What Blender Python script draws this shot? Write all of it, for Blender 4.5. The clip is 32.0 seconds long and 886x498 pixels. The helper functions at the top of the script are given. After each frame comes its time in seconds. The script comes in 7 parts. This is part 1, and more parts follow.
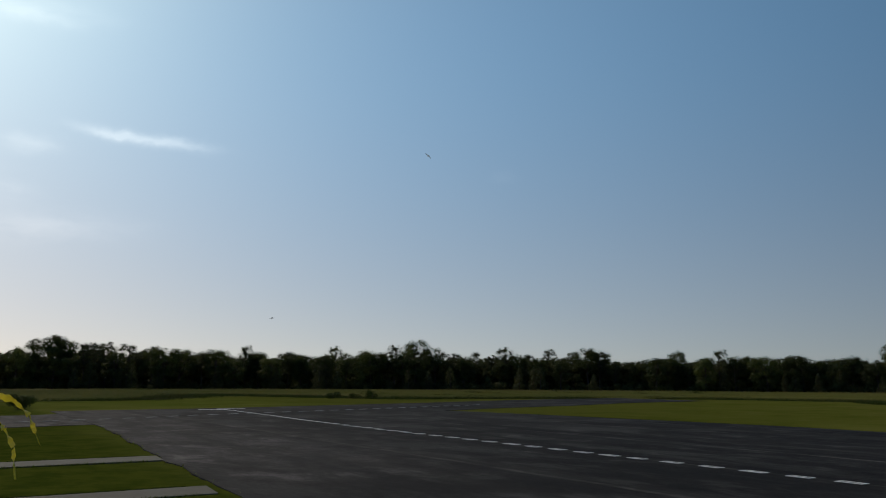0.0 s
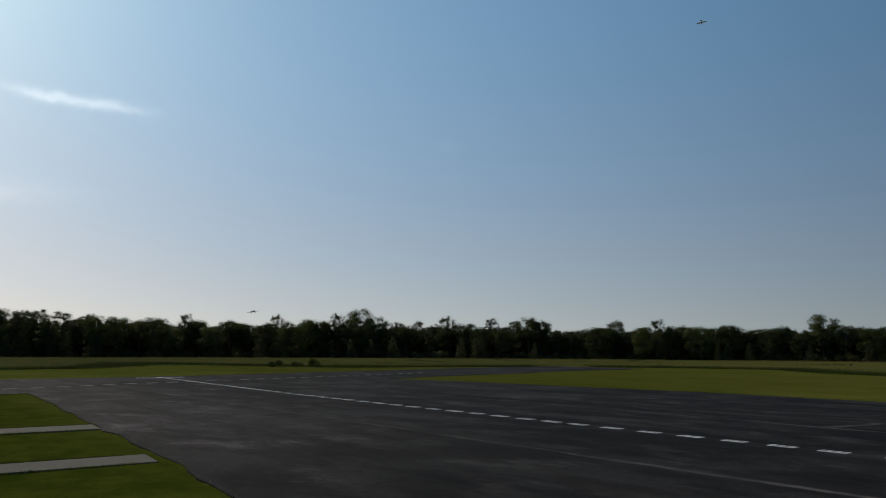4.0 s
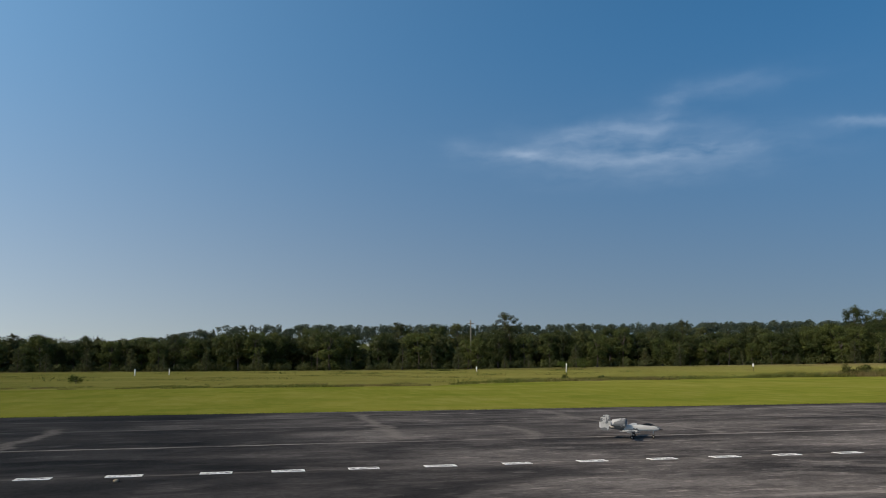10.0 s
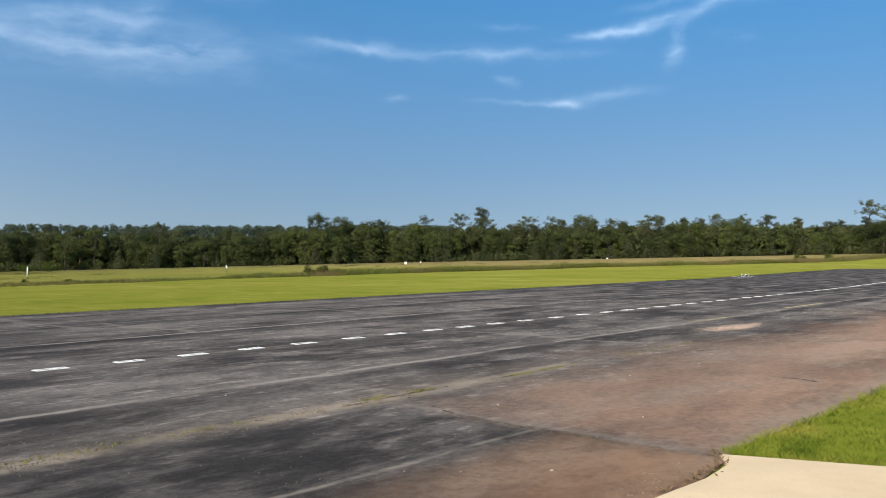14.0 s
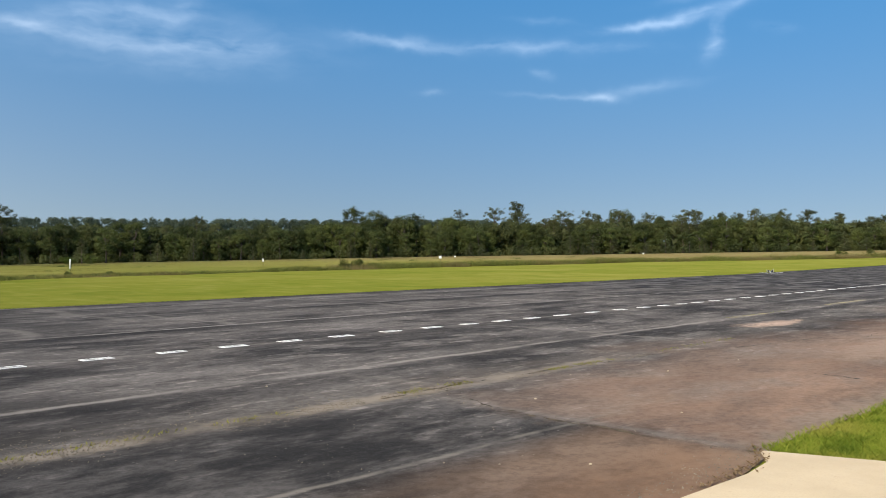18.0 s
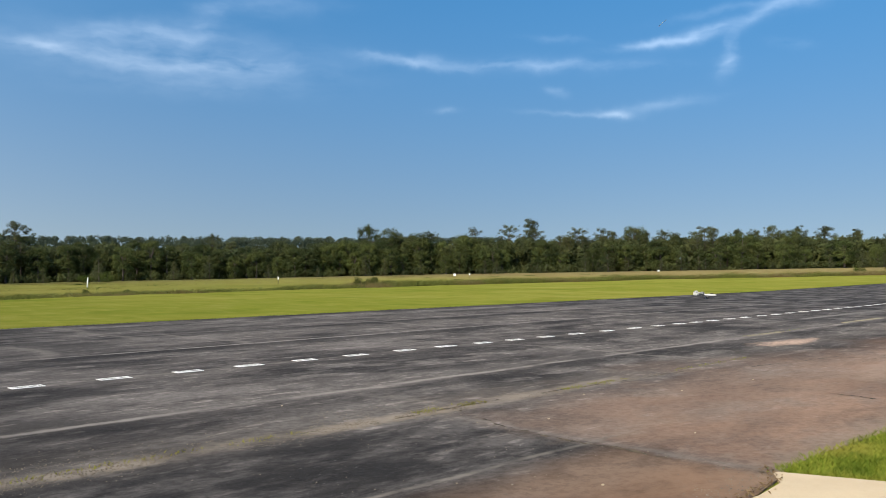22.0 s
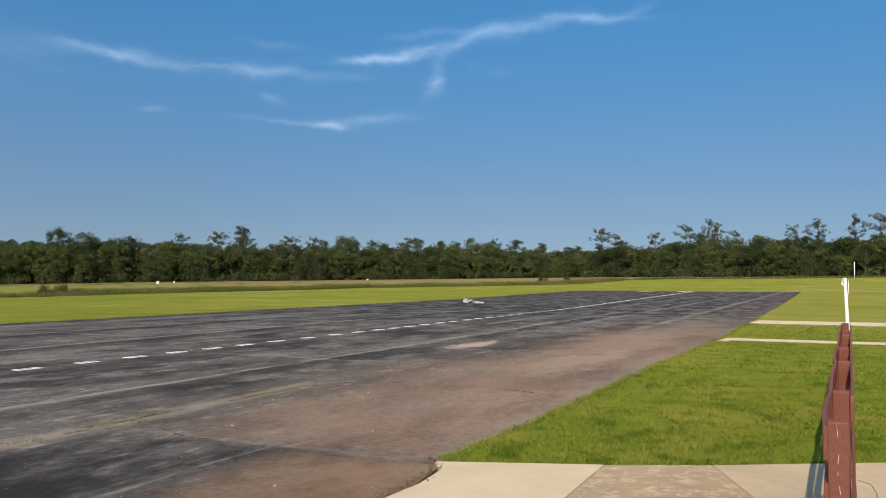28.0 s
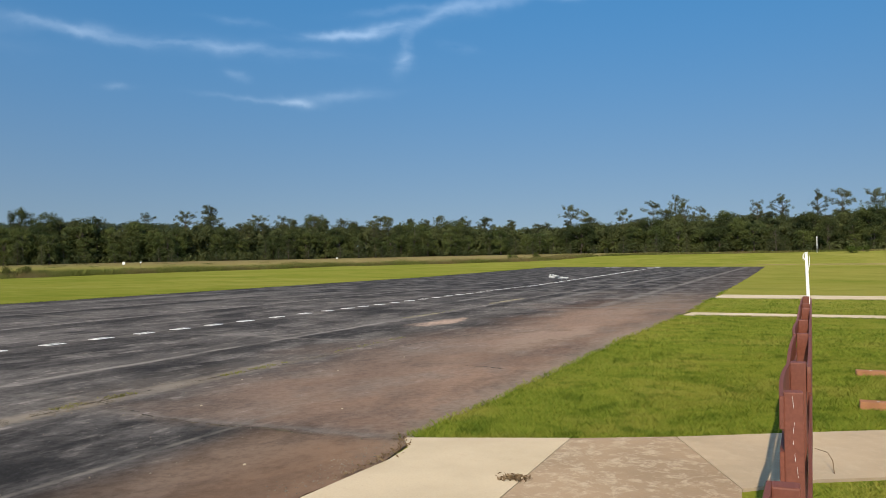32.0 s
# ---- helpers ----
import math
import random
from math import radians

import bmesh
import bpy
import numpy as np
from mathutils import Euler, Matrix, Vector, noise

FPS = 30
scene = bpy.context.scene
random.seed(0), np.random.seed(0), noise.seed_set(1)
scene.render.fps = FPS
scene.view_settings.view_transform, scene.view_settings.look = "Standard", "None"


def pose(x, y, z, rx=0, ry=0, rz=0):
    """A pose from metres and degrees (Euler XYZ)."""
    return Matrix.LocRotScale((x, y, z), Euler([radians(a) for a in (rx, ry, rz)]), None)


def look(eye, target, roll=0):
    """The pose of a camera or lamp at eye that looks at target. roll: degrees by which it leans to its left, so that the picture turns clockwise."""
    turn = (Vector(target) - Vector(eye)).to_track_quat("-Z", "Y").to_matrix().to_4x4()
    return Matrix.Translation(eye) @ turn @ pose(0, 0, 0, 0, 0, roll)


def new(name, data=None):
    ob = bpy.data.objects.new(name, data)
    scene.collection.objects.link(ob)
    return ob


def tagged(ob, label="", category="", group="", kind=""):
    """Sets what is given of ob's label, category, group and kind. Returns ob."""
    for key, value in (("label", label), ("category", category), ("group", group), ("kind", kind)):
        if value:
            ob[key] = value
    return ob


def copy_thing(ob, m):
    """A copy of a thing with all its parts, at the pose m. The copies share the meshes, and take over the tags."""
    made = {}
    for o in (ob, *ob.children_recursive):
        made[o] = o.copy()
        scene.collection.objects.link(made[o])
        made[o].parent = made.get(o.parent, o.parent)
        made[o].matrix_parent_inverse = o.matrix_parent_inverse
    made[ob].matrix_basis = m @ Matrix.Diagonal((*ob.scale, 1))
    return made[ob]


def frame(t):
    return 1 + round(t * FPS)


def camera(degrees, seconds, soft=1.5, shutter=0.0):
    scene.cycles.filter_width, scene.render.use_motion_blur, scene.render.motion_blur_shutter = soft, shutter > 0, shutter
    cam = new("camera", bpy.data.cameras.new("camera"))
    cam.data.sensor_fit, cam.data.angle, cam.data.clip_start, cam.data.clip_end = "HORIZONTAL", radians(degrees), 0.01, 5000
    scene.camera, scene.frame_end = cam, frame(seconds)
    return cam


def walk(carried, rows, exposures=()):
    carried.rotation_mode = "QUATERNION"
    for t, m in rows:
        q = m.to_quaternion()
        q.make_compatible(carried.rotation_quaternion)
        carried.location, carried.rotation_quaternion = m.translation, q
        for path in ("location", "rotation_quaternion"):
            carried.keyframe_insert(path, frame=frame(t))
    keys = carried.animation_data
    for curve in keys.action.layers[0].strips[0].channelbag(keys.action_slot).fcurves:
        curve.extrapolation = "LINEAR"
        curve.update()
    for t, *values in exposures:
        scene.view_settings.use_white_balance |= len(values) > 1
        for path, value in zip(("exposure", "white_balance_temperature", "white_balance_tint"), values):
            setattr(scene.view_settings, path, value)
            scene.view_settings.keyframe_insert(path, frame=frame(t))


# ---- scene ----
# ---------------------------------------------------------------- camera
cam = camera(56.64, 32.0, soft=0.9)
# a hand-held camera at eye height, turning from one end of the runway to the other
PATH = [
    (0, pose(-0.000, -0.000, 1.714, 98.99, -0.25, 57.68)),
    (0.5, pose(0.010, -0.002, 1.712, 98.75, -0.19, 57.73)),
    (1, pose(0.041, -0.010, 1.712, 98.57, -0.22, 57.79)),
    (1.5, pose(0.059, -0.028, 1.711, 98.34, -0.17, 57.77)),
    (2, pose(0.071, -0.030, 1.711, 98.11, -0.17, 57.61)),
    (2.5, pose(0.060, -0.042, 1.706, 97.81, -0.17, 57.08)),
    (3, pose(0.002, -0.015, 1.704, 97.51, -0.19, 56.21)),
    (3.5, pose(-0.084, 0.003, 1.698, 97.18, -0.26, 54.96)),
    (5.5, pose(-0.118, 0.054, 1.688, 96.20, -0.35, 50.51)),
    (6, pose(-0.137, 0.069, 1.686, 96.11, -0.41, 49.45)),
    (6.5, pose(-0.119, 0.082, 1.679, 96.21, -0.36, 47.90)),
    (7, pose(-0.221, 0.298, 1.675, 96.61, -0.38, 45.57)),
    (7.5, pose(-0.226, 0.319, 1.677, 97.39, -0.46, 41.27)),
    (8, pose(-0.168, 0.321, 1.689, 98.36, -0.46, 34.93)),
    (8.5, pose(-0.047, 0.323, 1.701, 99.28, -0.37, 25.04)),
    (9, pose(-0.003, 0.399, 1.710, 99.51, -0.03, 13.38)),
    (9.5, pose(0.056, 0.492, 1.712, 98.87, 0.01, -0.28)),
    (10, pose(0.094, 0.275, 1.717, 97.63, 0.18, -12.87)),
    (10.5, pose(0.078, 0.185, 1.731, 95.92, 0.32, -25.48)),
    (11, pose(0.073, 0.234, 1.731, 94.38, 0.40, -34.89)),
    (11.5, pose(0.125, 0.279, 1.721, 93.04, 0.36, -41.44)),
    (12, pose(0.186, 0.352, 1.705, 92.12, 0.43, -44.88)),
    (12.5, pose(0.196, 0.381, 1.695, 91.44, 0.43, -46.78)),
    (13, pose(0.217, 0.390, 1.694, 91.00, 0.47, -47.71)),
    (13.5, pose(0.239, 0.406, 1.688, 90.74, 0.47, -48.16)),
    (15.5, pose(0.222, 0.419, 1.684, 90.46, 0.29, -47.42)),
    (16, pose(0.194, 0.420, 1.682, 90.45, 0.23, -47.10)),
    (16.5, pose(0.187, 0.427, 1.684, 90.42, 0.23, -46.73)),
    (17, pose(0.189, 0.425, 1.682, 90.40, 0.20, -46.41)),
    (17.5, pose(0.194, 0.414, 1.685, 90.35, 0.25, -46.04)),
    (18, pose(0.160, 0.407, 1.686, 90.29, 0.20, -45.71)),
    (18.5, pose(0.169, 0.407, 1.675, 90.22, 0.15, -45.38)),
    (19, pose(0.180, 0.383, 1.681, 90.13, 0.26, -45.04)),
    (19.5, pose(0.168, 0.382, 1.684, 90.06, 0.25, -44.73)),
    (20, pose(0.162, 0.378, 1.688, 90.00, 0.22, -44.46)),
    (20.5, pose(0.161, 0.382, 1.692, 89.99, 0.25, -44.21)),
    (21, pose(0.156, 0.403, 1.694, 90.06, 0.22, -44.05)),
    (21.5, pose(0.149, 0.390, 1.699, 90.52, 0.27, -44.20)),
    (22, pose(0.108, 0.332, 1.722, 91.51, 0.32, -44.69)),
    (22.5, pose(0.061, 0.323, 1.746, 93.13, 0.32, -46.07)),
    (23, pose(0.157, 0.300, 1.735, 94.00, 0.23, -47.92)),
    (23.5, pose(0.197, 0.241, 1.724, 94.41, 0.31, -51.06)),
    (24, pose(0.160, 0.131, 1.719, 94.36, 0.32, -55.13)),
    (24.5, pose(0.190, 0.113, 1.717, 94.60, 0.12, -59.90)),
    (25, pose(0.169, 0.024, 1.728, 95.15, 0.12, -63.54)),
    (25.5, pose(0.207, 0.058, 1.732, 95.71, -0.21, -65.50)),
    (27.5, pose(0.157, 0.022, 1.694, 92.70, -0.21, -64.40)),
    (28, pose(0.161, 0.009, 1.689, 92.06, -0.02, -64.50)),
    (28.5, pose(0.170, 0.002, 1.680, 91.49, 0.11, -64.70)),
    (29, pose(0.147, -0.004, 1.683, 91.03, 0.16, -64.93)),
    (29.5, pose(0.131, -0.007, 1.688, 90.67, 0.19, -65.13)),
    (30, pose(0.170, 0.012, 1.677, 90.43, 0.25, -65.32)),
    (30.5, pose(0.158, 0.004, 1.675, 90.29, 0.32, -65.49)),
    (31, pose(0.163, -0.003, 1.677, 90.23, 0.37, -65.66)),
    (31.5, pose(0.157, -0.010, 1.683, 90.29, 0.42, -65.98)),
    (32, pose(0.141, -0.023, 1.690, 90.50, 0.51, -66.60)),
]
EXPOSURES = [(0, -2.15, 7000, 10), (3.5, -2.12, 7050, 10), (6, -1.99, 7350, 13), (7.5, -1.94, 7500, 14), (8.6, -1.88, 7500, 14), (9, -1.78, 7450, 14), (9.6, -1.38, 7350, 13), (10, -1.00, 7250, 12), (10.6, -0.56, 7150, 11),
             (11, -0.42, 7150, 11), (12.5, -0.37, 7050, 10), (22, -0.38, 7050, 10), (24, -0.47, 7000, 10), (25, -0.62, 7000, 10), (28, -0.60, 7000, 10), (32, -0.64, 7000, 10)]
walk(cam, PATH, EXPOSURES)

# ---------------------------------------------------------------- light
SUN_AZ, SUN_EL = -98.0, 36.0          # degrees, clockwise from +y, and above the horizon


def direction(az, el):
    a, e = radians(az), radians(el)
    return Vector((math.sin(a) * math.cos(e), math.cos(a) * math.cos(e), math.sin(e)))


sun_data = bpy.data.lights.new("sun", "SUN")
sun_data.energy, sun_data.angle, sun_data.color = 6.4, radians(0.55), (1.0, 0.85, 0.66)
sun = new("sun", sun_data)
sun.matrix_world = look(direction(SUN_AZ, SUN_EL) * 100, (0, 0, 0))

# thin streaks of high cloud: azimuth and elevation of both ends, half width, strength
STREAKS = [
    (-82.0, 15.8, -77.6, 15.4, 0.30, 1.1), (-79.0, 15.5, -74.2, 15.3, 0.36, 1.0), (-86.5, 14.4, -83.6, 14.6, 0.5, 0.45), (-88.0, 9.0, -79.5, 9.6, 0.8, 0.45), (-88.5, 11.6, -85.0, 11.4, 0.9, 0.3), (-88.5, 22.2, -82.0, 22.5, 0.6, 0.5), (-54.2, 14.0, -52.6, 14.0, 0.4, 0.12),
    (15.0, 13.9, 20.0, 13.8, 0.5, 0.3), (17.6, 14.25, 22.8, 13.6, 0.40, 0.7), (24.6, 13.55, 33.6, 13.75, 0.50, 0.72), (20.6, 15.0, 28.6, 15.6, 0.65, 0.5), (27.4, 15.3, 29.6, 17.6, 0.6, 0.4), (28.6, 17.5, 36.6, 18.0, 0.7, 0.28), (22.0, 12.3, 34.6, 12.5, 0.7, 0.25), (18.5, 14.4, 34.5, 14.1, 1.35, 0.42), (13.2, 14.7, 15.0, 14.7, 0.5, 0.15),
    (39.2, 14.75, 43.5, 14.1, 0.26, 0.6), (43.2, 14.05, 51.5, 14.0, 0.26, 0.55), (51.0, 13.95, 59.5, 13.6, 0.22, 0.4), (42.8, 14.2, 44.6, 14.3, 0.40, 0.3), (45.0, 14.1, 57.0, 13.8, 0.5, 0.2), (51.5, 15.75, 55.0, 15.4, 0.2, 0.35),
    (56.8, 14.85, 61.8, 15.15, 0.24, 0.85), (60.8, 15.05, 64.8, 15.9, 0.40, 0.95), (64.3, 15.7, 67.5, 16.7, 0.28, 0.5), (66.3, 16.6, 69.6, 16.85, 0.45, 0.6), (69.2, 16.9, 73.0, 17.65, 0.34, 0.65), (72.4, 17.6, 77.4, 17.35, 0.24, 0.85), (77.0, 17.4, 79.0, 18.2, 0.25, 0.25), (61.0, 16.5, 66.8, 17.1, 0.24, 0.3),
    (64.4, 15.4, 63.9, 13.8, 0.28, 0.4), (63.95, 13.8, 63.6, 12.7, 0.52, 0.75), (66.9, 14.5, 68.8, 14.2, 0.24, 0.45), (52.0, 12.4, 53.2, 12.05, 0.28, 0.5), (44.2, 11.05, 45.6, 11.15, 0.2, 0.45), (51.2, 10.85, 56.2, 10.5, 0.16, 0.45), (55.6, 10.7, 57.6, 10.35, 0.24, 0.65), (57.4, 10.75, 62.5, 11.3, 0.34, 0.35),
]


def make_sky():
    w = bpy.data.worlds.new("sky")
    scene.world = w
    w.use_nodes = True
    nt = w.node_tree
    nt.nodes.clear()

    def math_node(op, a, b=None, c=None, clamp=False):
        n = nt.nodes.new("ShaderNodeMath")
        n.operation, n.use_clamp = op, clamp
        for i, v in enumerate((a, b, c)):
            if v is None:
                continue
            if isinstance(v, (int, float)):
                n.inputs[i].default_value = v
            else:
                nt.links.new(v, n.inputs[i])
        return n.outputs[0]

    out = nt.nodes.new("ShaderNodeOutputWorld")
    bg = nt.nodes.new("ShaderNodeBackground")
    bg.inputs["Strength"].default_value = 0.1
    sky = nt.nodes.new("ShaderNodeTexSky")
    sky.sky_type, sky.sun_disc = "NISHITA", False
    sky.sun_elevation, sky.sun_rotation = radians(SUN_EL), radians(SUN_AZ % 360)
    sky.air_density, sky.dust_density, sky.ozone_density, sky.altitude = 1.0, 0.7, 4.0, 50
    co = nt.nodes.new("ShaderNodeTexCoord")
    up = nt.nodes.new("ShaderNodeVectorMath")
    up.operation = "ADD"
    nt.links.new(co.outputs["Generated"], up.inputs[0])
    up.inputs[1].default_value = (0, 0, 0.09)
    unit = nt.nodes.new("ShaderNodeVectorMath")
    unit.operation = "NORMALIZE"
    nt.links.new(up.outputs[0], unit.inputs[0])
    nt.links.new(unit.outputs[0], sky.inputs["Vector"])
    sep = nt.nodes.new("ShaderNodeSeparateXYZ")
    nt.links.new(co.outputs["Generated"], sep.inputs[0])
    x, y, z = sep.outputs
    az = math_node("MULTIPLY", math_node("ARCTAN2", x, y), 57.2958)
    el = math_node("MULTIPLY", math_node("ARCSINE", z), 57.2958)
    comb = nt.nodes.new("ShaderNodeCombineXYZ")
    nt.links.new(az, comb.inputs[0])
    nt.links.new(el, comb.inputs[1])
    # ragged edges: push the position about by two sizes of noise
    n1 = nt.nodes.new("ShaderNodeTexNoise")
    n1.inputs["Scale"].default_value, n1.inputs["Detail"].default_value = 0.55, 4.0
    nt.links.new(comb.outputs[0], n1.inputs["Vector"])
    off = nt.nodes.new("ShaderNodeVectorMath")
    off.operation = "MULTIPLY_ADD"
    nt.links.new(n1.outputs["Color"], off.inputs[0])
    off.inputs[1].default_value, off.inputs[2].default_value = (1.8, 0.8, 0), (-0.9, -0.4, 0)
    pos = nt.nodes.new("ShaderNodeVectorMath")
    pos.operation = "ADD"
    nt.links.new(comb.outputs[0], pos.inputs[0])
    nt.links.new(off.outputs[0], pos.inputs[1])
    total = None
    for a1, e1, a2, e2, wd, st in STREAKS:                         # each a soft, drawn-out lens
        mp = nt.nodes.new("ShaderNodeMapping")
        mp.vector_type = "TEXTURE"
        mp.inputs["Location"].default_value = ((a1 + a2) / 2, (e1 + e2) / 2, 0)
        mp.inputs["Rotation"].default_value = (0, 0, math.atan2(e2 - e1, a2 - a1))
        mp.inputs["Scale"].default_value = (math.hypot(a2 - a1, e2 - e1) * 0.58, wd * 1.15, 1)
        nt.links.new(pos.outputs[0], mp.inputs[0])
        dot = nt.nodes.new("ShaderNodeVectorMath")
        dot.operation = "DOT_PRODUCT"
        nt.links.new(mp.outputs[0], dot.inputs[0])
        nt.links.new(mp.outputs[0], dot.inputs[1])
        g = math_node("POWER", 0.34, dot.outputs["Value"])
        total = math_node("MULTIPLY", g, st) if total is None else math_node("MULTIPLY_ADD", g, st, total)
    # wisps along the wind
    mp = nt.nodes.new("ShaderNodeMapping")
    mp.inputs["Scale"].default_value, mp.inputs["Rotation"].default_value = (0.42, 1.35, 1), (0, 0, radians(11))
    nt.links.new(pos.outputs[0], mp.inputs[0])
    n2 = nt.nodes.new("ShaderNodeTexNoise")
    n2.inputs["Scale"].default_value, n2.inputs["Detail"].default_value, n2.inputs["Roughness"].default_value = 0.55, 3.5, 0.5
    nt.links.new(mp.outputs[0], n2.inputs["Vector"])
    wisp = math_node("MULTIPLY_ADD", n2.outputs["Fac"], 2.6, -0.72, clamp=True)
    cover = math_node("MULTIPLY", math_node("MULTIPLY", total, wisp), 1.0, clamp=True)
    mix = nt.nodes.new("ShaderNodeMix")
    mix.data_type = "RGBA"
    nt.links.new(cover, mix.inputs["Factor"])
    # summer haze: the air is brighter on the sun's side of the sky than opposite it
    toward = nt.nodes.new("ShaderNodeVectorMath")
    toward.operation = "DOT_PRODUCT"
    nt.links.new(co.outputs["Generated"], toward.inputs[0])
    toward.inputs[1].default_value = direction(SUN_AZ, SUN_EL)
    haze = nt.nodes.new("ShaderNodeMapRange")
    haze.interpolation_type = "SMOOTHSTEP"
    nt.links.new(toward.outputs["Value"], haze.inputs["Value"])
    for k, v in (("From Min", -0.38), ("From Max", 0.98)):
        haze.inputs[k].default_value = v
    height = nt.nodes.new("ShaderNodeMapRange")
    height.interpolation_type = "SMOOTHSTEP"
    nt.links.new(z, height.inputs["Value"])
    for k, v in (("From Min", -0.03), ("From Max", 0.44)):
        height.inputs[k].default_value = v

    def blend(fac, a, b):
        n = nt.nodes.new("ShaderNodeMix")
        n.data_type = "RGBA"
        nt.links.new(fac, n.inputs["Factor"])
        for v, k in ((a, "A"), (b, "B")):
            if isinstance(v, tuple):
                n.inputs[k].default_value = (*v, 1)
            else:
                nt.links.new(v, n.inputs[k])
        return n.outputs["Result"]

    low = nt.nodes.new("ShaderNodeMapRange")                       # near the horizon the pale haze reaches further round
    low.interpolation_type = "SMOOTHSTEP"
    nt.links.new(toward.outputs["Value"], low.inputs["Value"])
    for k, v in (("From Min", -0.66), ("From Max", 0.64)):
        low.inputs[k].default_value = v
    horizon = blend(low.outputs["Result"], (1.19, 1.10, 1.09), (4.25, 3.36, 2.84))
    upper = blend(haze.outputs["Result"], (0.65, 1.87, 2.36), (4.1, 5.0, 4.65))
    air = blend(height.outputs["Result"], horizon, upper)
    high = nt.nodes.new("ShaderNodeMapRange")                      # the haze thins towards the zenith
    high.interpolation_type = "SMOOTHSTEP"
    nt.links.new(z, high.inputs["Value"])
    for k, v in (("From Min", 0.42), ("From Max", 0.80), ("To Min", 1.0), ("To Max", 0.40)):
        high.inputs[k].default_value = v
    thin = nt.nodes.new("ShaderNodeVectorMath")
    thin.operation = "SCALE"
    nt.links.new(air, thin.inputs[0])
    nt.links.new(high.outputs["Result"], thin.inputs["Scale"])
    air = thin.outputs[0]
    veil = nt.nodes.new("ShaderNodeVectorMath")
    veil.operation = "MULTIPLY"
    nt.links.new(sky.outputs[0], veil.inputs[0])
    nt.links.new(air, veil.inputs[1])
    lit = nt.nodes.new("ShaderNodeVectorMath")
    lit.operation = "MULTIPLY_ADD"
    nt.links.new(veil.outputs[0], lit.inputs[0])
    lit.inputs[1].default_value, lit.inputs[2].default_value = (1.3, 1.22, 1.15), (3.6, 3.4, 3.3)
    nt.links.new(veil.outputs[0], mix.inputs["A"])
    nt.links.new(lit.outputs[0], mix.inputs["B"])
    nt.links.new(mix.outputs["Result"], bg.inputs["Color"])
    nt.links.new(bg.outputs[0], out.inputs[0])


make_sky()

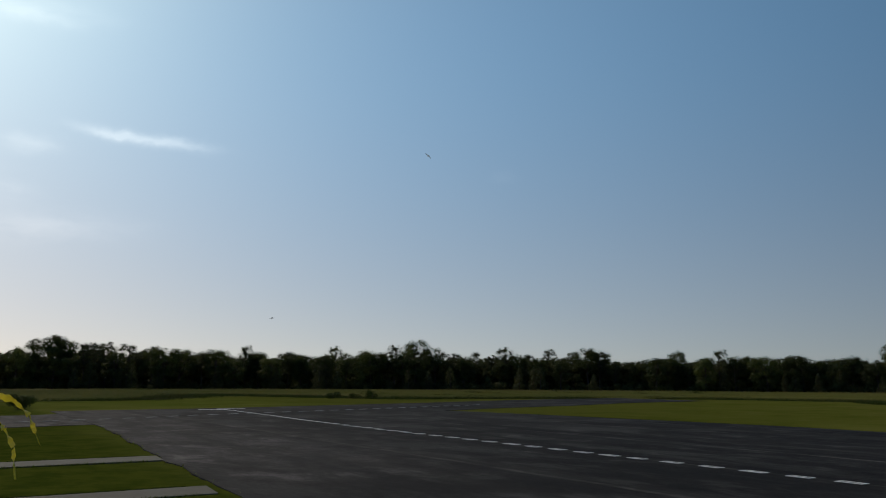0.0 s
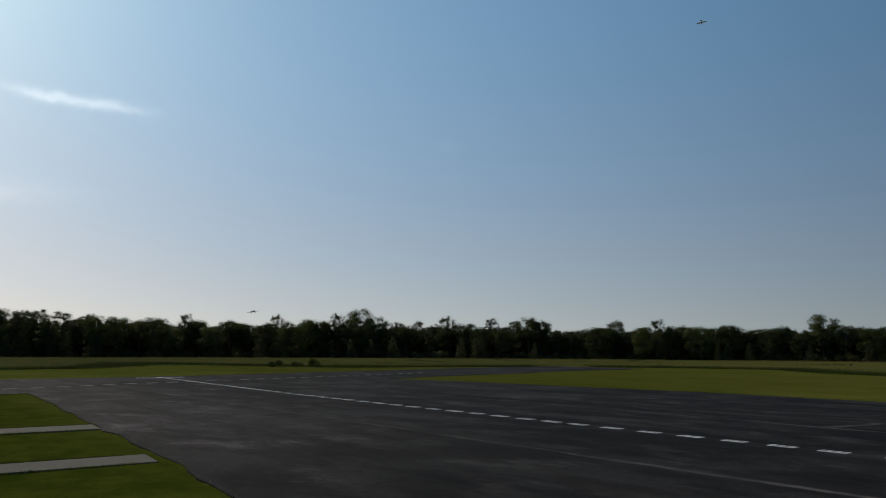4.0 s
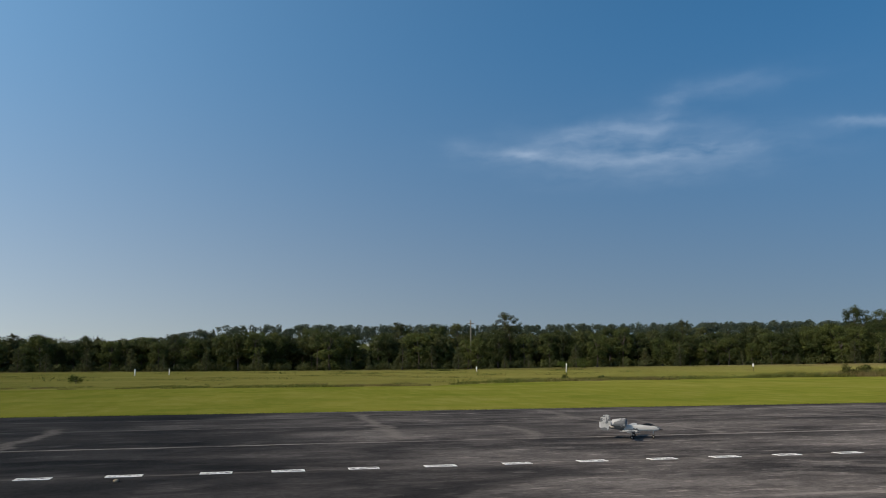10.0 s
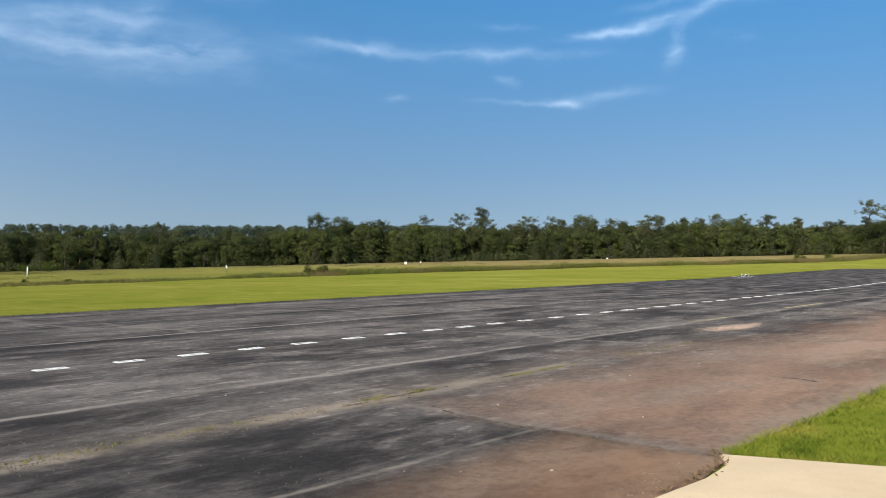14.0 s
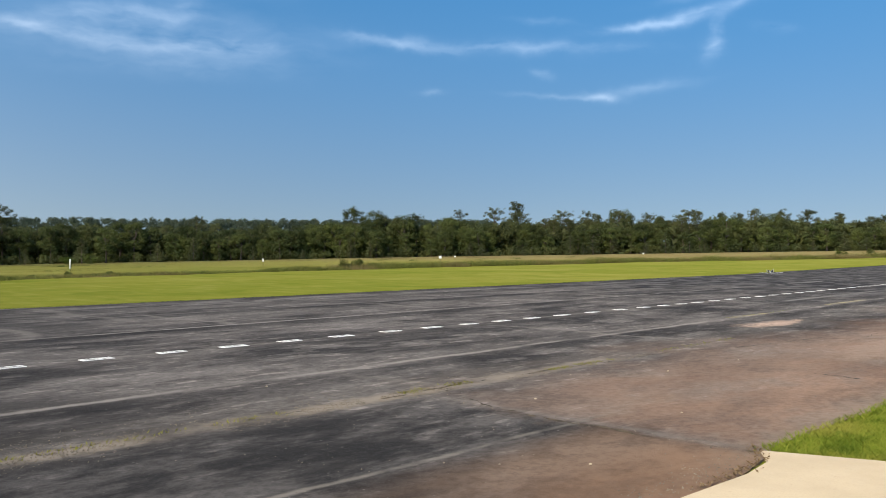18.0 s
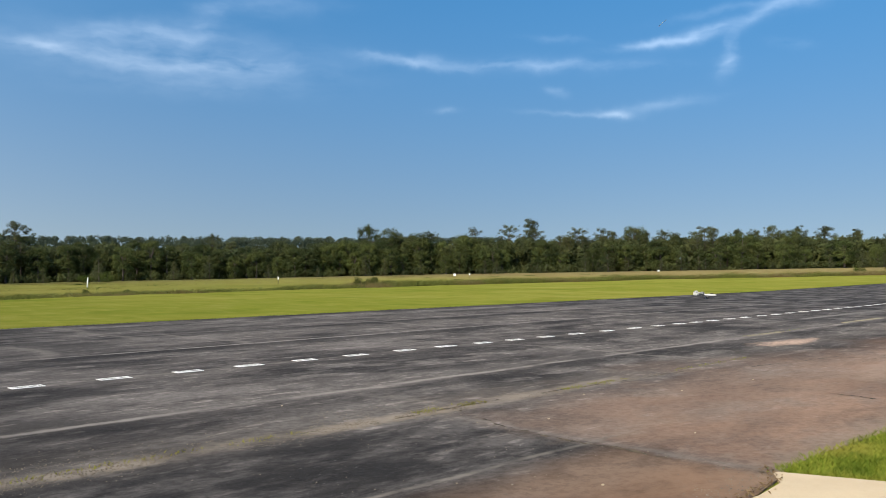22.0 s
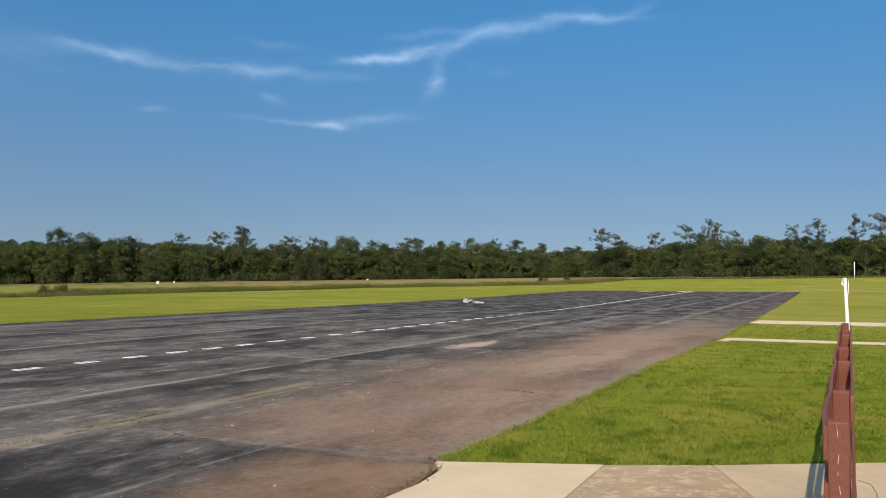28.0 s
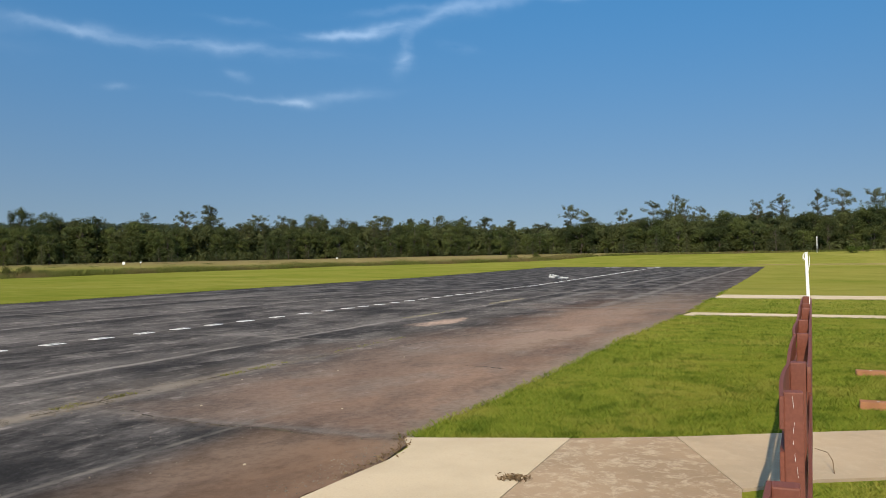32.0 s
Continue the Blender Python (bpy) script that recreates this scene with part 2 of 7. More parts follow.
# ---------------------------------------------------------------- materials
class Shader:
    """A short way to write node materials."""

    def __init__(self, name, rough=0.8, metal=0.0, spec=0.3):
        self.m = bpy.data.materials.new(name)
        self.m.use_nodes = True
        self.t = self.m.node_tree
        self.b = self.t.nodes["Principled BSDF"]
        self.b.inputs["Roughness"].default_value = rough
        self.b.inputs["Metallic"].default_value = metal
        self.b.inputs["Specular IOR Level"].default_value = spec
        self.b.inputs["Diffuse Roughness"].default_value = 1.0 if rough >= 0.8 else 0.3
        self.geo = self.t.nodes.new("ShaderNodeNewGeometry")
        self.tc = self.t.nodes.new("ShaderNodeTexCoord")
        self.info = self.t.nodes.new("ShaderNodeObjectInfo")

    def link(self, a, b):
        self.t.links.new(a, b)

    def put(self, value, socket):
        if hasattr(value, "is_output"):
            self.link(value, socket)
        else:
            socket.default_value = value

    def where(self, scale=(1, 1, 1), local=False, turn=0.0):
        n = self.t.nodes.new("ShaderNodeMapping")
        n.inputs["Scale"].default_value = scale
        n.inputs["Rotation"].default_value = (0, 0, turn)
        self.link(self.tc.outputs["Object"] if local else self.geo.outputs["Position"], n.inputs[0])
        return n.outputs[0]

    def noise(self, scale, detail=4, rough=0.55, vec=None, distort=0.0):
        n = self.t.nodes.new("ShaderNodeTexNoise")
        n.inputs["Scale"].default_value, n.inputs["Detail"].default_value = scale, detail
        n.inputs["Roughness"].default_value, n.inputs["Distortion"].default_value = rough, distort
        self.link(vec if vec is not None else self.geo.outputs["Position"], n.inputs["Vector"])
        return n.outputs["Fac"]

    def cells(self, scale, vec=None, feature="F1"):
        n = self.t.nodes.new("ShaderNodeTexVoronoi")
        n.feature = feature
        n.inputs["Scale"].default_value = scale
        self.link(vec if vec is not None else self.geo.outputs["Position"], n.inputs["Vector"])
        return n.outputs["Distance"]

    def ramp(self, fac, lo, hi, a=0.0, b=1.0):
        n = self.t.nodes.new("ShaderNodeMapRange")
        n.interpolation_type = "SMOOTHSTEP"
        self.link(fac, n.inputs["Value"])
        for k, v in (("From Min", lo), ("From Max", hi), ("To Min", a), ("To Max", b)):
            n.inputs[k].default_value = v
        return n.outputs["Result"]

    def calc(self, op, a, b=0.0, c=0.0, clamp=False):
        n = self.t.nodes.new("ShaderNodeMath")
        n.operation, n.use_clamp = op, clamp
        for i, v in enumerate((a, b, c)):
            self.put(v, n.inputs[i])
        return n.outputs[0]

    def mix(self, fac, a, b, blend="MIX"):
        n = self.t.nodes.new("ShaderNodeMix")
        n.data_type, n.blend_type = "RGBA", blend
        self.put(fac, n.inputs["Factor"])
        for v, k in ((a, "A"), (b, "B")):
            self.put((*v, 1) if isinstance(v, tuple) and len(v) == 3 else v, n.inputs[k])
        return n.outputs["Result"]

    def xyz(self):
        n = self.t.nodes.new("ShaderNodeSeparateXYZ")
        self.link(self.geo.outputs["Position"], n.inputs[0])
        return n.outputs

    def colour(self, c):
        self.put((*c, 1) if isinstance(c, tuple) and len(c) == 3 else c, self.b.inputs["Base Color"])
        return self

    def rough(self, r):
        self.put(r, self.b.inputs["Roughness"])
        return self

    def bump(self, height, strength=0.3, dist=0.01):
        n = self.t.nodes.new("ShaderNodeBump")
        n.inputs["Strength"].default_value, n.inputs["Distance"].default_value = strength, dist
        self.link(height, n.inputs["Height"])
        self.link(n.outputs[0], self.b.inputs["Normal"])
        return self


def speckled(name, c1, c2, scale=6.0, rough=0.7, metal=0.0, bump=0.15, c3=None, spec=0.3, local=True):
    """Two colours mixed by noise at two sizes, with a fine relief."""
    s = Shader(name, rough, metal, spec)
    v = s.where(local=local)
    big, fine = s.noise(scale, 5, vec=v), s.noise(scale * 11, 3, vec=v)
    c = s.mix(s.ramp(big, 0.35, 0.65), c1, c2)
    if c3:
        c = s.mix(s.ramp(fine, 0.58, 0.72, 0, 0.7), c, c3)
    s.colour(c).bump(fine, bump, 0.004)
    s.rough(s.ramp(fine, 0.2, 0.8, max(rough - 0.1, 0.02), min(rough + 0.1, 1)))
    return s.m


def asphalt_material():
    """Old asphalt laid in lanes: soft worn patches, grit, pale joints, and soil washed over its edge."""
    s = Shader("worn_asphalt", 0.9, 0, 0.06)
    s.b.inputs["Diffuse Roughness"].default_value = 0.3
    x, y, z = s.xyz()
    blotch = s.noise(0.30, 6, 0.62, s.where((0.8, 1, 1)), 0.4)
    drag = s.noise(1.0, 5, 0.55, s.where((0.10, 0.55, 1)), 0.25)           # bands along the rolling direction
    patch = s.noise(1.0, 5, 0.55, s.where((0.20, 0.42, 1)), 0.3)
    smear = s.noise(1.0, 6, 0.62, s.where((0.50, 1.15, 1), turn=-0.08), 0.2)
    mott = s.noise(1.3, 7, 0.68, s.where((0.7, 1, 1)), 0.2)
    scab = s.noise(4.0, 5, 0.68, s.where((0.48, 1.3, 1)), 0.1)
    grit, sand = s.noise(48, 3, 0.75), s.noise(11, 6, 0.74)
    speck = s.cells(9.0, s.where((0.8, 1.1, 1)))
    wob = s.noise(0.3, 4, 0.55)
    tone = s.calc("ADD", s.calc("MULTIPLY_ADD", drag, 0.20, s.calc("MULTIPLY", blotch, 0.42)), s.calc("ADD", s.calc("MULTIPLY", patch, 0.22), s.calc("MULTIPLY", smear, 0.16)))
    c = s.mix(s.ramp(tone, 0.40, 0.53), (0.042, 0.040, 0.040), (0.125, 0.116, 0.111))
    c = s.mix(s.ramp(tone, 0.49, 0.60, 0, 0.85), c, (0.225, 0.209, 0.198))
    c = s.mix(s.ramp(smear, 0.53, 0.64, 0, 0.65), c, (0.215, 0.200, 0.189))
    worn = s.noise(1.0, 7, 0.66, s.where((0.55, 1.0, 1), turn=0.15), 0.15)
    c = s.mix(s.ramp(worn, 0.54, 0.62, 0, 0.5), c, (0.240, 0.225, 0.212))
    c = s.mix(s.ramp(worn, 0.38, 0.45, 0.55, 0), c, (0.038, 0.037, 0.037))
    c = s.mix(s.ramp(smear, 0.32, 0.44, 0.55, 0), c, (0.031, 0.030, 0.030))
    # the smoother, blacker surfacing towards the runway's west end, dusty towards its edge
    newer = s.ramp(s.calc("ADD", x, s.calc("MULTIPLY_ADD", wob, 10.0, -5.0)), -3, 7, 0.95, 0)
    black = s.mix(s.ramp(tone, 0.42, 0.60), (0.0110, 0.0112, 0.0113), (0.032, 0.0322, 0.0318))
    black = s.mix(s.ramp(smear, 0.52, 0.66, 0, 0.7), black, (0.062, 0.0615, 0.0605))
    black = s.mix(s.ramp(blotch, 0.54, 0.66, 0, 0.55), black, (0.074, 0.0735, 0.072))
    black = s.mix(s.ramp(patch, 0.52, 0.63, 0, 0.7), black, (0.070, 0.0695, 0.068))
    dusty = s.ramp(s.calc("ADD", y, s.calc("ADD", s.calc("MULTIPLY_ADD", patch, 8.0, -4.0), s.calc("MULTIPLY_ADD", blotch, 16.0, -8.0))), 5.5, 12.5, 0.8, 0)
    dusty = s.calc("MULTIPLY", dusty, s.ramp(s.calc("ADD", x, s.calc("MULTIPLY_ADD", wob, 8.0, -4.0)), -19, -10, 1, 0.12))
    black = s.mix(s.calc("MULTIPLY", dusty, s.ramp(mott, 0.32, 0.62, 0.55, 1)), black, s.mix(s.ramp(smear, 0.4, 0.6), (0.087, 0.080, 0.075), (0.158, 0.147, 0.138)))
    black = s.mix(s.ramp(worn, 0.54, 0.64, 0, 0.55), black, s.mix(1.0, black, (2.6, 2.5, 2.5), "MULTIPLY"))
    black = s.mix(s.ramp(x, -17, -7, 0, 0.9), black, s.mix(1.0, black, (0.68, 0.68, 0.68), "MULTIPLY"))
    c = s.mix(newer, c, black)
    keep = s.calc("SUBTRACT", 1.0, s.calc("MULTIPLY", newer, 0.8))
    # lanes: each is darkest along the joint beyond it, where the binder lay thickest
    lane = s.calc("ADD", y, s.calc("MULTIPLY_ADD", s.noise(0.7, 5), 0.24, -0.12))
    gate = s.ramp(s.noise(1.0, 5, 0.6, s.where((0.10, 0.25, 1)), 0.3), 0.38, 0.55, 0.4, 1)
    frayed = s.calc("ADD", lane, s.calc("MULTIPLY_ADD", mott, 1.0, -0.5))
    for y0, w, st in ((27.4, 1.5, 0.6), (25.0, 1.6, 0.6), (21.8, 1.6, 0.6), (17.45, 1.5, 0.6), (13.2, 1.5, 0.35), (9.55, 0.9, 0.45), (7.2, 0.7, 0.5)):
        band = s.calc("MULTIPLY", s.ramp(s.calc("SUBTRACT", y0, frayed), w * 0.25, w, 1, 0), s.ramp(s.calc("SUBTRACT", y0, lane), -0.05, 0.12))
        c = s.mix(s.calc("MULTIPLY", s.calc("MULTIPLY", band, gate), st), c, (0.026, 0.0255, 0.026))
    # the black bay before the soil, closed by its joints
    bay = s.calc("MULTIPLY", s.ramp(s.calc("ADD", lane, s.calc("MULTIPLY_ADD", mott, 0.5, -0.25)), 6.9, 7.25, 1, 0), s.ramp(x, -3, 3, 0, 1))
    bay = s.calc("MULTIPLY", bay, s.ramp(s.calc("ADD", x, s.calc("MULTIPLY_ADD", mott, 1.6, -0.8)), 6.55, 7.0, 0.85, 0))
    c = s.mix(bay, c, s.mix(s.ramp(worn, 0.44, 0.60), (0.034, 0.0335, 0.034), (0.120, 0.114, 0.111)))
    # worn pale verges of the joints
    for y0, w, st, col in ((13.35, 0.5, 0.30, (0.15, 0.138, 0.128)), (9.95, 0.55, 0.45, (0.170, 0.158, 0.148)), (8.0, 0.7, 0.40, (0.165, 0.150, 0.134)), (19.6, 1.3, 0.45, (0.17, 0.158, 0.148)), (24.0, 1.0, 0.35, (0.16, 0.15, 0.14))):
        gap = s.calc("ABSOLUTE", s.calc("SUBTRACT", frayed, y0))
        c = s.mix(s.calc("MULTIPLY", s.ramp(gap, w * 0.2, w, st, 0), s.calc("MULTIPLY", keep, s.ramp(sand, 0.35, 0.6, 0.5, 1))), c, col)
    # fine wear: flaked binder, open grit, pale chips
    c = s.mix(s.calc("MULTIPLY", keep, s.ramp(scab, 0.555, 0.64, 0, 0.7)), c, s.mix(1.0, c, (2.1, 2.05, 2.0), "MULTIPLY"))
    c = s.mix(s.calc("MULTIPLY", keep, s.ramp(scab, 0.34, 0.44, 0.5, 0)), c, s.mix(1.0, c, (0.5, 0.5, 0.5), "MULTIPLY"))
    c = s.mix(s.ramp(sand, 0.42, 0.60, 0.0, 0.55), c, s.mix(1.0, c, (0.52, 0.52, 0.53), "MULTIPLY"))
    c = s.mix(s.calc("MULTIPLY", keep, s.ramp(grit, 0.56, 0.74, 0, 0.42)), c, (0.25, 0.235, 0.22))
    chips = s.ramp(s.noise(0.9, 4, 0.6), 0.46, 0.62)
    c = s.mix(s.calc("MULTIPLY", s.ramp(speck, 0.05, 0.11, 0.75, 0), s.calc("MULTIPLY", keep, chips)), c, (0.30, 0.285, 0.265))
    east = s.ramp(s.calc("ADD", x, s.calc("MULTIPLY_ADD", wob, 24.0, -12.0)), 22, 44, 0, 0.8)
    c = s.mix(east, c, s.mix(s.ramp(smear, 0.44, 0.62), (0.026, 0.026, 0.028), (0.135, 0.130, 0.130)))
    # soil washed over the apron's edge: east of the bay, and brown-red before it
    d = s.calc("ADD", y, s.calc("MULTIPLY_ADD", wob, 5.0, -2.5))
    d = s.calc("ADD", d, s.calc("MULTIPLY_ADD", patch, 3.0, -1.5))
    d = s.calc("ADD", d, s.calc("MULTIPLY_ADD", mott, 1.0, -0.5))
    soil = s.calc("MULTIPLY", s.ramp(d, 5.0, 8.2, 0.85, 0), s.calc("MULTIPLY", s.ramp(x, 6.6, 7.4), s.ramp(s.calc("ADD", x, s.calc("MULTIPLY_ADD", patch, 16.0, -8.0)), 22, 40, 1, 0.12)))
    front = s.calc("MULTIPLY", s.ramp(s.calc("ADD", lane, s.calc("MULTIPLY_ADD", mott, 0.6, -0.3)), 4.5, 5.15, 0.85, 0), s.calc("MULTIPLY", s.ramp(s.calc("ADD", x, s.calc("MULTIPLY_ADD", wob, 3.0, -1.5)), 2.0, 5.6), s.ramp(x, 6.7, 7.0, 1, 0)))
    earth = s.mix(s.ramp(patch, 0.40, 0.60), (0.230, 0.152, 0.113), (0.328, 0.218, 0.158))
    earth = s.mix(s.ramp(smear, 0.50, 0.66, 0, 0.5), earth, (0.285, 0.218, 0.168))
    earth = s.mix(s.ramp(smear, 0.34, 0.46, 0.45, 0), earth, (0.125, 0.095, 0.077))
    earth = s.mix(s.ramp(sand, 0.42, 0.62, 0, 0.45), earth, s.mix(1.0, earth, (0.60, 0.58, 0.56), "MULTIPLY"))
    c = s.mix(s.calc("MULTIPLY", soil, s.ramp(mott, 0.34, 0.58, 0.6, 1.0)), c, earth)
    clay = s.mix(s.ramp(mott, 0.38, 0.62), (0.150, 0.105, 0.078), (0.245, 0.172, 0.126))
    clay = s.mix(s.ramp(sand, 0.44, 0.64, 0, 0.5), clay, s.mix(1.0, clay, (0.58, 0.56, 0.54), "MULTIPLY"))
    c = s.mix(front, c, clay)
    rust = s.calc("MULTIPLY", s.ramp(x, 3.6, 5.2), s.ramp(x, 6.6, 7.0, 1, 0))
    rust = s.calc("MULTIPLY", rust, s.ramp(s.calc("ADD", y, s.calc("MULTIPLY_ADD", wob, 1.6, -0.8)), 3.4, 4.4, 0.6, 0))
    c = s.mix(s.calc("MULTIPLY", rust, s.ramp(mott, 0.36, 0.6, 0.55, 1)), c, (0.285, 0.172, 0.108))
    # sandy strip along the grass
    rim = s.ramp(s.calc("ADD", y, s.calc("MULTIPLY_ADD", sand, 0.9, -0.45)), 3.15, 3.85, 0.6, 0)
    rim = s.calc("MULTIPLY", rim, s.ramp(s.calc("ADD", x, s.calc("MULTIPLY_ADD", mott, 8.0, -4.0)), 17, 26, 1, 0.2))
    c = s.mix(s.calc("MULTIPLY", rim, s.ramp(x, 5.5, 8.0, 0.1, 1)), c, (0.29, 0.245, 0.20))
    for x0, y0, rx, ry, st, col in ((19.3, 8.3, 0.95, 2.7, 1.0, (0.54, 0.40, 0.315)), (16.6, 4.75, 0.45, 1.7, 0.75, (0.37, 0.285, 0.225)), (21.5, 5.0, 0.22, 1.1, 0.65, (0.36, 0.255, 0.195)), (12.5, 5.6, 0.25, 0.9, 0.4, (0.29, 0.215, 0.17)), (30.0, 4.6, 0.16, 1.2, 0.35, (0.28, 0.23, 0.185))):
        px = s.calc("MULTIPLY", s.calc("SUBTRACT", x, x0), rx)
        py = s.calc("MULTIPLY", s.calc("SUBTRACT", y, y0), ry)
        pale = s.calc("ADD", s.calc("ADD", s.calc("MULTIPLY", px, px), s.calc("MULTIPLY", py, py)), s.calc("ADD", s.calc("MULTIPLY_ADD", mott, 6.0, -3.0), s.calc("MULTIPLY_ADD", smear, 7.0, -3.5)))
        c = s.mix(s.calc("MULTIPLY", s.ramp(pale, 0.0, 2.2, st, 0), s.ramp(sand, 0.40, 0.62, 1, 0.6)), c, col)
    # pale joints between the paving lanes: y, half width, strength, colour, stretch of x
    broken, fray = s.noise(0.55, 6, 0.66), s.noise(6, 5, 0.7)
    for y0, wd, st, col, xa, xb in ((17.5, 0.085, 1.0, (0.285, 0.268, 0.250), -40, 120), (9.68, 0.075, 0.95, (0.29, 0.272, 0.250), -40, 60), (13.47, 0.06, 0.6, (0.22, 0.205, 0.188), -40, 120),
                                    (7.55, 0.18, 0.9, (0.30, 0.262, 0.215), -6, 11), (5.12, 0.035, 0.85, (0.25, 0.232, 0.205), 2.2, 6.8), (21.8, 0.10, 0.55, (0.21, 0.198, 0.185), -40, 120),
                                    (25.0, 0.10, 0.5, (0.20, 0.19, 0.18), -40, 120), (11.6, 0.14, 0.8, (0.25, 0.24, 0.225), 26, 120), (5.9, 0.20, 0.8, (0.27, 0.255, 0.235), 28, 120), (8.6, 0.20, 0.75, (0.25, 0.24, 0.23), 30, 120)):
        gap = s.calc("ABSOLUTE", s.calc("SUBTRACT", lane, y0))
        gap = s.calc("ADD", gap, s.calc("MULTIPLY_ADD", fray, wd * 1.9, -wd * 0.95))
        line = s.calc("MULTIPLY", s.ramp(gap, wd * 0.2, wd * 1.7, st, 0), s.ramp(broken, 0.38, 0.6, 0.2, 1))
        line = s.calc("MULTIPLY", line, s.calc("MULTIPLY", s.ramp(x, xa - 2.0, xa + 0.3), s.ramp(x, xb - 0.3, xb + 1.5, 1, 0)))
        line = s.calc("MULTIPLY", line, s.ramp(x, -16, 4, 0.22, 1))
        c = s.mix(line, c, col)
    # cross joints: x, stretch of y, half width, strength
    for x0, y0, y1, wd, st in ((3.3, 17.6, 26.5, 0.15, 0.65), (-4.6, 16.8, 23, 0.12, 0.5), (6.35, 17.5, 21.5, 0.12, 0.6), (9.4, 20, 27.4, 0.13, 0.5), (10.6, 17.2, 22.5, 0.10, 0.6), (14.6, 7.8, 13.2, 0.08, 0.65), (2.2, 7.6, 10, 0.07, 0.5), (7.4, 7.5, 9.6, 0.08, 0.45),
                               (-9.8, 17.2, 20.0, 0.11, 0.5), (31, 9, 16, 0.2, 0.5), (41, 3.2, 12, 0.2, 0.6), (52, 3, 27, 0.2, 0.5), (61, 3.2, 27, 0.25, 0.6), (75, 3, 27, 0.25, 0.6), (90, 3.2, 27, 0.3, 0.6), (26, 3.2, 9, 0.16, 0.6), (31.5, 3.2, 9, 0.2, 0.65), (36, 3.2, 11, 0.24, 0.7), (46, 3.4, 12, 0.28, 0.7), (38, 14, 27, 0.25, 0.5), (27.5, 17, 25, 0.16, 0.6), (18, 18, 27, 0.15, 0.45), (6.95, 3.2, 7.6, 0.045, 0.4)):
        off = s.calc("ADD", s.calc("SUBTRACT", x, x0), s.calc("MULTIPLY_ADD", s.noise(0.6, 4), 1.2, -0.6) if x0 != 6.95 else s.calc("MULTIPLY_ADD", s.noise(1.5, 4), 0.3, -0.15))
        line = s.ramp(s.calc("ABSOLUTE", off), wd * 0.3, wd * 2.2, st, 0)
        line = s.calc("MULTIPLY", line, s.calc("MULTIPLY", s.ramp(y, y0, y0 + 0.8), s.ramp(y, y1 - 0.8, y1, 1, 0)))
        c = s.mix(s.calc("MULTIPLY", line, s.ramp(fray, 0.3, 0.6, 0.35, 1)), c, (0.23, 0.213, 0.195))
    s.colour(s.mix(0.30, c, s.mix(1.0, c, (0.62, 0.58, 0.63), "MULTIPLY")))
    s.bump(s.calc("ADD", grit, s.calc("ADD", s.calc("MULTIPLY", sand, 0.9), s.calc("MULTIPLY", scab, 0.8))), 0.5, 0.010)
    return s.m


def line_paint_material():
    """White road paint with dark scuffs along the middle of each bar."""
    s = Shader("worn_white_line_paint", 0.6, 0, 0.3)
    x, y, z = s.xyz()
    n = s.noise(15, 4, 0.65)
    mid = s.ramp(s.calc("ABSOLUTE", s.calc("SUBTRACT", y, 13.47)), 0.035, 0.085, 1, 0)
    own = s.t.nodes.new("ShaderNodeSeparateXYZ")
    s.link(s.tc.outputs["Object"], own.inputs[0])
    part_x = s.ramp(s.calc("ABSOLUTE", own.outputs[0]), 0.16, 0.25, 1, 0)
    hole = s.calc("MULTIPLY", s.calc("MULTIPLY", mid, part_x), s.ramp(n, 0.43, 0.50, 0, 0.9))
    c = s.mix(s.ramp(s.noise(3.0, 4, 0.6), 0.4, 0.6), (0.90, 0.90, 0.885), (0.84, 0.84, 0.82))
    c = s.mix(s.ramp(s.noise(35, 3, 0.6), 0.60, 0.72, 0, 0.5), c, (0.45, 0.44, 0.42))
    s.colour(s.mix(hole, c, (0.10, 0.095, 0.09)))
    return s.m


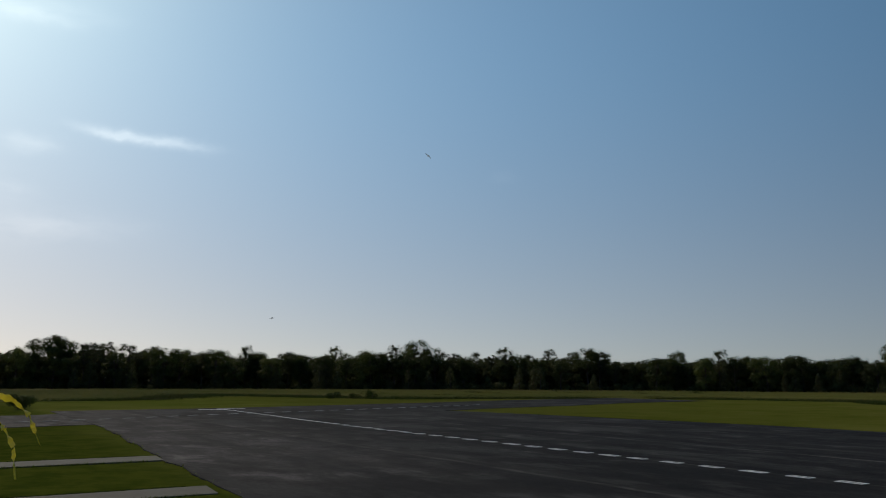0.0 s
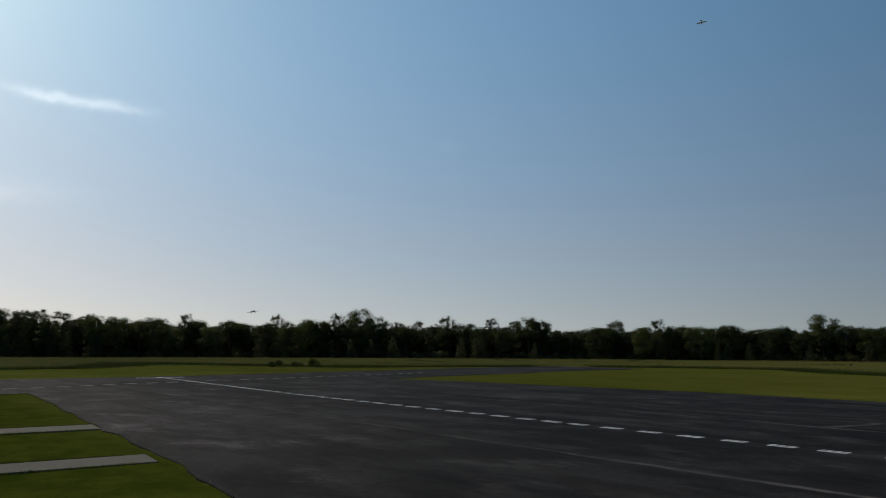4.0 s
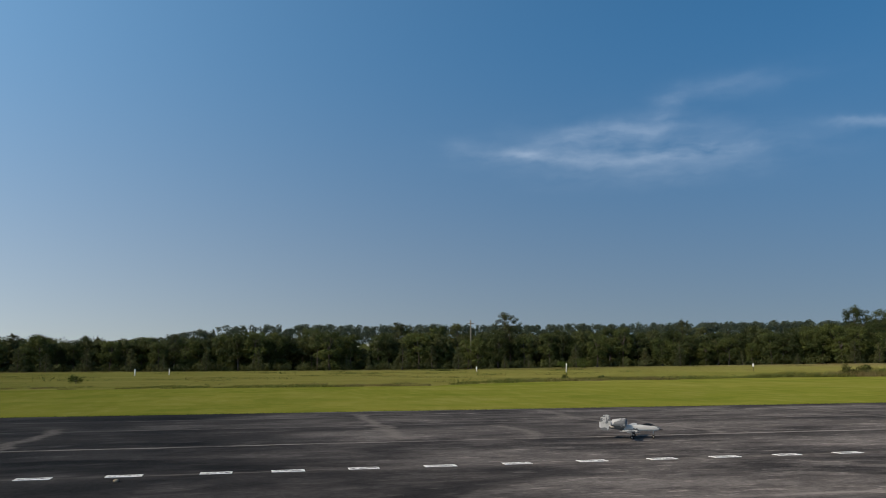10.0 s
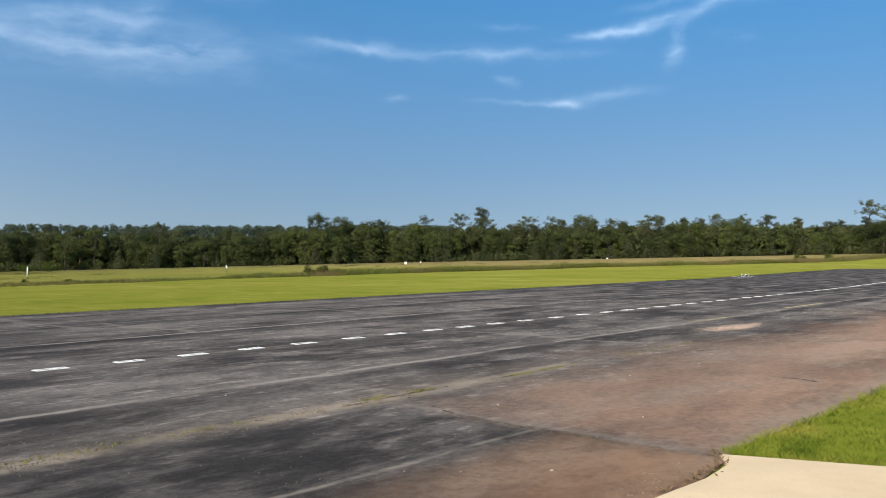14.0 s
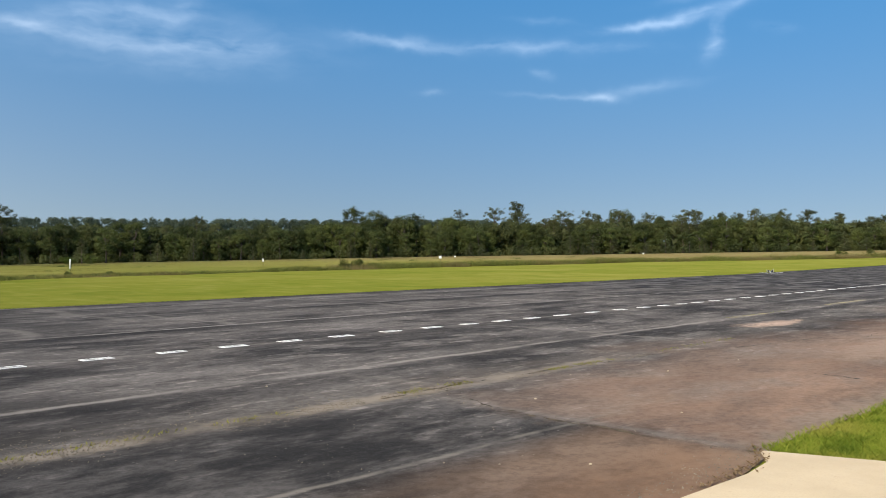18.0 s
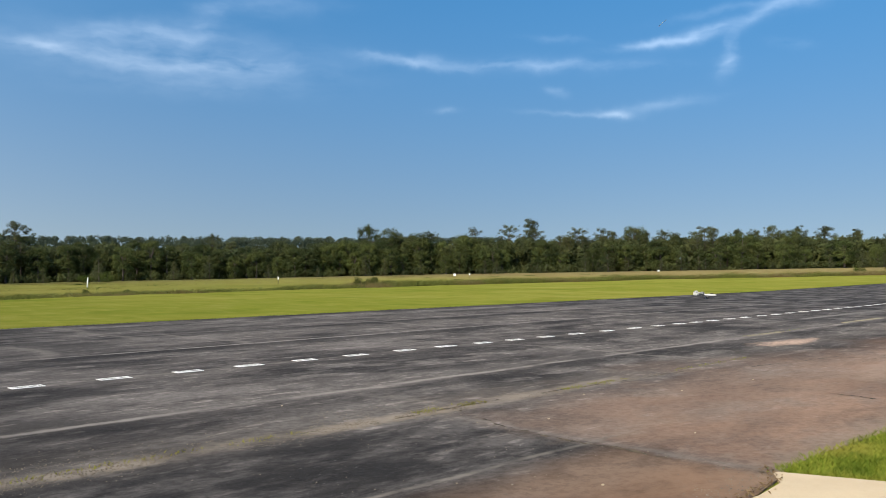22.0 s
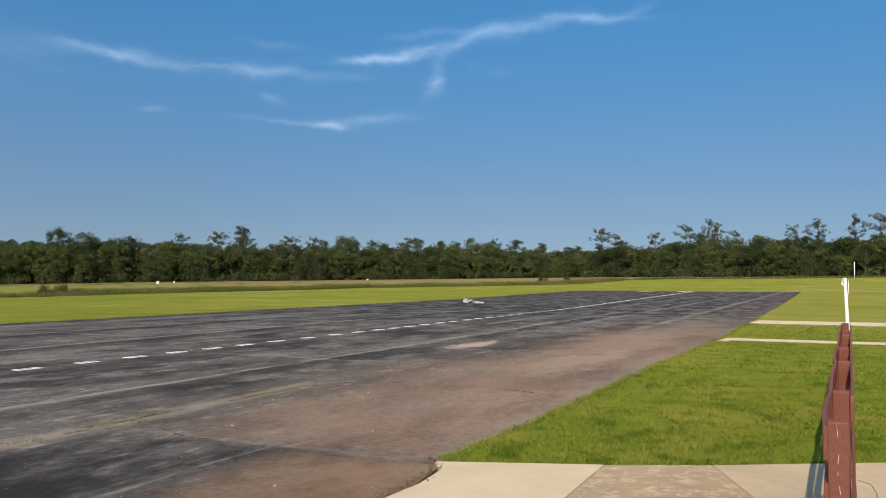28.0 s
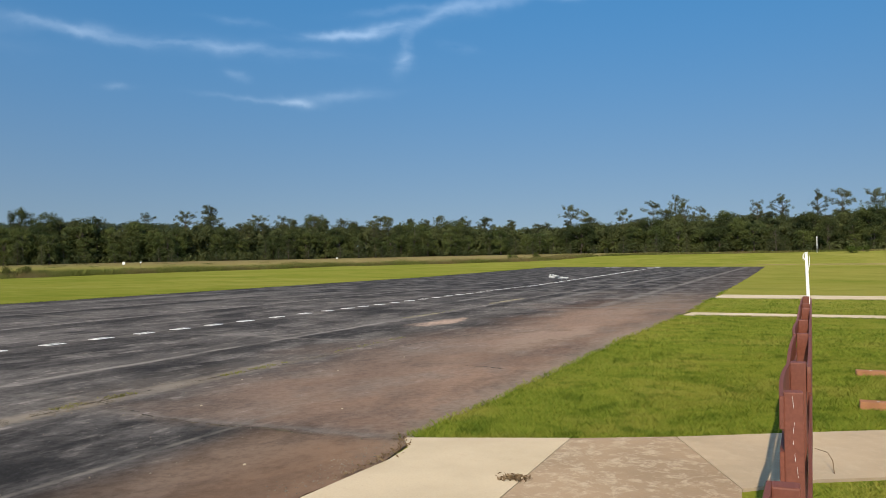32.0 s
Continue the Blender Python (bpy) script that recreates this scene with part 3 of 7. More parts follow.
def lawn_material():
    s = Shader("mown_grass", 0.95, 0, 0.0)
    x, y, z = s.xyz()
    big, mid, fine = s.noise(0.045, 4, 0.6), s.noise(0.4, 5, 0.6, s.where((1, 0.5, 1))), s.noise(16, 4, 0.7)
    c = s.mix(s.ramp(big, 0.38, 0.62), (0.178, 0.200, 0.034), (0.224, 0.228, 0.048))
    c = s.mix(s.ramp(mid, 0.35, 0.7, 0, 0.6), c, (0.158, 0.180, 0.031))
    c = s.mix(s.ramp(s.noise(0.13, 5, 0.6, s.where((1, 0.5, 1))), 0.52, 0.7, 0, 0.5), c, (0.29, 0.275, 0.08))
    c = s.mix(s.ramp(s.noise(1.1, 5, 0.65, s.where((1, 0.3, 1))), 0.46, 0.72, 0, 0.35), c, (0.31, 0.295, 0.085))
    c = s.mix(s.ramp(s.noise(0.8, 5, 0.65, s.where((1, 0.3, 1))), 0.50, 0.75, 0, 0.35), c, (0.14, 0.165, 0.022))
    near = s.calc("MULTIPLY", s.ramp(y, 2.0, 5.5, 0.75, 0), s.ramp(x, 17, 30, 1, 0.1))
    tuft = s.noise(1.3, 5, 0.65)
    c = s.mix(near, c, s.mix(s.ramp(tuft, 0.38, 0.6), (0.105, 0.145, 0.018), (0.190, 0.210, 0.030)))
    # darker green on the near grass towards the west
    near_west = s.calc("MULTIPLY", s.ramp(y, 3.5, 6.5, 0.8, 0), s.ramp(x, -12, -4, 1, 0))
    c = s.mix(near_west, c, s.mix(s.ramp(tuft, 0.38, 0.6), (0.064, 0.086, 0.011), (0.108, 0.126, 0.017)))
    west = s.calc("MULTIPLY", s.ramp(s.calc("ADD", x, s.calc("MULTIPLY_ADD", tuft, 6.0, -3.0)), -24, -4, 0.6, 0), s.ramp(y, 18, 28))   # turf against the sun: its duller, shaded look put in the colour
    c = s.mix(west, c, (0.118, 0.124, 0.024))
    straw = s.calc("MULTIPLY", s.ramp(x, 22, 42), s.ramp(y, 4, 8, 1, 0))
    c = s.mix(s.calc("MULTIPLY", straw, s.ramp(big, 0.35, 0.6, 0.2, 0.55)), c, (0.275, 0.248, 0.070))
    c = s.mix(s.ramp(fine, 0.40, 0.7, 0, 0.3), c, (0.105, 0.140, 0.015))
    patchy = s.noise(0.28, 6, 0.66, s.where((0.7, 0.8, 1)), 0.8)                # thicker, greener clumps and thin, dry spots
    c = s.mix(s.ramp(patchy, 0.50, 0.62, 0, 0.50), c, s.mix(1.0, c, (0.66, 0.78, 0.62), "MULTIPLY"))
    c = s.mix(s.ramp(patchy, 0.36, 0.47, 0.35, 0), c, s.mix(1.0, c, (1.16, 1.08, 1.5), "MULTIPLY"))
    s.b.inputs["Diffuse Roughness"].default_value = 0.45
    s.colour(c).bump(s.calc("ADD", fine, s.calc("MULTIPLY", tuft, 1.5)), 0.7, 0.05)
    return s.m


def field_material():
    s = Shader("rough_field", 0.95, 0, 0.0)
    x, y, z = s.xyz()
    big, fine = s.noise(0.10, 5, 0.62, s.where((0.28, 1.7, 1)), 0.3), s.noise(2.0, 5, 0.7)
    c = s.mix(s.ramp(big, 0.36, 0.64), (0.168, 0.182, 0.045), (0.232, 0.215, 0.068))
    c = s.mix(s.ramp(fine, 0.4, 0.7, 0, 0.35), c, (0.13, 0.14, 0.03))
    c = s.mix(s.ramp(x, 90, 150, 0, 0.6), c, (0.20, 0.145, 0.085))
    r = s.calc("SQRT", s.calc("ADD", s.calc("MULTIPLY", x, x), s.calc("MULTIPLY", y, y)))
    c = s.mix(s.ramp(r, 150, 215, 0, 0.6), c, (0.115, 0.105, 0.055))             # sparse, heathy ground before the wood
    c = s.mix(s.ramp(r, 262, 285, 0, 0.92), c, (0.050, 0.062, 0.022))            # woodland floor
    s.colour(c).bump(fine, 0.6, 0.1)
    return s.m


def blade_material(name, c1, c2, c3, patch=0.06, through_leaf=0.15, dry=None, tuft=None):
    """Grass blades: each its own tint, with drier patches over the field."""
    s = Shader(name, 0.75, 0, 0.04)
    x = s.mix(s.geo.outputs["Random Per Island"], c1, c2)
    if dry:                                                        # field grass grows in drifts of one kind
        drift = s.ramp(s.noise(0.10, 5, 0.62, s.where((0.28, 1.7, 1)), 0.3), 0.36, 0.64)
        x = s.mix(s.calc("MULTIPLY_ADD", s.geo.outputs["Random Per Island"], 0.22, s.calc("MULTIPLY", drift, 0.78)), c1, c2)
    c = s.mix(s.ramp(s.noise(patch, 4, 0.6), 0.45, 0.65, 0, 0.8), x, c3)
    if tuft:
        c = s.mix(s.ramp(s.noise(2.2, 5, 0.65), 0.50, 0.62, 0, 0.75), c, tuft)
    if dry:
        px, py, pz = s.xyz()
        far = s.calc("SQRT", s.calc("ADD", s.calc("MULTIPLY", px, px), s.calc("MULTIPLY", py, py)))
        c = s.mix(s.calc("MULTIPLY", s.ramp(far, 85, 150, 0, 0.75), s.ramp(s.noise(0.04, 4, 0.6), 0.40, 0.55, 0.35, 1)), c, (0.125, 0.122, 0.050))
        c = s.mix(s.calc("MULTIPLY", s.ramp(px, 90, 150, 0, 0.85), s.ramp(s.noise(0.05, 4, 0.6), 0.35, 0.6, 0.3, 1)), c, dry)
    s.colour(c)
    s.b.inputs["Subsurface Weight"].default_value = 0.0
    tr = s.t.nodes.new("ShaderNodeBsdfTranslucent")
    s.link(c, tr.inputs["Color"])
    if dry:                                                        # bent, crossing stems scatter light as one soft layer
        up = s.t.nodes.new("ShaderNodeVectorMath")
        up.operation = "MULTIPLY_ADD"
        s.link(s.geo.outputs["Normal"], up.inputs[0])
        up.inputs[1].default_value, up.inputs[2].default_value = (0.3, 0.3, 0.3), (0, 0, 0.75)
        unit = s.t.nodes.new("ShaderNodeVectorMath")
        unit.operation = "NORMALIZE"
        s.link(up.outputs[0], unit.inputs[0])
        s.link(unit.outputs[0], s.b.inputs["Normal"])
    mx = s.t.nodes.new("ShaderNodeMixShader")
    mx.inputs[0].default_value = through_leaf
    out = [n for n in s.t.nodes if n.type == "OUTPUT_MATERIAL"][0]
    s.link(s.b.outputs[0], mx.inputs[1])
    s.link(tr.outputs[0], mx.inputs[2])
    s.link(mx.outputs[0], out.inputs["Surface"])
    return s.m


def leaf_material(name, c1, c2, c3):
    """Foliage: tint by leaf clump and by tree."""
    s = Shader(name, 0.65, 0, 0.25)
    clump = s.ramp(s.calc("ADD", s.calc("MULTIPLY", s.noise(0.16, 3, 0.5), 0.6), s.calc("MULTIPLY", s.noise(0.5, 3, 0.6), 0.4)), 0.40, 0.60)
    c = s.mix(s.calc("MULTIPLY_ADD", s.geo.outputs["Random Per Island"], 0.22, s.calc("MULTIPLY", clump, 0.78)), c1, c2)
    c = s.mix(s.calc("MULTIPLY", s.info.outputs["Random"], 0.9), c, s.mix(1.0, c, c3, "MULTIPLY"))
    s.colour(c)
    tr = s.t.nodes.new("ShaderNodeBsdfTranslucent")
    s.link(c, tr.inputs["Color"])
    mx = s.t.nodes.new("ShaderNodeMixShader")
    mx.inputs[0].default_value = 0.38
    out = [n for n in s.t.nodes if n.type == "OUTPUT_MATERIAL"][0]
    s.link(s.b.outputs[0], mx.inputs[1])
    s.link(tr.outputs[0], mx.inputs[2])
    s.link(mx.outputs[0], out.inputs["Surface"])
    return s.m


def concrete_material(name, c1, c2, flake=0.0):
    s = Shader(name, 0.85, 0, 0.25)
    big, mid, fine = s.noise(0.8, 5, 0.6), s.noise(6.5, 8, 0.74, s.where((1.0, 1.0, 1)), 0.35), s.noise(60, 3, 0.7)
    c = s.mix(s.ramp(big, 0.35, 0.65), c1, c2)
    c = s.mix(s.calc("MULTIPLY", s.ramp(mid, 0.47, 0.60, 0, flake), s.ramp(s.noise(22, 4, 0.7), 0.38, 0.6, 0.35, 1)), c, (0.44, 0.375, 0.29))
    c = s.mix(s.ramp(s.noise(9, 5, 0.7), 0.62, 0.75, 0, 0.4), c, (0.22, 0.17, 0.12))
    c = s.mix(s.ramp(fine, 0.4, 0.8, 0, 0.25), c, (0.25, 0.22, 0.18))
    s.colour(c).bump(s.calc("ADD", fine, s.calc("MULTIPLY", mid, flake * 3)), 0.25, 0.006)
    return s.m


def fence_wood_material():
    s = Shader("red_brown_painted_wood", 0.6, 0, 0.35)
    v = s.where((2, 8, 8), local=True)
    grain = s.noise(3.0, 6, 0.65, v, 0.8)
    c = s.mix(s.ramp(grain, 0.3, 0.7), (0.150, 0.043, 0.027), (0.215, 0.068, 0.042))
    c = s.mix(s.calc("MULTIPLY", s.info.outputs["Random"], 0.5), c, (0.15, 0.055, 0.04))
    c = s.mix(s.ramp(s.noise(2.5, 5, 0.7, s.where(local=True)), 0.60, 0.72, 0, 0.5), c, (0.27, 0.13, 0.09))
    s.colour(c).bump(grain, 0.35, 0.004)
    return s.m


def tape_material():
    s = Shader("yellow_black_tape", 0.5, 0, 0.2)
    n = s.t.nodes.new("ShaderNodeTexWave")
    n.inputs["Scale"].default_value, n.inputs["Distortion"].default_value = 4.2, 1.2
    s.link(s.where((0.4, 0.4, 1.6), local=True), n.inputs["Vector"])
    c = s.mix(s.ramp(n.outputs["Fac"], 0.72, 0.78), (0.86, 0.78, 0.22), (0.03, 0.03, 0.02))
    s.colour(c)
    tr = s.t.nodes.new("ShaderNodeBsdfTranslucent")
    s.link(c, tr.inputs["Color"])
    mx = s.t.nodes.new("ShaderNodeMixShader")
    mx.inputs[0].default_value = 0.55
    out = [q for q in s.t.nodes if q.type == "OUTPUT_MATERIAL"][0]
    s.link(s.b.outputs[0], mx.inputs[1])
    s.link(tr.outputs[0], mx.inputs[2])
    s.link(mx.outputs[0], out.inputs["Surface"])
    return s.m


def jet_material():
    """Two-tone grey camouflage in soft-edged patches."""
    s = Shader("grey_camouflage_paint", 0.5, 0, 0.4)
    v = s.where(local=True)
    blot, fine = s.noise(4.5, 3, 0.5, v), s.noise(60, 3, 0.6, v)
    c = s.mix(s.ramp(blot, 0.49, 0.54), (0.50, 0.51, 0.51), (0.15, 0.16, 0.17))
    c = s.mix(s.ramp(fine, 0.6, 0.8, 0, 0.3), c, (0.18, 0.18, 0.18))
    s.colour(c)
    return s.m


def glass_material():
    s = Shader("tinted_canopy", 0.2, 0, 0.3)
    s.colour((0.012, 0.014, 0.016))
    return s.m


M_ASPHALT, M_LAWN, M_FIELD = asphalt_material(), lawn_material(), field_material()
M_LINE = line_paint_material()
M_FADED = speckled("faded_line_paint", (0.62, 0.62, 0.60), (0.50, 0.50, 0.48), 2.0, 0.8, c3=(0.2, 0.2, 0.2), local=False)
M_YELLOWED = speckled("yellowed_line_paint", (0.29, 0.245, 0.14), (0.17, 0.15, 0.11), 2.0, 0.8, c3=(0.13, 0.12, 0.1), local=False)
M_CRACK = speckled("crack_soil", (0.036, 0.030, 0.024), (0.095, 0.075, 0.050), 9.0, 0.95, local=False)
M_CONC_PALE = concrete_material("pale_concrete", (0.435, 0.365, 0.270), (0.375, 0.315, 0.230), 0.12)
M_CONC_WORN = concrete_material("flaking_concrete", (0.282, 0.208, 0.142), (0.215, 0.158, 0.108), 0.6)
M_CONC_SAND = concrete_material("sandy_concrete", (0.41, 0.305, 0.185), (0.34, 0.25, 0.15), 0.15)
M_CONC_TAN = concrete_material("tan_concrete", (0.345, 0.275, 0.20), (0.285, 0.23, 0.168), 0.2)
M_BLADE = blade_material("lawn_blades", (0.105, 0.165, 0.016), (0.245, 0.276, 0.045), (0.275, 0.265, 0.056), 0.5, 0.10, None, (0.060, 0.105, 0.011))
M_TALL = blade_material("tall_grass_blades", (0.148, 0.170, 0.038), (0.262, 0.252, 0.072), (0.262, 0.225, 0.085), 0.02, 0.35, (0.25, 0.175, 0.105))
M_EDGE = blade_material("field_edge_blades", (0.082, 0.104, 0.025), (0.198, 0.210, 0.054), (0.215, 0.165, 0.080), 0.10, 0.3)
M_WEED = blade_material("weed_leaves", (0.040, 0.066, 0.013), (0.075, 0.105, 0.024), (0.085, 0.090, 0.028), 0.1)
M_GRAVEL = speckled("stone_chips", (0.22, 0.185, 0.145), (0.11, 0.095, 0.08), 3.0, 0.9, c3=(0.27, 0.24, 0.20), local=False)
M_DRY = speckled("dry_leaves", (0.12, 0.075, 0.04), (0.20, 0.14, 0.08), 20, 0.9)
M_PINE = leaf_material("pine_needles", (0.050, 0.066, 0.027), (0.142, 0.155, 0.058), (0.60, 0.62, 0.70))
M_OAK = leaf_material("broad_leaves", (0.056, 0.081, 0.023), (0.152, 0.180, 0.048), (0.42, 0.45, 0.52))
# leaves behind the front trees, darkened in colour for the wood's shade
M_WOODS = leaf_material("shaded_woods_leaves", (0.040, 0.054, 0.020), (0.114, 0.132, 0.045), (1, 1, 1))
# ridge leaves paler and bluer: the haze of distance is in their colour
M_RIDGE = leaf_material("hazed_ridge_leaves", (0.055, 0.082, 0.058), (0.082, 0.106, 0.070), (1, 1, 1))
M_BARK = speckled("bark", (0.075, 0.062, 0.052), (0.125, 0.105, 0.088), 1.5, 0.95, bump=0.4)
M_FENCE = fence_wood_material()
M_BENCH = speckled("weathered_orange_wood", (0.36, 0.17, 0.085), (0.28, 0.125, 0.06), 4, 0.75, bump=0.3, c3=(0.42, 0.24, 0.13))
M_WHITE = speckled("white_plastic", (0.82, 0.82, 0.80), (0.76, 0.76, 0.73), 5, 0.45)
M_CLOTH = speckled("white_cloth", (0.80, 0.79, 0.76), (0.70, 0.69, 0.66), 12, 0.9)
M_TAPE = tape_material()
M_JET, M_GLASS = jet_material(), glass_material()
M_JETLIGHT = speckled("light_grey_paint", (0.62, 0.63, 0.63), (0.56, 0.57, 0.57), 8, 0.5)
M_RUBBER = speckled("black_rubber", (0.02, 0.02, 0.02), (0.03, 0.03, 0.03), 20, 0.8)
M_STEEL = speckled("brushed_steel", (0.5, 0.5, 0.5), (0.42, 0.42, 0.42), 30, 0.35, metal=0.9)
M_DARK = speckled("dark_duct", (0.015, 0.015, 0.016), (0.03, 0.03, 0.03), 10, 0.7)
M_FOAM = speckled("white_model_skin", (0.80, 0.79, 0.77), (0.74, 0.73, 0.71), 8, 0.5)
M_ORANGE = speckled("orange_trim", (0.72, 0.16, 0.03), (0.62, 0.13, 0.03), 8, 0.5)
M_ROOF = speckled("white_metal_roof", (0.75, 0.75, 0.74), (0.66, 0.66, 0.66), 2, 0.5)
M_WALL = speckled("tan_siding", (0.35, 0.31, 0.25), (0.30, 0.27, 0.22), 2, 0.8)
M_POLE = speckled("grey_weathered_pole", (0.20, 0.18, 0.155), (0.26, 0.24, 0.21), 2, 0.9)

# ---------------------------------------------------------------- building blocks
rnd = random.Random(7)
nrnd = np.random.default_rng(11)


def mesh_from(name, verts, faces, material, smooth=False):
    me = bpy.data.meshes.new(name)
    me.from_pydata([tuple(v) for v in verts], [], [tuple(f) for f in faces])
    me.materials.append(material)
    if smooth:
        me.polygons.foreach_set("use_smooth", [True] * len(me.polygons))
    me.update()
    return me


def mesh_arrays(name, verts, tris, material):
    """A large mesh of triangles from numpy arrays."""
    me = bpy.data.meshes.new(name)
    n, k = len(verts), len(tris)
    me.vertices.add(n)
    me.vertices.foreach_set("co", np.asarray(verts, dtype=np.float32).ravel())
    me.loops.add(3 * k)
    me.loops.foreach_set("vertex_index", np.asarray(tris, dtype=np.int32).ravel())
    me.polygons.add(k)
    me.polygons.foreach_set("loop_start", np.arange(0, 3 * k, 3, dtype=np.int32))
    me.polygons.foreach_set("loop_total", np.full(k, 3, dtype=np.int32))
    me.materials.append(material)
    me.update(calc_edges=True)
    me.validate()
    return me


def part(name, bm, material, parent, label=""):
    """Links a bmesh, or a mesh, as one part under a thing or a part."""
    if isinstance(bm, bmesh.types.BMesh):
        me = bpy.data.meshes.new(name)
        bm.to_mesh(me)
        bm.free()
        me.materials.append(material)
    else:
        me = bm
    ob = new(name, me)
    ob.parent = parent
    return tagged(ob, label) if label else ob


def box(bm, x0, x1, y0, y1, z0, z1, bevel=0.0):
    vs = [bm.verts.new((x, y, z)) for x in (x0, x1) for y in (y0, y1) for z in (z0, z1)]
    fs = [bm.faces.new([vs[i] for i in q]) for q in ((0, 1, 3, 2), (4, 6, 7, 5), (0, 4, 5, 1), (2, 3, 7, 6), (0, 2, 6, 4), (1, 5, 7, 3))]
    if bevel:
        es = list({e for f in fs for e in f.edges})
        bmesh.ops.bevel(bm, geom=es, offset=bevel, segments=2, affect="EDGES", profile=0.6)
    return bm


def loft(bm, rings, cap=True):
    """Skin over rings of points, all of one length."""
    vs = [[bm.verts.new(p) for p in ring] for ring in rings]
    n = len(vs[0])
    for a, b in zip(vs, vs[1:]):
        for i in range(n):
            bm.faces.new((a[i], a[(i + 1) % n], b[(i + 1) % n], b[i]))
    if cap:
        bm.faces.new(list(reversed(vs[0])))
        bm.faces.new(vs[-1])
    return bm


def shade(bm, on=True):
    bmesh.ops.recalc_face_normals(bm, faces=bm.faces)
    for f in bm.faces:
        f.smooth = on
    return bm


def tube(bm, points, radii, n=8):
    """A round bar through points."""
    rings = []
    for i, p in enumerate(points):
        a, b = Vector(points[max(i - 1, 0)]), Vector(points[min(i + 1, len(points) - 1)])
        q = (b - a).normalized().to_track_quat("Z", "Y").to_matrix()
        rings.append([Vector(p) + q @ Vector((math.cos(k * math.tau / n) * radii[i], math.sin(k * math.tau / n) * radii[i], 0)) for k in range(n)])
    return loft(bm, rings)


def lerp(v, table):
    for (a, p), (b, q) in zip(table, table[1:]):
        if v <= b:
            return p + (q - p) * max(0.0, (v - a)) / (b - a)
    return table[-1][1]


def smooth(t):
    t = min(max(t, 0.0), 1.0)
    return t * t * (3 - 2 * t)


# ---------------------------------------------------------------- lie of the land
TREE_DISTANCE = [(-180, 200), (-120, 230), (-90, 262), (-30, 255), (0, 245), (40, 225), (70, 210), (95, 180), (120, 170), (180, 200)]
TREE_GROUND = [(-180, 0), (-120, -1.0), (-90, -1.8), (0, -1.5), (15, -1.0), (45, 0.8), (75, 2.1), (95, 2.2), (130, 1.0), (180, 0)]
CANOPY = [(-120, 1.75), (-90, 1.8), (-60, 1.7), (-45, 1.42), (-30, 1.45), (-10, 1.5), (0, 1.72), (12, 1.9), (36, 1.95), (42, 2.45), (62, 2.55), (75, 2.35), (80, 2.85), (92, 3.25), (120, 3.2)]


def bearing(x, y):
    return math.degrees(math.atan2(x, y))


def ground_z(x, y):
    r, az = math.hypot(x, y), bearing(x, y)
    z = smooth((r - 120) / (lerp(az, TREE_DISTANCE) - 120)) * lerp(az, TREE_GROUND)
    hill = smooth((az + 12) / 25) * smooth((62 - az) / 25)
    return z + hill * 13 * smooth((r - 275) / 170)


def make_ground():
    radii = [0, 6, 14, 30, 50, 70, 90, 105, 120, 135, 150, 165, 180, 195, 210, 230, 250, 275, 300, 340, 380, 430, 490, 560, 700, 1000, 1800, 4200]
    n = 144
    verts, faces = [(0, 0, -0.06)], []
    for r in radii[1:]:
        for k in range(n):
            a = k * math.tau / n
            x, y = r * math.sin(a), r * math.cos(a)
            verts.append((x, y, ground_z(x, y) - 0.06))
    for k in range(n):
        faces.append((0, 1 + (k + 1) % n, 1 + k))
    for i in range(len(radii) - 2):
        o, p = 1 + i * n, 1 + (i + 1) * n
        for k in range(n):
            faces.append((o + k, o + (k + 1) % n, p + (k + 1) % n, p + k))
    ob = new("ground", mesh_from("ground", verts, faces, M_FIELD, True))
    tagged(ob, "wide rough grass field round the airstrip", "ground", kind="structure")


MOWN = [(-66, -70), (-66, 7), (-67, 13), (-83, 24), (-76, 27), (-62, 34), (-60, 44), (-58, 50), (-50, 60), (-40, 64), (-31, 57), (-20, 53), (-5, 53), (12, 54), (21, 60), (36, 63), (46, 66), (56, 66),
        (66, 69), (95, 71), (118, 71), (129, 61), (143, 48), (150, 41), (164, 38), (170, 30), (168, -70)]


def inside(poly, x, y):
    odd, j = False, len(poly) - 1
    for i in range(len(poly)):
        (xi, yi), (xj, yj) = poly[i], poly[j]
        if (yi > y) != (yj > y) and x < (xj - xi) * (y - yi) / (yj - yi) + xi:
            odd = not odd
        j = i
    return odd


def make_lawn():
    step, index, verts, faces = 1.0, {}, [], []

    def vert(i, j):
        if (i, j) not in index:
            index[i, j] = len(verts)
            x, y = i * step, j * step
            verts.append((x, y, ground_z(x, y) + 0.012 * noise.noise((x * 0.4, y * 0.4, 0))))
        return index[i, j]

    for i in range(-84, 169):
        for j in range(-70, 74):
            x, y = (i + 0.5) * step, (j + 0.5) * step
            w = 1.2 * noise.noise((x * 0.12, y * 0.12, 3))
            if inside(MOWN, x + w, y + w):
                faces.append((vert(i, j), vert(i + 1, j), vert(i + 1, j + 1), vert(i, j + 1)))
    ob = new("lawn", mesh_from("lawn", verts, faces, M_LAWN, True))
    tagged(ob, "close-mown yellow-green grass beside the runway", "lawn", kind="structure")


# ---------------------------------------------------------------- runway and paths
RUN_X0, RUN_X1, RUN_Y1 = -46.5, 112.0, 27.5
DASH_Y, DASH_PERIOD, DASH_LEN = 13.47, 1.25, 0.57


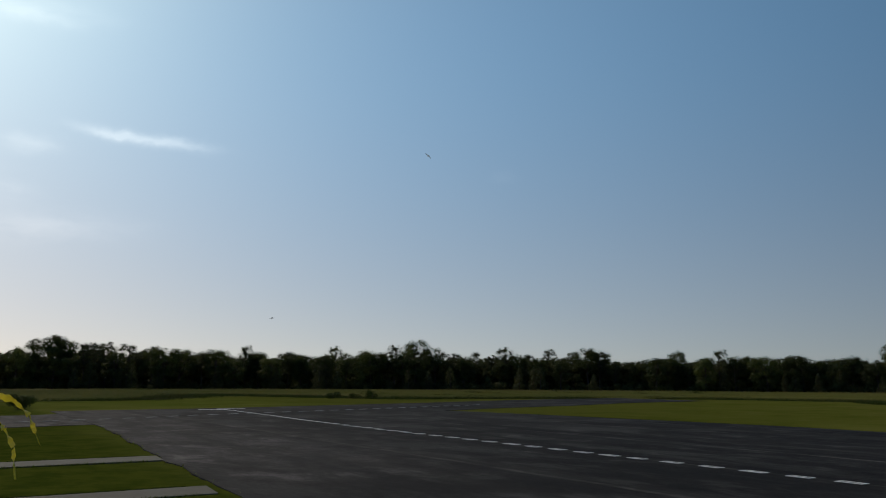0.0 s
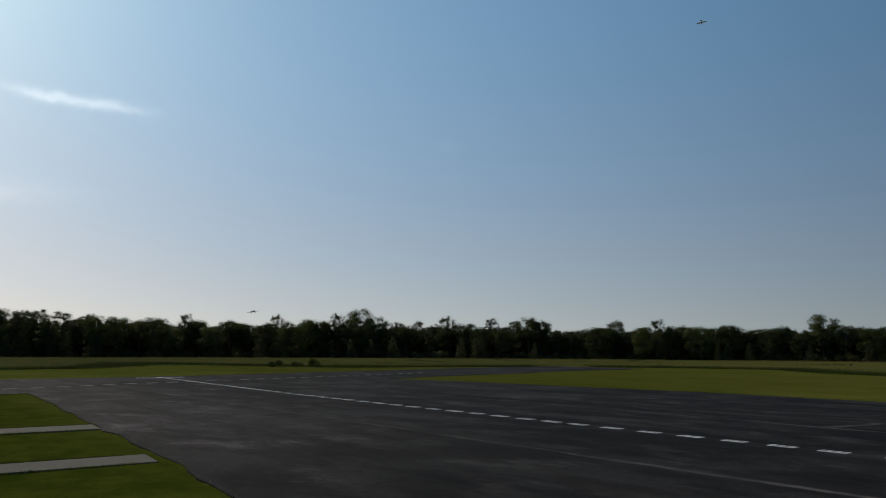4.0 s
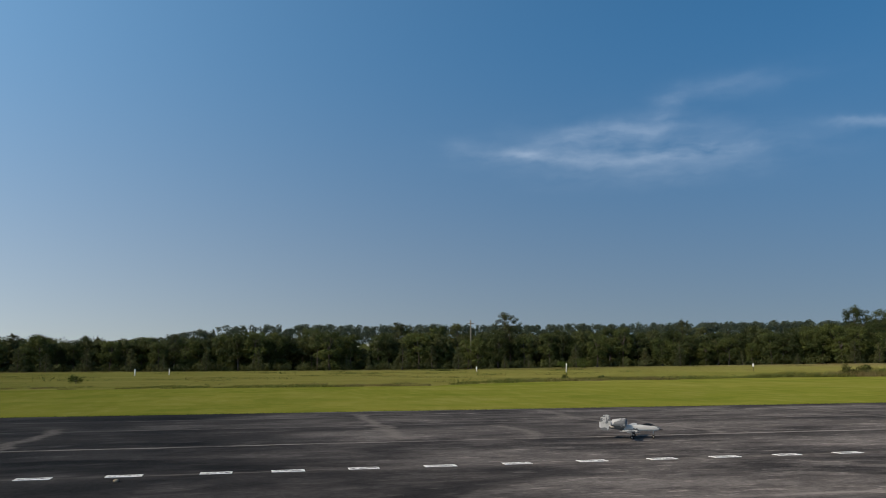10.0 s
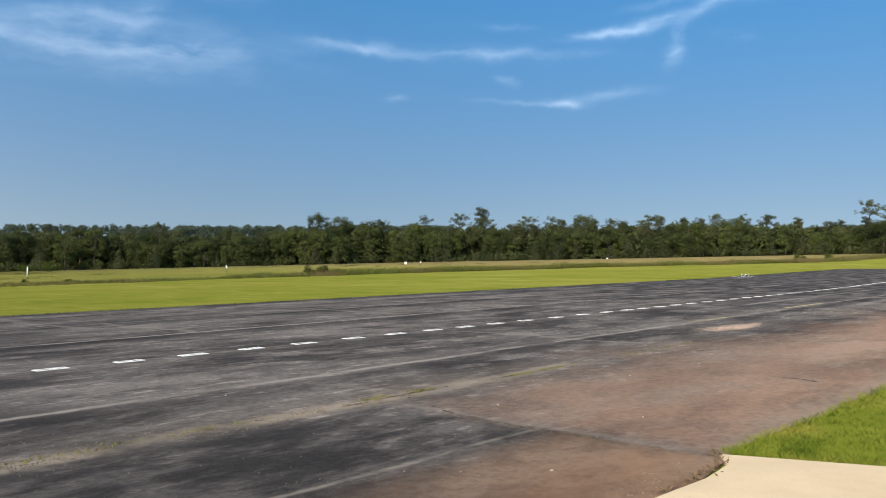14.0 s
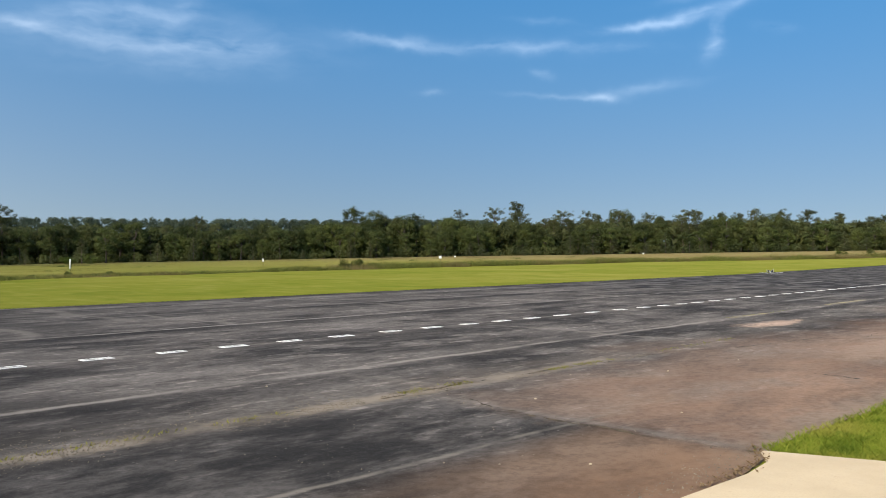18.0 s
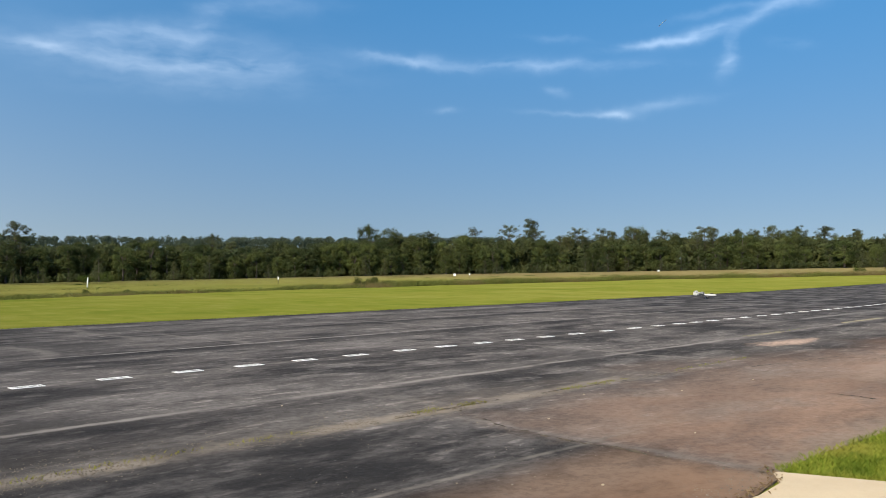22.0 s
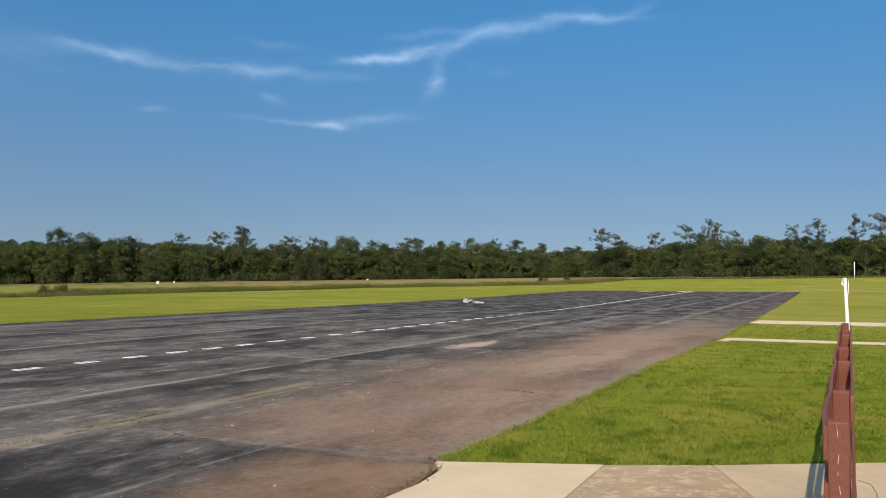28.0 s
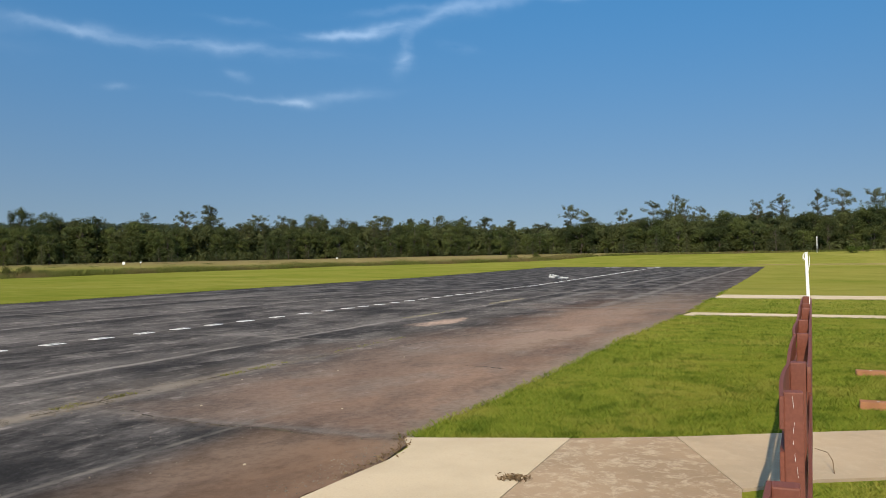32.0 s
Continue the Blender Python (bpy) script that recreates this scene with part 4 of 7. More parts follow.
def near_edge(x):
    """The frayed edge of the asphalt on the camera's side."""
    y = lerp(x, [(-40, 5.8), (-31, 5.6), (-20, 4.7), (-13, 4.2), (-8, 3.6), (0, 3.2), (6, 3.12), (7.1, 3.3), (12, 3.2), (17, 3.2), (24, 2.95), (60, 3.2), (112, 3.9)])
    return y + 0.13 * noise.noise((x * 0.7, 0, 0)) + 0.06 * noise.noise((x * 2.6, 5, 0))


def slab(name, outline, z0, z1, material, label, category, kind="structure"):
    bm = bmesh.new()
    top = [bm.verts.new((x, y, z1)) for x, y in outline]
    low = [bm.verts.new((x, y, z0)) for x, y in outline]
    bm.faces.new(top)
    n = len(top)
    for i in range(n):
        bm.faces.new((low[i], low[(i + 1) % n], top[(i + 1) % n], top[i]))
    bmesh.ops.recalc_face_normals(bm, faces=bm.faces)
    bmesh.ops.triangulate(bm, faces=[f for f in bm.faces if len(f.verts) > 4])
    ob = part(name, bm, material, None)
    return tagged(ob, label, category, kind=kind)


def make_runway():
    line = []
    x = RUN_X0
    while x < RUN_X1:
        line.append((x, near_edge(x)))
        x += 0.35 if -22 < x < 40 else 1.0
    far = []
    x = RUN_X1
    while x > -38:
        far.append((x, RUN_Y1 + 0.12 * noise.noise((x * 0.6, 9, 0)) + lerp(x, [(-40, -3.2), (-33, -1.8), (-20, 0.1), (60, 0), (112, 4.5)])))
        x -= 0.8
    outline = line + far + [(-38.4, 24.3), (RUN_X0 - 1.2, 22.5), (RUN_X0 - 0.6, 13)]
    runway = slab("runway", outline, -0.05, 0.02, M_ASPHALT, "worn dark asphalt runway with pale joints and soil stains", "runway")
    # the crossing strip: a narrower runway that meets the end of this one at a slant
    a = [(-30.5, -30), (-32.2, 2.6), (-33.0, 6.3), (-38.6, 24.6), (-41.0, 31), (-42.4, 37), (-45.4, 45), (-47.0, 56)]
    b = [(-58.5, 56), (-56.0, 43), (-52.5, 33), (-50.0, 24), (-47.6, 15.4), (-44.6, 8.6), (-42.2, 4.5), (-38, -30)]
    strip = slab("crossing_runway", a + b, -0.05, 0.012, M_ASPHALT, "second asphalt strip crossing the runway's end", "runway")
    return runway, strip


def paint(name, quad, parent, material, z=0.026):
    bm = bmesh.new()
    box_pts = [bm.verts.new((x, y, z)) for x, y in quad]
    low = [bm.verts.new((x, y, z - 0.012)) for x, y in quad]
    bm.faces.new(box_pts)
    for i in range(4):
        bm.faces.new((low[i], low[(i + 1) % 4], box_pts[(i + 1) % 4], box_pts[i]))
    bmesh.ops.recalc_face_normals(bm, faces=bm.faces)
    return part(name, bm, material, parent)


def mark_mesh(length, width, material):
    """A painted bar with slightly ragged ends."""
    bm = bmesh.new()
    n = 6
    top = [bm.verts.new((length * (i / n - 0.5), -width / 2 + 0.006 * rnd.uniform(-1, 1), 0.0)) for i in range(n + 1)]
    top += [bm.verts.new((length * (0.5 - i / n), width / 2 + 0.006 * rnd.uniform(-1, 1), 0.0)) for i in range(n + 1)]
    bm.faces.new(top)
    low = [bm.verts.new((v.co.x, v.co.y, -0.01)) for v in top]
    for i in range(len(top)):
        j = (i + 1) % len(top)
        bm.faces.new((low[i], low[j], top[j], top[i]))
    me = bpy.data.meshes.new("dash")
    bm.to_mesh(me)
    bm.free()
    me.materials.append(material)
    return me


def make_markings(runway, strip):
    shapes = [mark_mesh(DASH_LEN * 0.88 * f, 0.22, M_LINE) for f in (1.0, 0.97, 1.03, 0.94)]
    # hand-painted, so unevenly spaced: middles of the dashes, closer together towards the west
    middles = [-24.40, -23.55, -22.65, -21.70, -20.78, -19.85, -18.87, -17.90, -16.97, -16.01, -15.06, -14.17, -13.32, -12.34, -11.31, -10.32, -9.35, -8.40,
               -7.47, -6.34, -5.29, -4.15, -2.96, -1.72, -0.41, 0.66, 1.83, 3.06, 4.35, 5.67, 6.94, 8.13, 9.36, 10.60, 11.95, 13.19, 14.42, 15.57, 16.79, 18.07, 19.52, 20.95, 22.26, 23.50, 24.54, 25.67, 26.87]
    while middles[0] > -45.6:
        middles.insert(0, middles[0] - 0.93)
    while middles[-1] < 108:
        middles.append(middles[-1] + DASH_PERIOD)
    for i, x in enumerate(middles):
        ob = new("dash", shapes[i % 4])
        ob.parent = runway
        y = DASH_Y + 0.012 * rnd.uniform(-1, 1) + 0.9 * smooth((-x - 25) / 22) + 3.06 * max(0, (x - 45) / 64)
        ob.matrix_basis = pose(x, y, 0.026, 0, 0, rnd.uniform(-0.8, 0.8))
    # threshold bars at both ends
    bar = mark_mesh(1.5, 0.35, M_LINE)
    broad = mark_mesh(1.9, 1.1, M_LINE)
    for x, y, a in ((-45.2, 13.75, 75), (-45.8, 15.0, 75), (109.2, 17.4, 88), (109.6, 22.6, 88)):
        ob = new("threshold_bar", bar if x < 0 else broad)
        ob.parent = runway
        ob.matrix_basis = pose(x, y, 0.027, 0, 0, a)
    # faded, yellowed marks
    for x, y, l in ((28.9, 9.85, 3.4), (21.2, 9.75, 2.0)):
        ob = new("faded_mark", mark_mesh(l, 0.16, M_YELLOWED))
        ob.parent = runway
        ob.matrix_basis = pose(x, y, 0.026, 0, 0, -1)
    # dashes of the crossing strip
    dash = mark_mesh(0.55, 0.2, M_FADED)
    along = [(-8, -34.0), (4.6, -36.0), (7.4, -37.0), (10.9, -38.7), (21.3, -42.2), (34, -47.0)]
    for k in range(-10, 27):
        y = 4.6 + k * 1.05
        ob = new("dash", dash)
        ob.parent = strip
        x, x2 = lerp(y, along), lerp(y + 0.5, along)
        ob.matrix_basis = pose(x, y, 0.027, 0, 0, math.degrees(math.atan2(0.5, x2 - x)))


def crack(name, points, width, parent, wander=0.05, step=0.035):
    """A dark open joint: a ragged ribbon along a line."""
    verts, faces = [], []
    for (xa, ya), (xb, yb) in zip(points, points[1:]):
        d = math.hypot(xb - xa, yb - ya)
        n = max(2, int(d / step))
        ux, uy = (xb - xa) / d, (yb - ya) / d
        for i in range(n):
            t = i / n
            x, y = xa + (xb - xa) * t, ya + (yb - ya) * t
            o = wander * noise.noise((x * 1.8, y * 1.8, 2)) + 0.3 * wander * noise.noise((x * 9, y * 9, 4))
            w = width * max(0.03, 0.12 + 1.5 * noise.noise((x * 2.6, y * 2.6, 8)) + 1.1 * noise.noise((x * 11, y * 11, 3)))
            verts += [(x - uy * (o + w), y + ux * (o + w), 0.0245), (x - uy * (o - w), y + ux * (o - w), 0.0245)]
    for i in range(0, len(verts) - 2, 2):
        faces.append((i, i + 1, i + 3, i + 2))
    ob = new(name, mesh_from(name, verts, faces, M_CRACK))
    ob.parent = parent
    return ob


def make_cracks(runway):
    crack("crack", [(7.35, 7.5), (7.02, 6.7), (6.78, 5.7), (6.8, 5.15), (6.8, 4.4), (6.82, 3.7), (6.92, 3.22)], 0.036, runway, 0.10)
    crack("crack", [(6.4, 7.5), (9.5, 7.55), (11, 7.35), (12.7, 7.3), (14.0, 6.75), (16.9, 6.27)], 0.026, runway, 0.10)
    crack("crack", [(11.75, 4.95), (11.85, 4.6), (11.7, 4.3), (11.6, 4.0)], 0.030, runway, 0.2)
    crack("crack", [(-9.75, 4.75), (-9.6, 5.05)], 0.03, runway, 0.1)
    crack("crack", [(15, 5.6), (18, 5.75), (20, 5.7)], 0.012, runway, 0.12)
    crack("crack", [(3.0, 17.52), (9, 17.5), (20, 17.5)], 0.012, runway, 0.06)


def make_gravel():
    """Loose stone chips that have worked out of the open joint."""
    verts, faces = [], []
    rnd.seed(61)
    for xa, xb, y0, spread, n in ((-4, 7.5, 7.52, 0.14, 5600), (7.5, 14, 7.4, 0.08, 700), (2, 9, 7.85, 0.3, 900), (3.5, 7, 3.3, 0.12, 400), (6.75, 6.95, 5.4, 0.9, 120), (0, 14, 10.2, 2.2, 160), (3, 6.8, 5.4, 1.0, 110)):
        for _ in range(n):
            x, y = rnd.uniform(xa, xb), y0 + rnd.gauss(0, spread)
            if y < near_edge(x) + 0.05 or noise.noise((x * 1.3, y * 1.3, 21)) < -0.12:
                continue
            k = rnd.uniform(0.004, 0.010) * (1.5 if rnd.random() < 0.05 else 1)
            a, i = rnd.uniform(0, math.tau), len(verts)
            for q in range(4):
                verts.append((x + k * 1.3 * math.cos(a + q * 1.57) * rnd.uniform(0.6, 1.2), y + k * math.sin(a + q * 1.57) * rnd.uniform(0.6, 1.2), 0.019))
            verts.append((x + rnd.uniform(-0.3, 0.3) * k, y + rnd.uniform(-0.3, 0.3) * k, 0.02 + k * rnd.uniform(0.7, 1.2)))
            faces += [(i + q, i + (q + 1) % 4, i + 4) for q in range(4)]
    ob = new("loose_gravel", mesh_from("loose_gravel", verts, faces, M_GRAVEL))
    tagged(ob, "loose tan stone chips along the open asphalt joint", "gravel", kind="stuff")


def make_paths():
    for x0, x1, y0, xa in ((-19.1, -18.0, 4.6, -19.3), (-13.45, -12.5, 4.05, -13.7), (23.5, 24.6, 2.9, 24.7), (33.0, 35.5, 2.95, 35.3)):
        w = 0.03
        out = [(x0, y0), (x1, y0 - 0.1), (x1 + (w if x0 > 0 else -w * 3), -14), (x0 + (w if x0 > 0 else -w * 3), -14)]
        slab("path", out, -0.05, 0.022, M_CONC_PALE if x0 > 0 else M_CONC_SAND, "narrow concrete path across the grass to the runway", "path")
        # soil gap, with the overhanging grass's shadow put into its dark colour
        slab("path_edge_gap", [(x0 - 0.01, y0), (out[3][0] - 0.01, -14), (out[3][0] - 0.075, -14), (x0 - 0.07, y0 - 0.02)] if x0 < 0 else [(x1 + 0.07, y0), (x1 + 0.1, -14), (x1 + 0.03, -14), (x1 + 0.01, y0)], -0.05, 0.012, M_CRACK, "soil gap along the path's edge, dark with the grass's shade", "soil")
    # the flared path where the camera stands
    slab("path_slab", [(-1.6, 3.05), (1.5, 3.08), (5.0, 3.16), (6.15, 3.08), (6.62, 3.12), (6.93, 3.32), (7.46, 1.9), (5.6, 1.88), (3.4, 1.86), (-1.6, 1.86)], -0.05, 0.03, M_CONC_PALE, "pale smooth concrete apron slab beside the runway", "slab")
    slab("path_slab", [(7.455, 1.892), (7.865, 1.026), (6.31, 0.365), (5.0, 0.28), (3.4, 0.3), (3.4, 1.853), (5.6, 1.873)], -0.05, 0.028, M_CONC_WORN, "old flaking concrete slab with a rough grey surface", "slab")
    slab("path_slab", [(7.88, 1.015), (8.4, 0.1), (8.95, -0.9), (10.6, -4.2), (8.9, -5.0), (7.05, -0.62), (6.78, -0.12), (6.33, 0.36)], -0.05, 0.025, M_CONC_TAN, "tan concrete path slab leading away from the runway", "slab")


make_ground()
make_lawn()
runway, strip = make_runway()
make_markings(runway, strip)
make_cracks(runway)
make_gravel()
make_paths()

# ---------------------------------------------------------------- grass
def blade_mesh(name, spots, heights, widths, lean, material, two=False):
    """One triangle a blade (or a bent pair), spread over spots."""
    n = len(spots)
    a = nrnd.uniform(0, math.tau, n)
    la = nrnd.uniform(0, math.tau, n)
    side = np.stack([np.cos(a), np.sin(a), np.zeros(n)], 1) * (widths / 2)[:, None]
    tip = np.stack([np.cos(la) * lean * heights, np.sin(la) * lean * heights, heights], 1)
    p = np.asarray(spots)
    if not two:
        v = np.stack([p - side, p + side, p + tip], 1).reshape(-1, 3)
        t = np.arange(3 * n).reshape(-1, 3)
    else:
        mid = np.stack([np.cos(la) * lean * heights * 0.3, np.sin(la) * lean * heights * 0.3, heights * 0.6], 1)
        v = np.stack([p - side, p + side, p + mid - side * 0.8, p + mid + side * 0.8, p + tip], 1).reshape(-1, 3)
        b = (np.arange(n) * 5)[:, None]
        t = np.concatenate([b + np.array([[0, 1, 3]]), b + np.array([[0, 3, 2]]), b + np.array([[2, 3, 4]])], 0)
    return mesh_arrays(name, v, t, material)


def on_path(x, y):
    if -19.15 < x < -17.9 or -13.6 < x < -12.3 or 23.45 < x < 24.7 or 32.9 < x < 35.6:
        return True
    if inside([(-1.7, 3.2), (6.2, 3.2), (6.95, 3.4), (7.5, 1.9), (7.9, 1.03), (8.45, 0.1), (9.0, -0.9), (10.7, -4.2), (8.8, -5.1), (7.0, -0.65), (6.74, -0.12), (6.3, 0.33), (3.3, 0.25), (3.3, 1.8), (-1.7, 1.8)], x, y):
        return True
    return False


def lawn_blades():
    spots, hs, ws = [], [], []

    def sow(x0, x1, y0, y1, per, h, w):
        for _ in range(int((x1 - x0) * (y1 - y0) * per)):
            x, y = rnd.uniform(x0, x1), rnd.uniform(y0, y1)
            if y > near_edge(x) + 0.03 or on_path(x, y):
                continue
            k = 0.45 + 1.2 * max(0, 0.45 + 0.7 * noise.noise((x * 0.5, y * 0.5, 1)) + 0.6 * noise.noise((x * 2.2, y * 2.2, 7)))
            spots.append((x, y, 0.0))
            hs.append(h * k * rnd.uniform(0.6, 1.3))
            ws.append(w * rnd.uniform(0.7, 1.3))

    sow(6.4, 10, -2.5, 3.6, 3200, 0.034, 0.010)
    sow(10, 15, -2.0, 3.5, 1500, 0.034, 0.013)
    sow(15, 24, -3.0, 3.5, 520, 0.034, 0.020)
    sow(24.7, 33, -3.0, 3.3, 160, 0.034, 0.030)
    # a fringe creeping over the asphalt's edge
    x = -31.0
    while x < 40:
        e = near_edge(x)
        if not on_path(x, e - 0.05):
            for _ in range(5 if 4 < x < 16 else (3 if x > 0 else rnd.randrange(2))):
                spots.append((x + rnd.uniform(-0.1, 0.1), e + rnd.uniform(-0.12, 0.07), 0.012))
                hs.append(rnd.uniform(0.02, 0.055))
                ws.append(rnd.uniform(0.010, 0.018) * (1 if abs(x) < 16 else 2))
        x += 0.025 if 4 < x < 16 else 0.06
    for x0, x1 in ((-19.1, -18.0), (-13.45, -12.5), (23.5, 24.6)):
        for _ in range(2600 if x0 > 0 else 900):
            y = rnd.uniform(-6, 4.2 if x0 < -15 else (3.7 if x0 < 0 else 2.6))
            spots.append(((x1 if x0 < 0 else x0) + rnd.uniform(-0.05, 0.05) - (0.09 if x0 < 0 else 0) * (4 - y) / 18, y, 0.0))
            hs.append(rnd.uniform(0.025, 0.05))
            ws.append(rnd.uniform(0.015, 0.035))
    ob = new("lawn_grass", blade_mesh("lawn_grass", spots, np.array(hs), np.array(ws), 1.1, M_BLADE))
    tagged(ob, "short green grass blades of the lawn", "grass", kind="stuff")
    # tufts growing in the open joint
    spots, hs, ws = [], [], []
    for x0, x1, y0, n in ((2.0, 5.2, 7.6, 260), (6.8, 8.0, 7.6, 260), (9.4, 11.2, 7.5, 300), (12.6, 15.5, 7.5, 160), (20, 24, 9.75, 120)):
        for _ in range(n):
            x = rnd.uniform(x0, x1)
            if noise.noise((x * 2.5, 0, 0)) < -0.15:
                continue
            spots.append((x, y0 + rnd.gauss(0, 0.05), 0.02))
            hs.append(rnd.uniform(0.01, 0.035))
            ws.append(rnd.uniform(0.01, 0.02))
    ob = new("joint_grass", blade_mesh("joint_grass", spots, np.array(hs), np.array(ws), 0.8, M_TALL))
    tagged(ob, "dry grass growing in the open asphalt joint", "grass", kind="stuff")


def tall_grass():
    spots, hs, ws = [], [], []
    tries = 0
    while len(spots) < 230000 and tries < 1500000:
        tries += 1
        az = rnd.uniform(-92, 100)
        limit = lerp(az, TREE_DISTANCE) + 4
        r = 50 + (limit - 50) * rnd.random() ** 1.5
        a = radians(az)
        x, y = r * math.sin(a), r * math.cos(a)
        w = 1.2 * noise.noise((x * 0.12, y * 0.12, 3))
        if inside(MOWN, x + w, y + w) or -59 < x < -44 and y < 57 and x > -57.5 + (44 - y) * 0.2:
            continue
        if x < -10 and rnd.random() < 0.55:
            continue
        k = 0.5 + 0.55 * noise.noise((x * 0.05, y * 0.05, 6)) + 0.35 * noise.noise((x * 0.3, y * 0.3, 2))
        spots.append((x, y, ground_z(x, y) - 0.06))
        hs.append(max(0.04, 0.05 + 0.17 * k) * rnd.uniform(0.6, 1.3) * (1.5 if x < -20 else 0.5))
        ws.append(0.015 + 0.00028 * r * rnd.uniform(0.5, 1.4))
    ob = new("tall_grass", blade_mesh("tall_grass", spots, np.array(hs), np.array(ws), 2.2, M_TALL))
    tagged(ob, "knee-high dry and green field grass", "grass", kind="stuff")


def weed_fringe():
    """Weeds along the edge where the mowing stops, dark for shaded grass, and scattered in the field."""
    spots, hs, ws = [], [], []
    edge = [p for p in MOWN if p[1] > 0 or p[0] > 100]
    for (xa, ya), (xb, yb) in zip(edge, edge[1:]):
        d = math.hypot(xb - xa, yb - ya)
        # their dark leaf colour stands in for the tall grass's shaded near side
        for _ in range(int(d * 190)):
            t = rnd.random()
            x, y = xa + (xb - xa) * t, ya + (yb - ya) * t
            g = noise.noise((x * 0.09, y * 0.09, 12)) + 0.5 * noise.noise((x * 0.5, y * 0.5, 3))
            if x > -18 or g < -0.9:
                continue
            w = 1.2 * noise.noise((x * 0.12, y * 0.12, 3))
            x, y = x - w + rnd.gauss(0, 0.5), y - w + abs(rnd.gauss(0, 2.2))
            if -57 < x < -40 and y < 57:
                continue
            spots.append((x, y, ground_z(x, y) - 0.02))
            hs.append(rnd.uniform(0.15, 0.42) * max(0.75, 0.5 + 1.4 * g))
            ws.append(rnd.uniform(0.025, 0.06))
    # dark blades in place of the shaded grass lip beside the paths
    for x0 in (-19.1, -13.45):
        for _ in range(1800):
            y = rnd.uniform(-6, 4.25 if x0 < -15 else 3.75)
            spots.append((x0 - 0.04 + rnd.uniform(-0.05, 0.03) - 0.09 * (4 - y) / 18, y, 0.0))
            hs.append(rnd.uniform(0.025, 0.045))
            ws.append(rnd.uniform(0.02, 0.04))
    # dark blades drawn as the shadow line of the far lawn's edge
    for _ in range(9000):
        x = rnd.uniform(-33, 111)
        y = RUN_Y1 + 0.12 * noise.noise((x * 0.6, 9, 0)) + lerp(x, [(-40, -3.2), (-33, -1.8), (-20, 0.1), (60, 0), (112, 4.5)])
        spots.append((x, y + rnd.uniform(-0.05, 0.12), 0.0))
        hs.append(rnd.uniform(0.02, 0.05))
        ws.append(rnd.uniform(0.03, 0.07))
    for _ in range(420):
        az = radians(rnd.uniform(-92, 98))
        r = rnd.uniform(70, 200)
        x0, y0 = r * math.sin(az), r * math.cos(az)
        if inside(MOWN, x0, y0) or noise.noise((x0 * 0.02, y0 * 0.02, 5)) < 0:
            continue
        k, wide = rnd.uniform(0.12, 0.38), rnd.uniform(0.5, 2.2)
        for _ in range(60):
            x, y = x0 + rnd.gauss(0, wide), y0 + rnd.gauss(0, 0.5)
            spots.append((x, y, ground_z(x, y) - 0.04))
            hs.append(k * rnd.uniform(0.5, 1.1))
            ws.append(rnd.uniform(0.03, 0.07))
    ob = new("weeds", blade_mesh("weeds", spots, np.array(hs), np.array(ws), 1.4, M_WEED))
    tagged(ob, "weeds along the edge of the mowing, darkened for the grass's shaded side", "weeds", kind="stuff")


def field_edge():
    """Waist-high brown and olive grass where the mowing stops, in clumps with darker feet."""
    spots, hs, ws = [], [], []
    rnd.seed(83)
    edge = [p for p in MOWN if p[1] > 0 or p[0] > 100]
    for (xa, ya), (xb, yb) in zip(edge, edge[1:]):
        d = math.hypot(xb - xa, yb - ya)
        for _ in range(int(d * 300)):
            t = rnd.random()
            x, y = xa + (xb - xa) * t, ya + (yb - ya) * t
            w = 1.2 * noise.noise((x * 0.12, y * 0.12, 3))
            out = abs(rnd.gauss(0, 3.4))
            x, y = x - w + (out * 0.8 if x > 115 else rnd.gauss(0, 0.4)), y - w + (out if x < 165 else 0)
            if x < -18:
                continue
            az = bearing(x, y)
            g = 0.5 + 0.6 * noise.noise((x * 0.16, y * 0.16, 12)) + 0.55 * noise.noise((x * 0.6, y * 0.35, 3))
            tall = lerp(az, [(-18, 0.10), (10, 0.16), (28, 0.30), (30, 0.10), (32.5, 0.10), (34, 0.40), (38, 0.66), (46, 0.80), (70, 0.85), (80, 0.5), (100, 0.35)])
            if g < 0.12 or az < 28 and g < 0.5:
                continue
            spots.append((x, y, ground_z(x, y) - 0.03))
            hs.append(tall * rnd.uniform(0.5, 1.15) * (0.45 + 0.75 * min(g, 1.1)))
            ws.append(rnd.uniform(0.03, 0.08))
    ob = new("field_edge_grass", blade_mesh("field_edge_grass", spots, np.array(hs), np.array(ws), 0.9, M_EDGE))
    tagged(ob, "unmown olive and brown grass along the mowing's edge", "grass", kind="stuff")


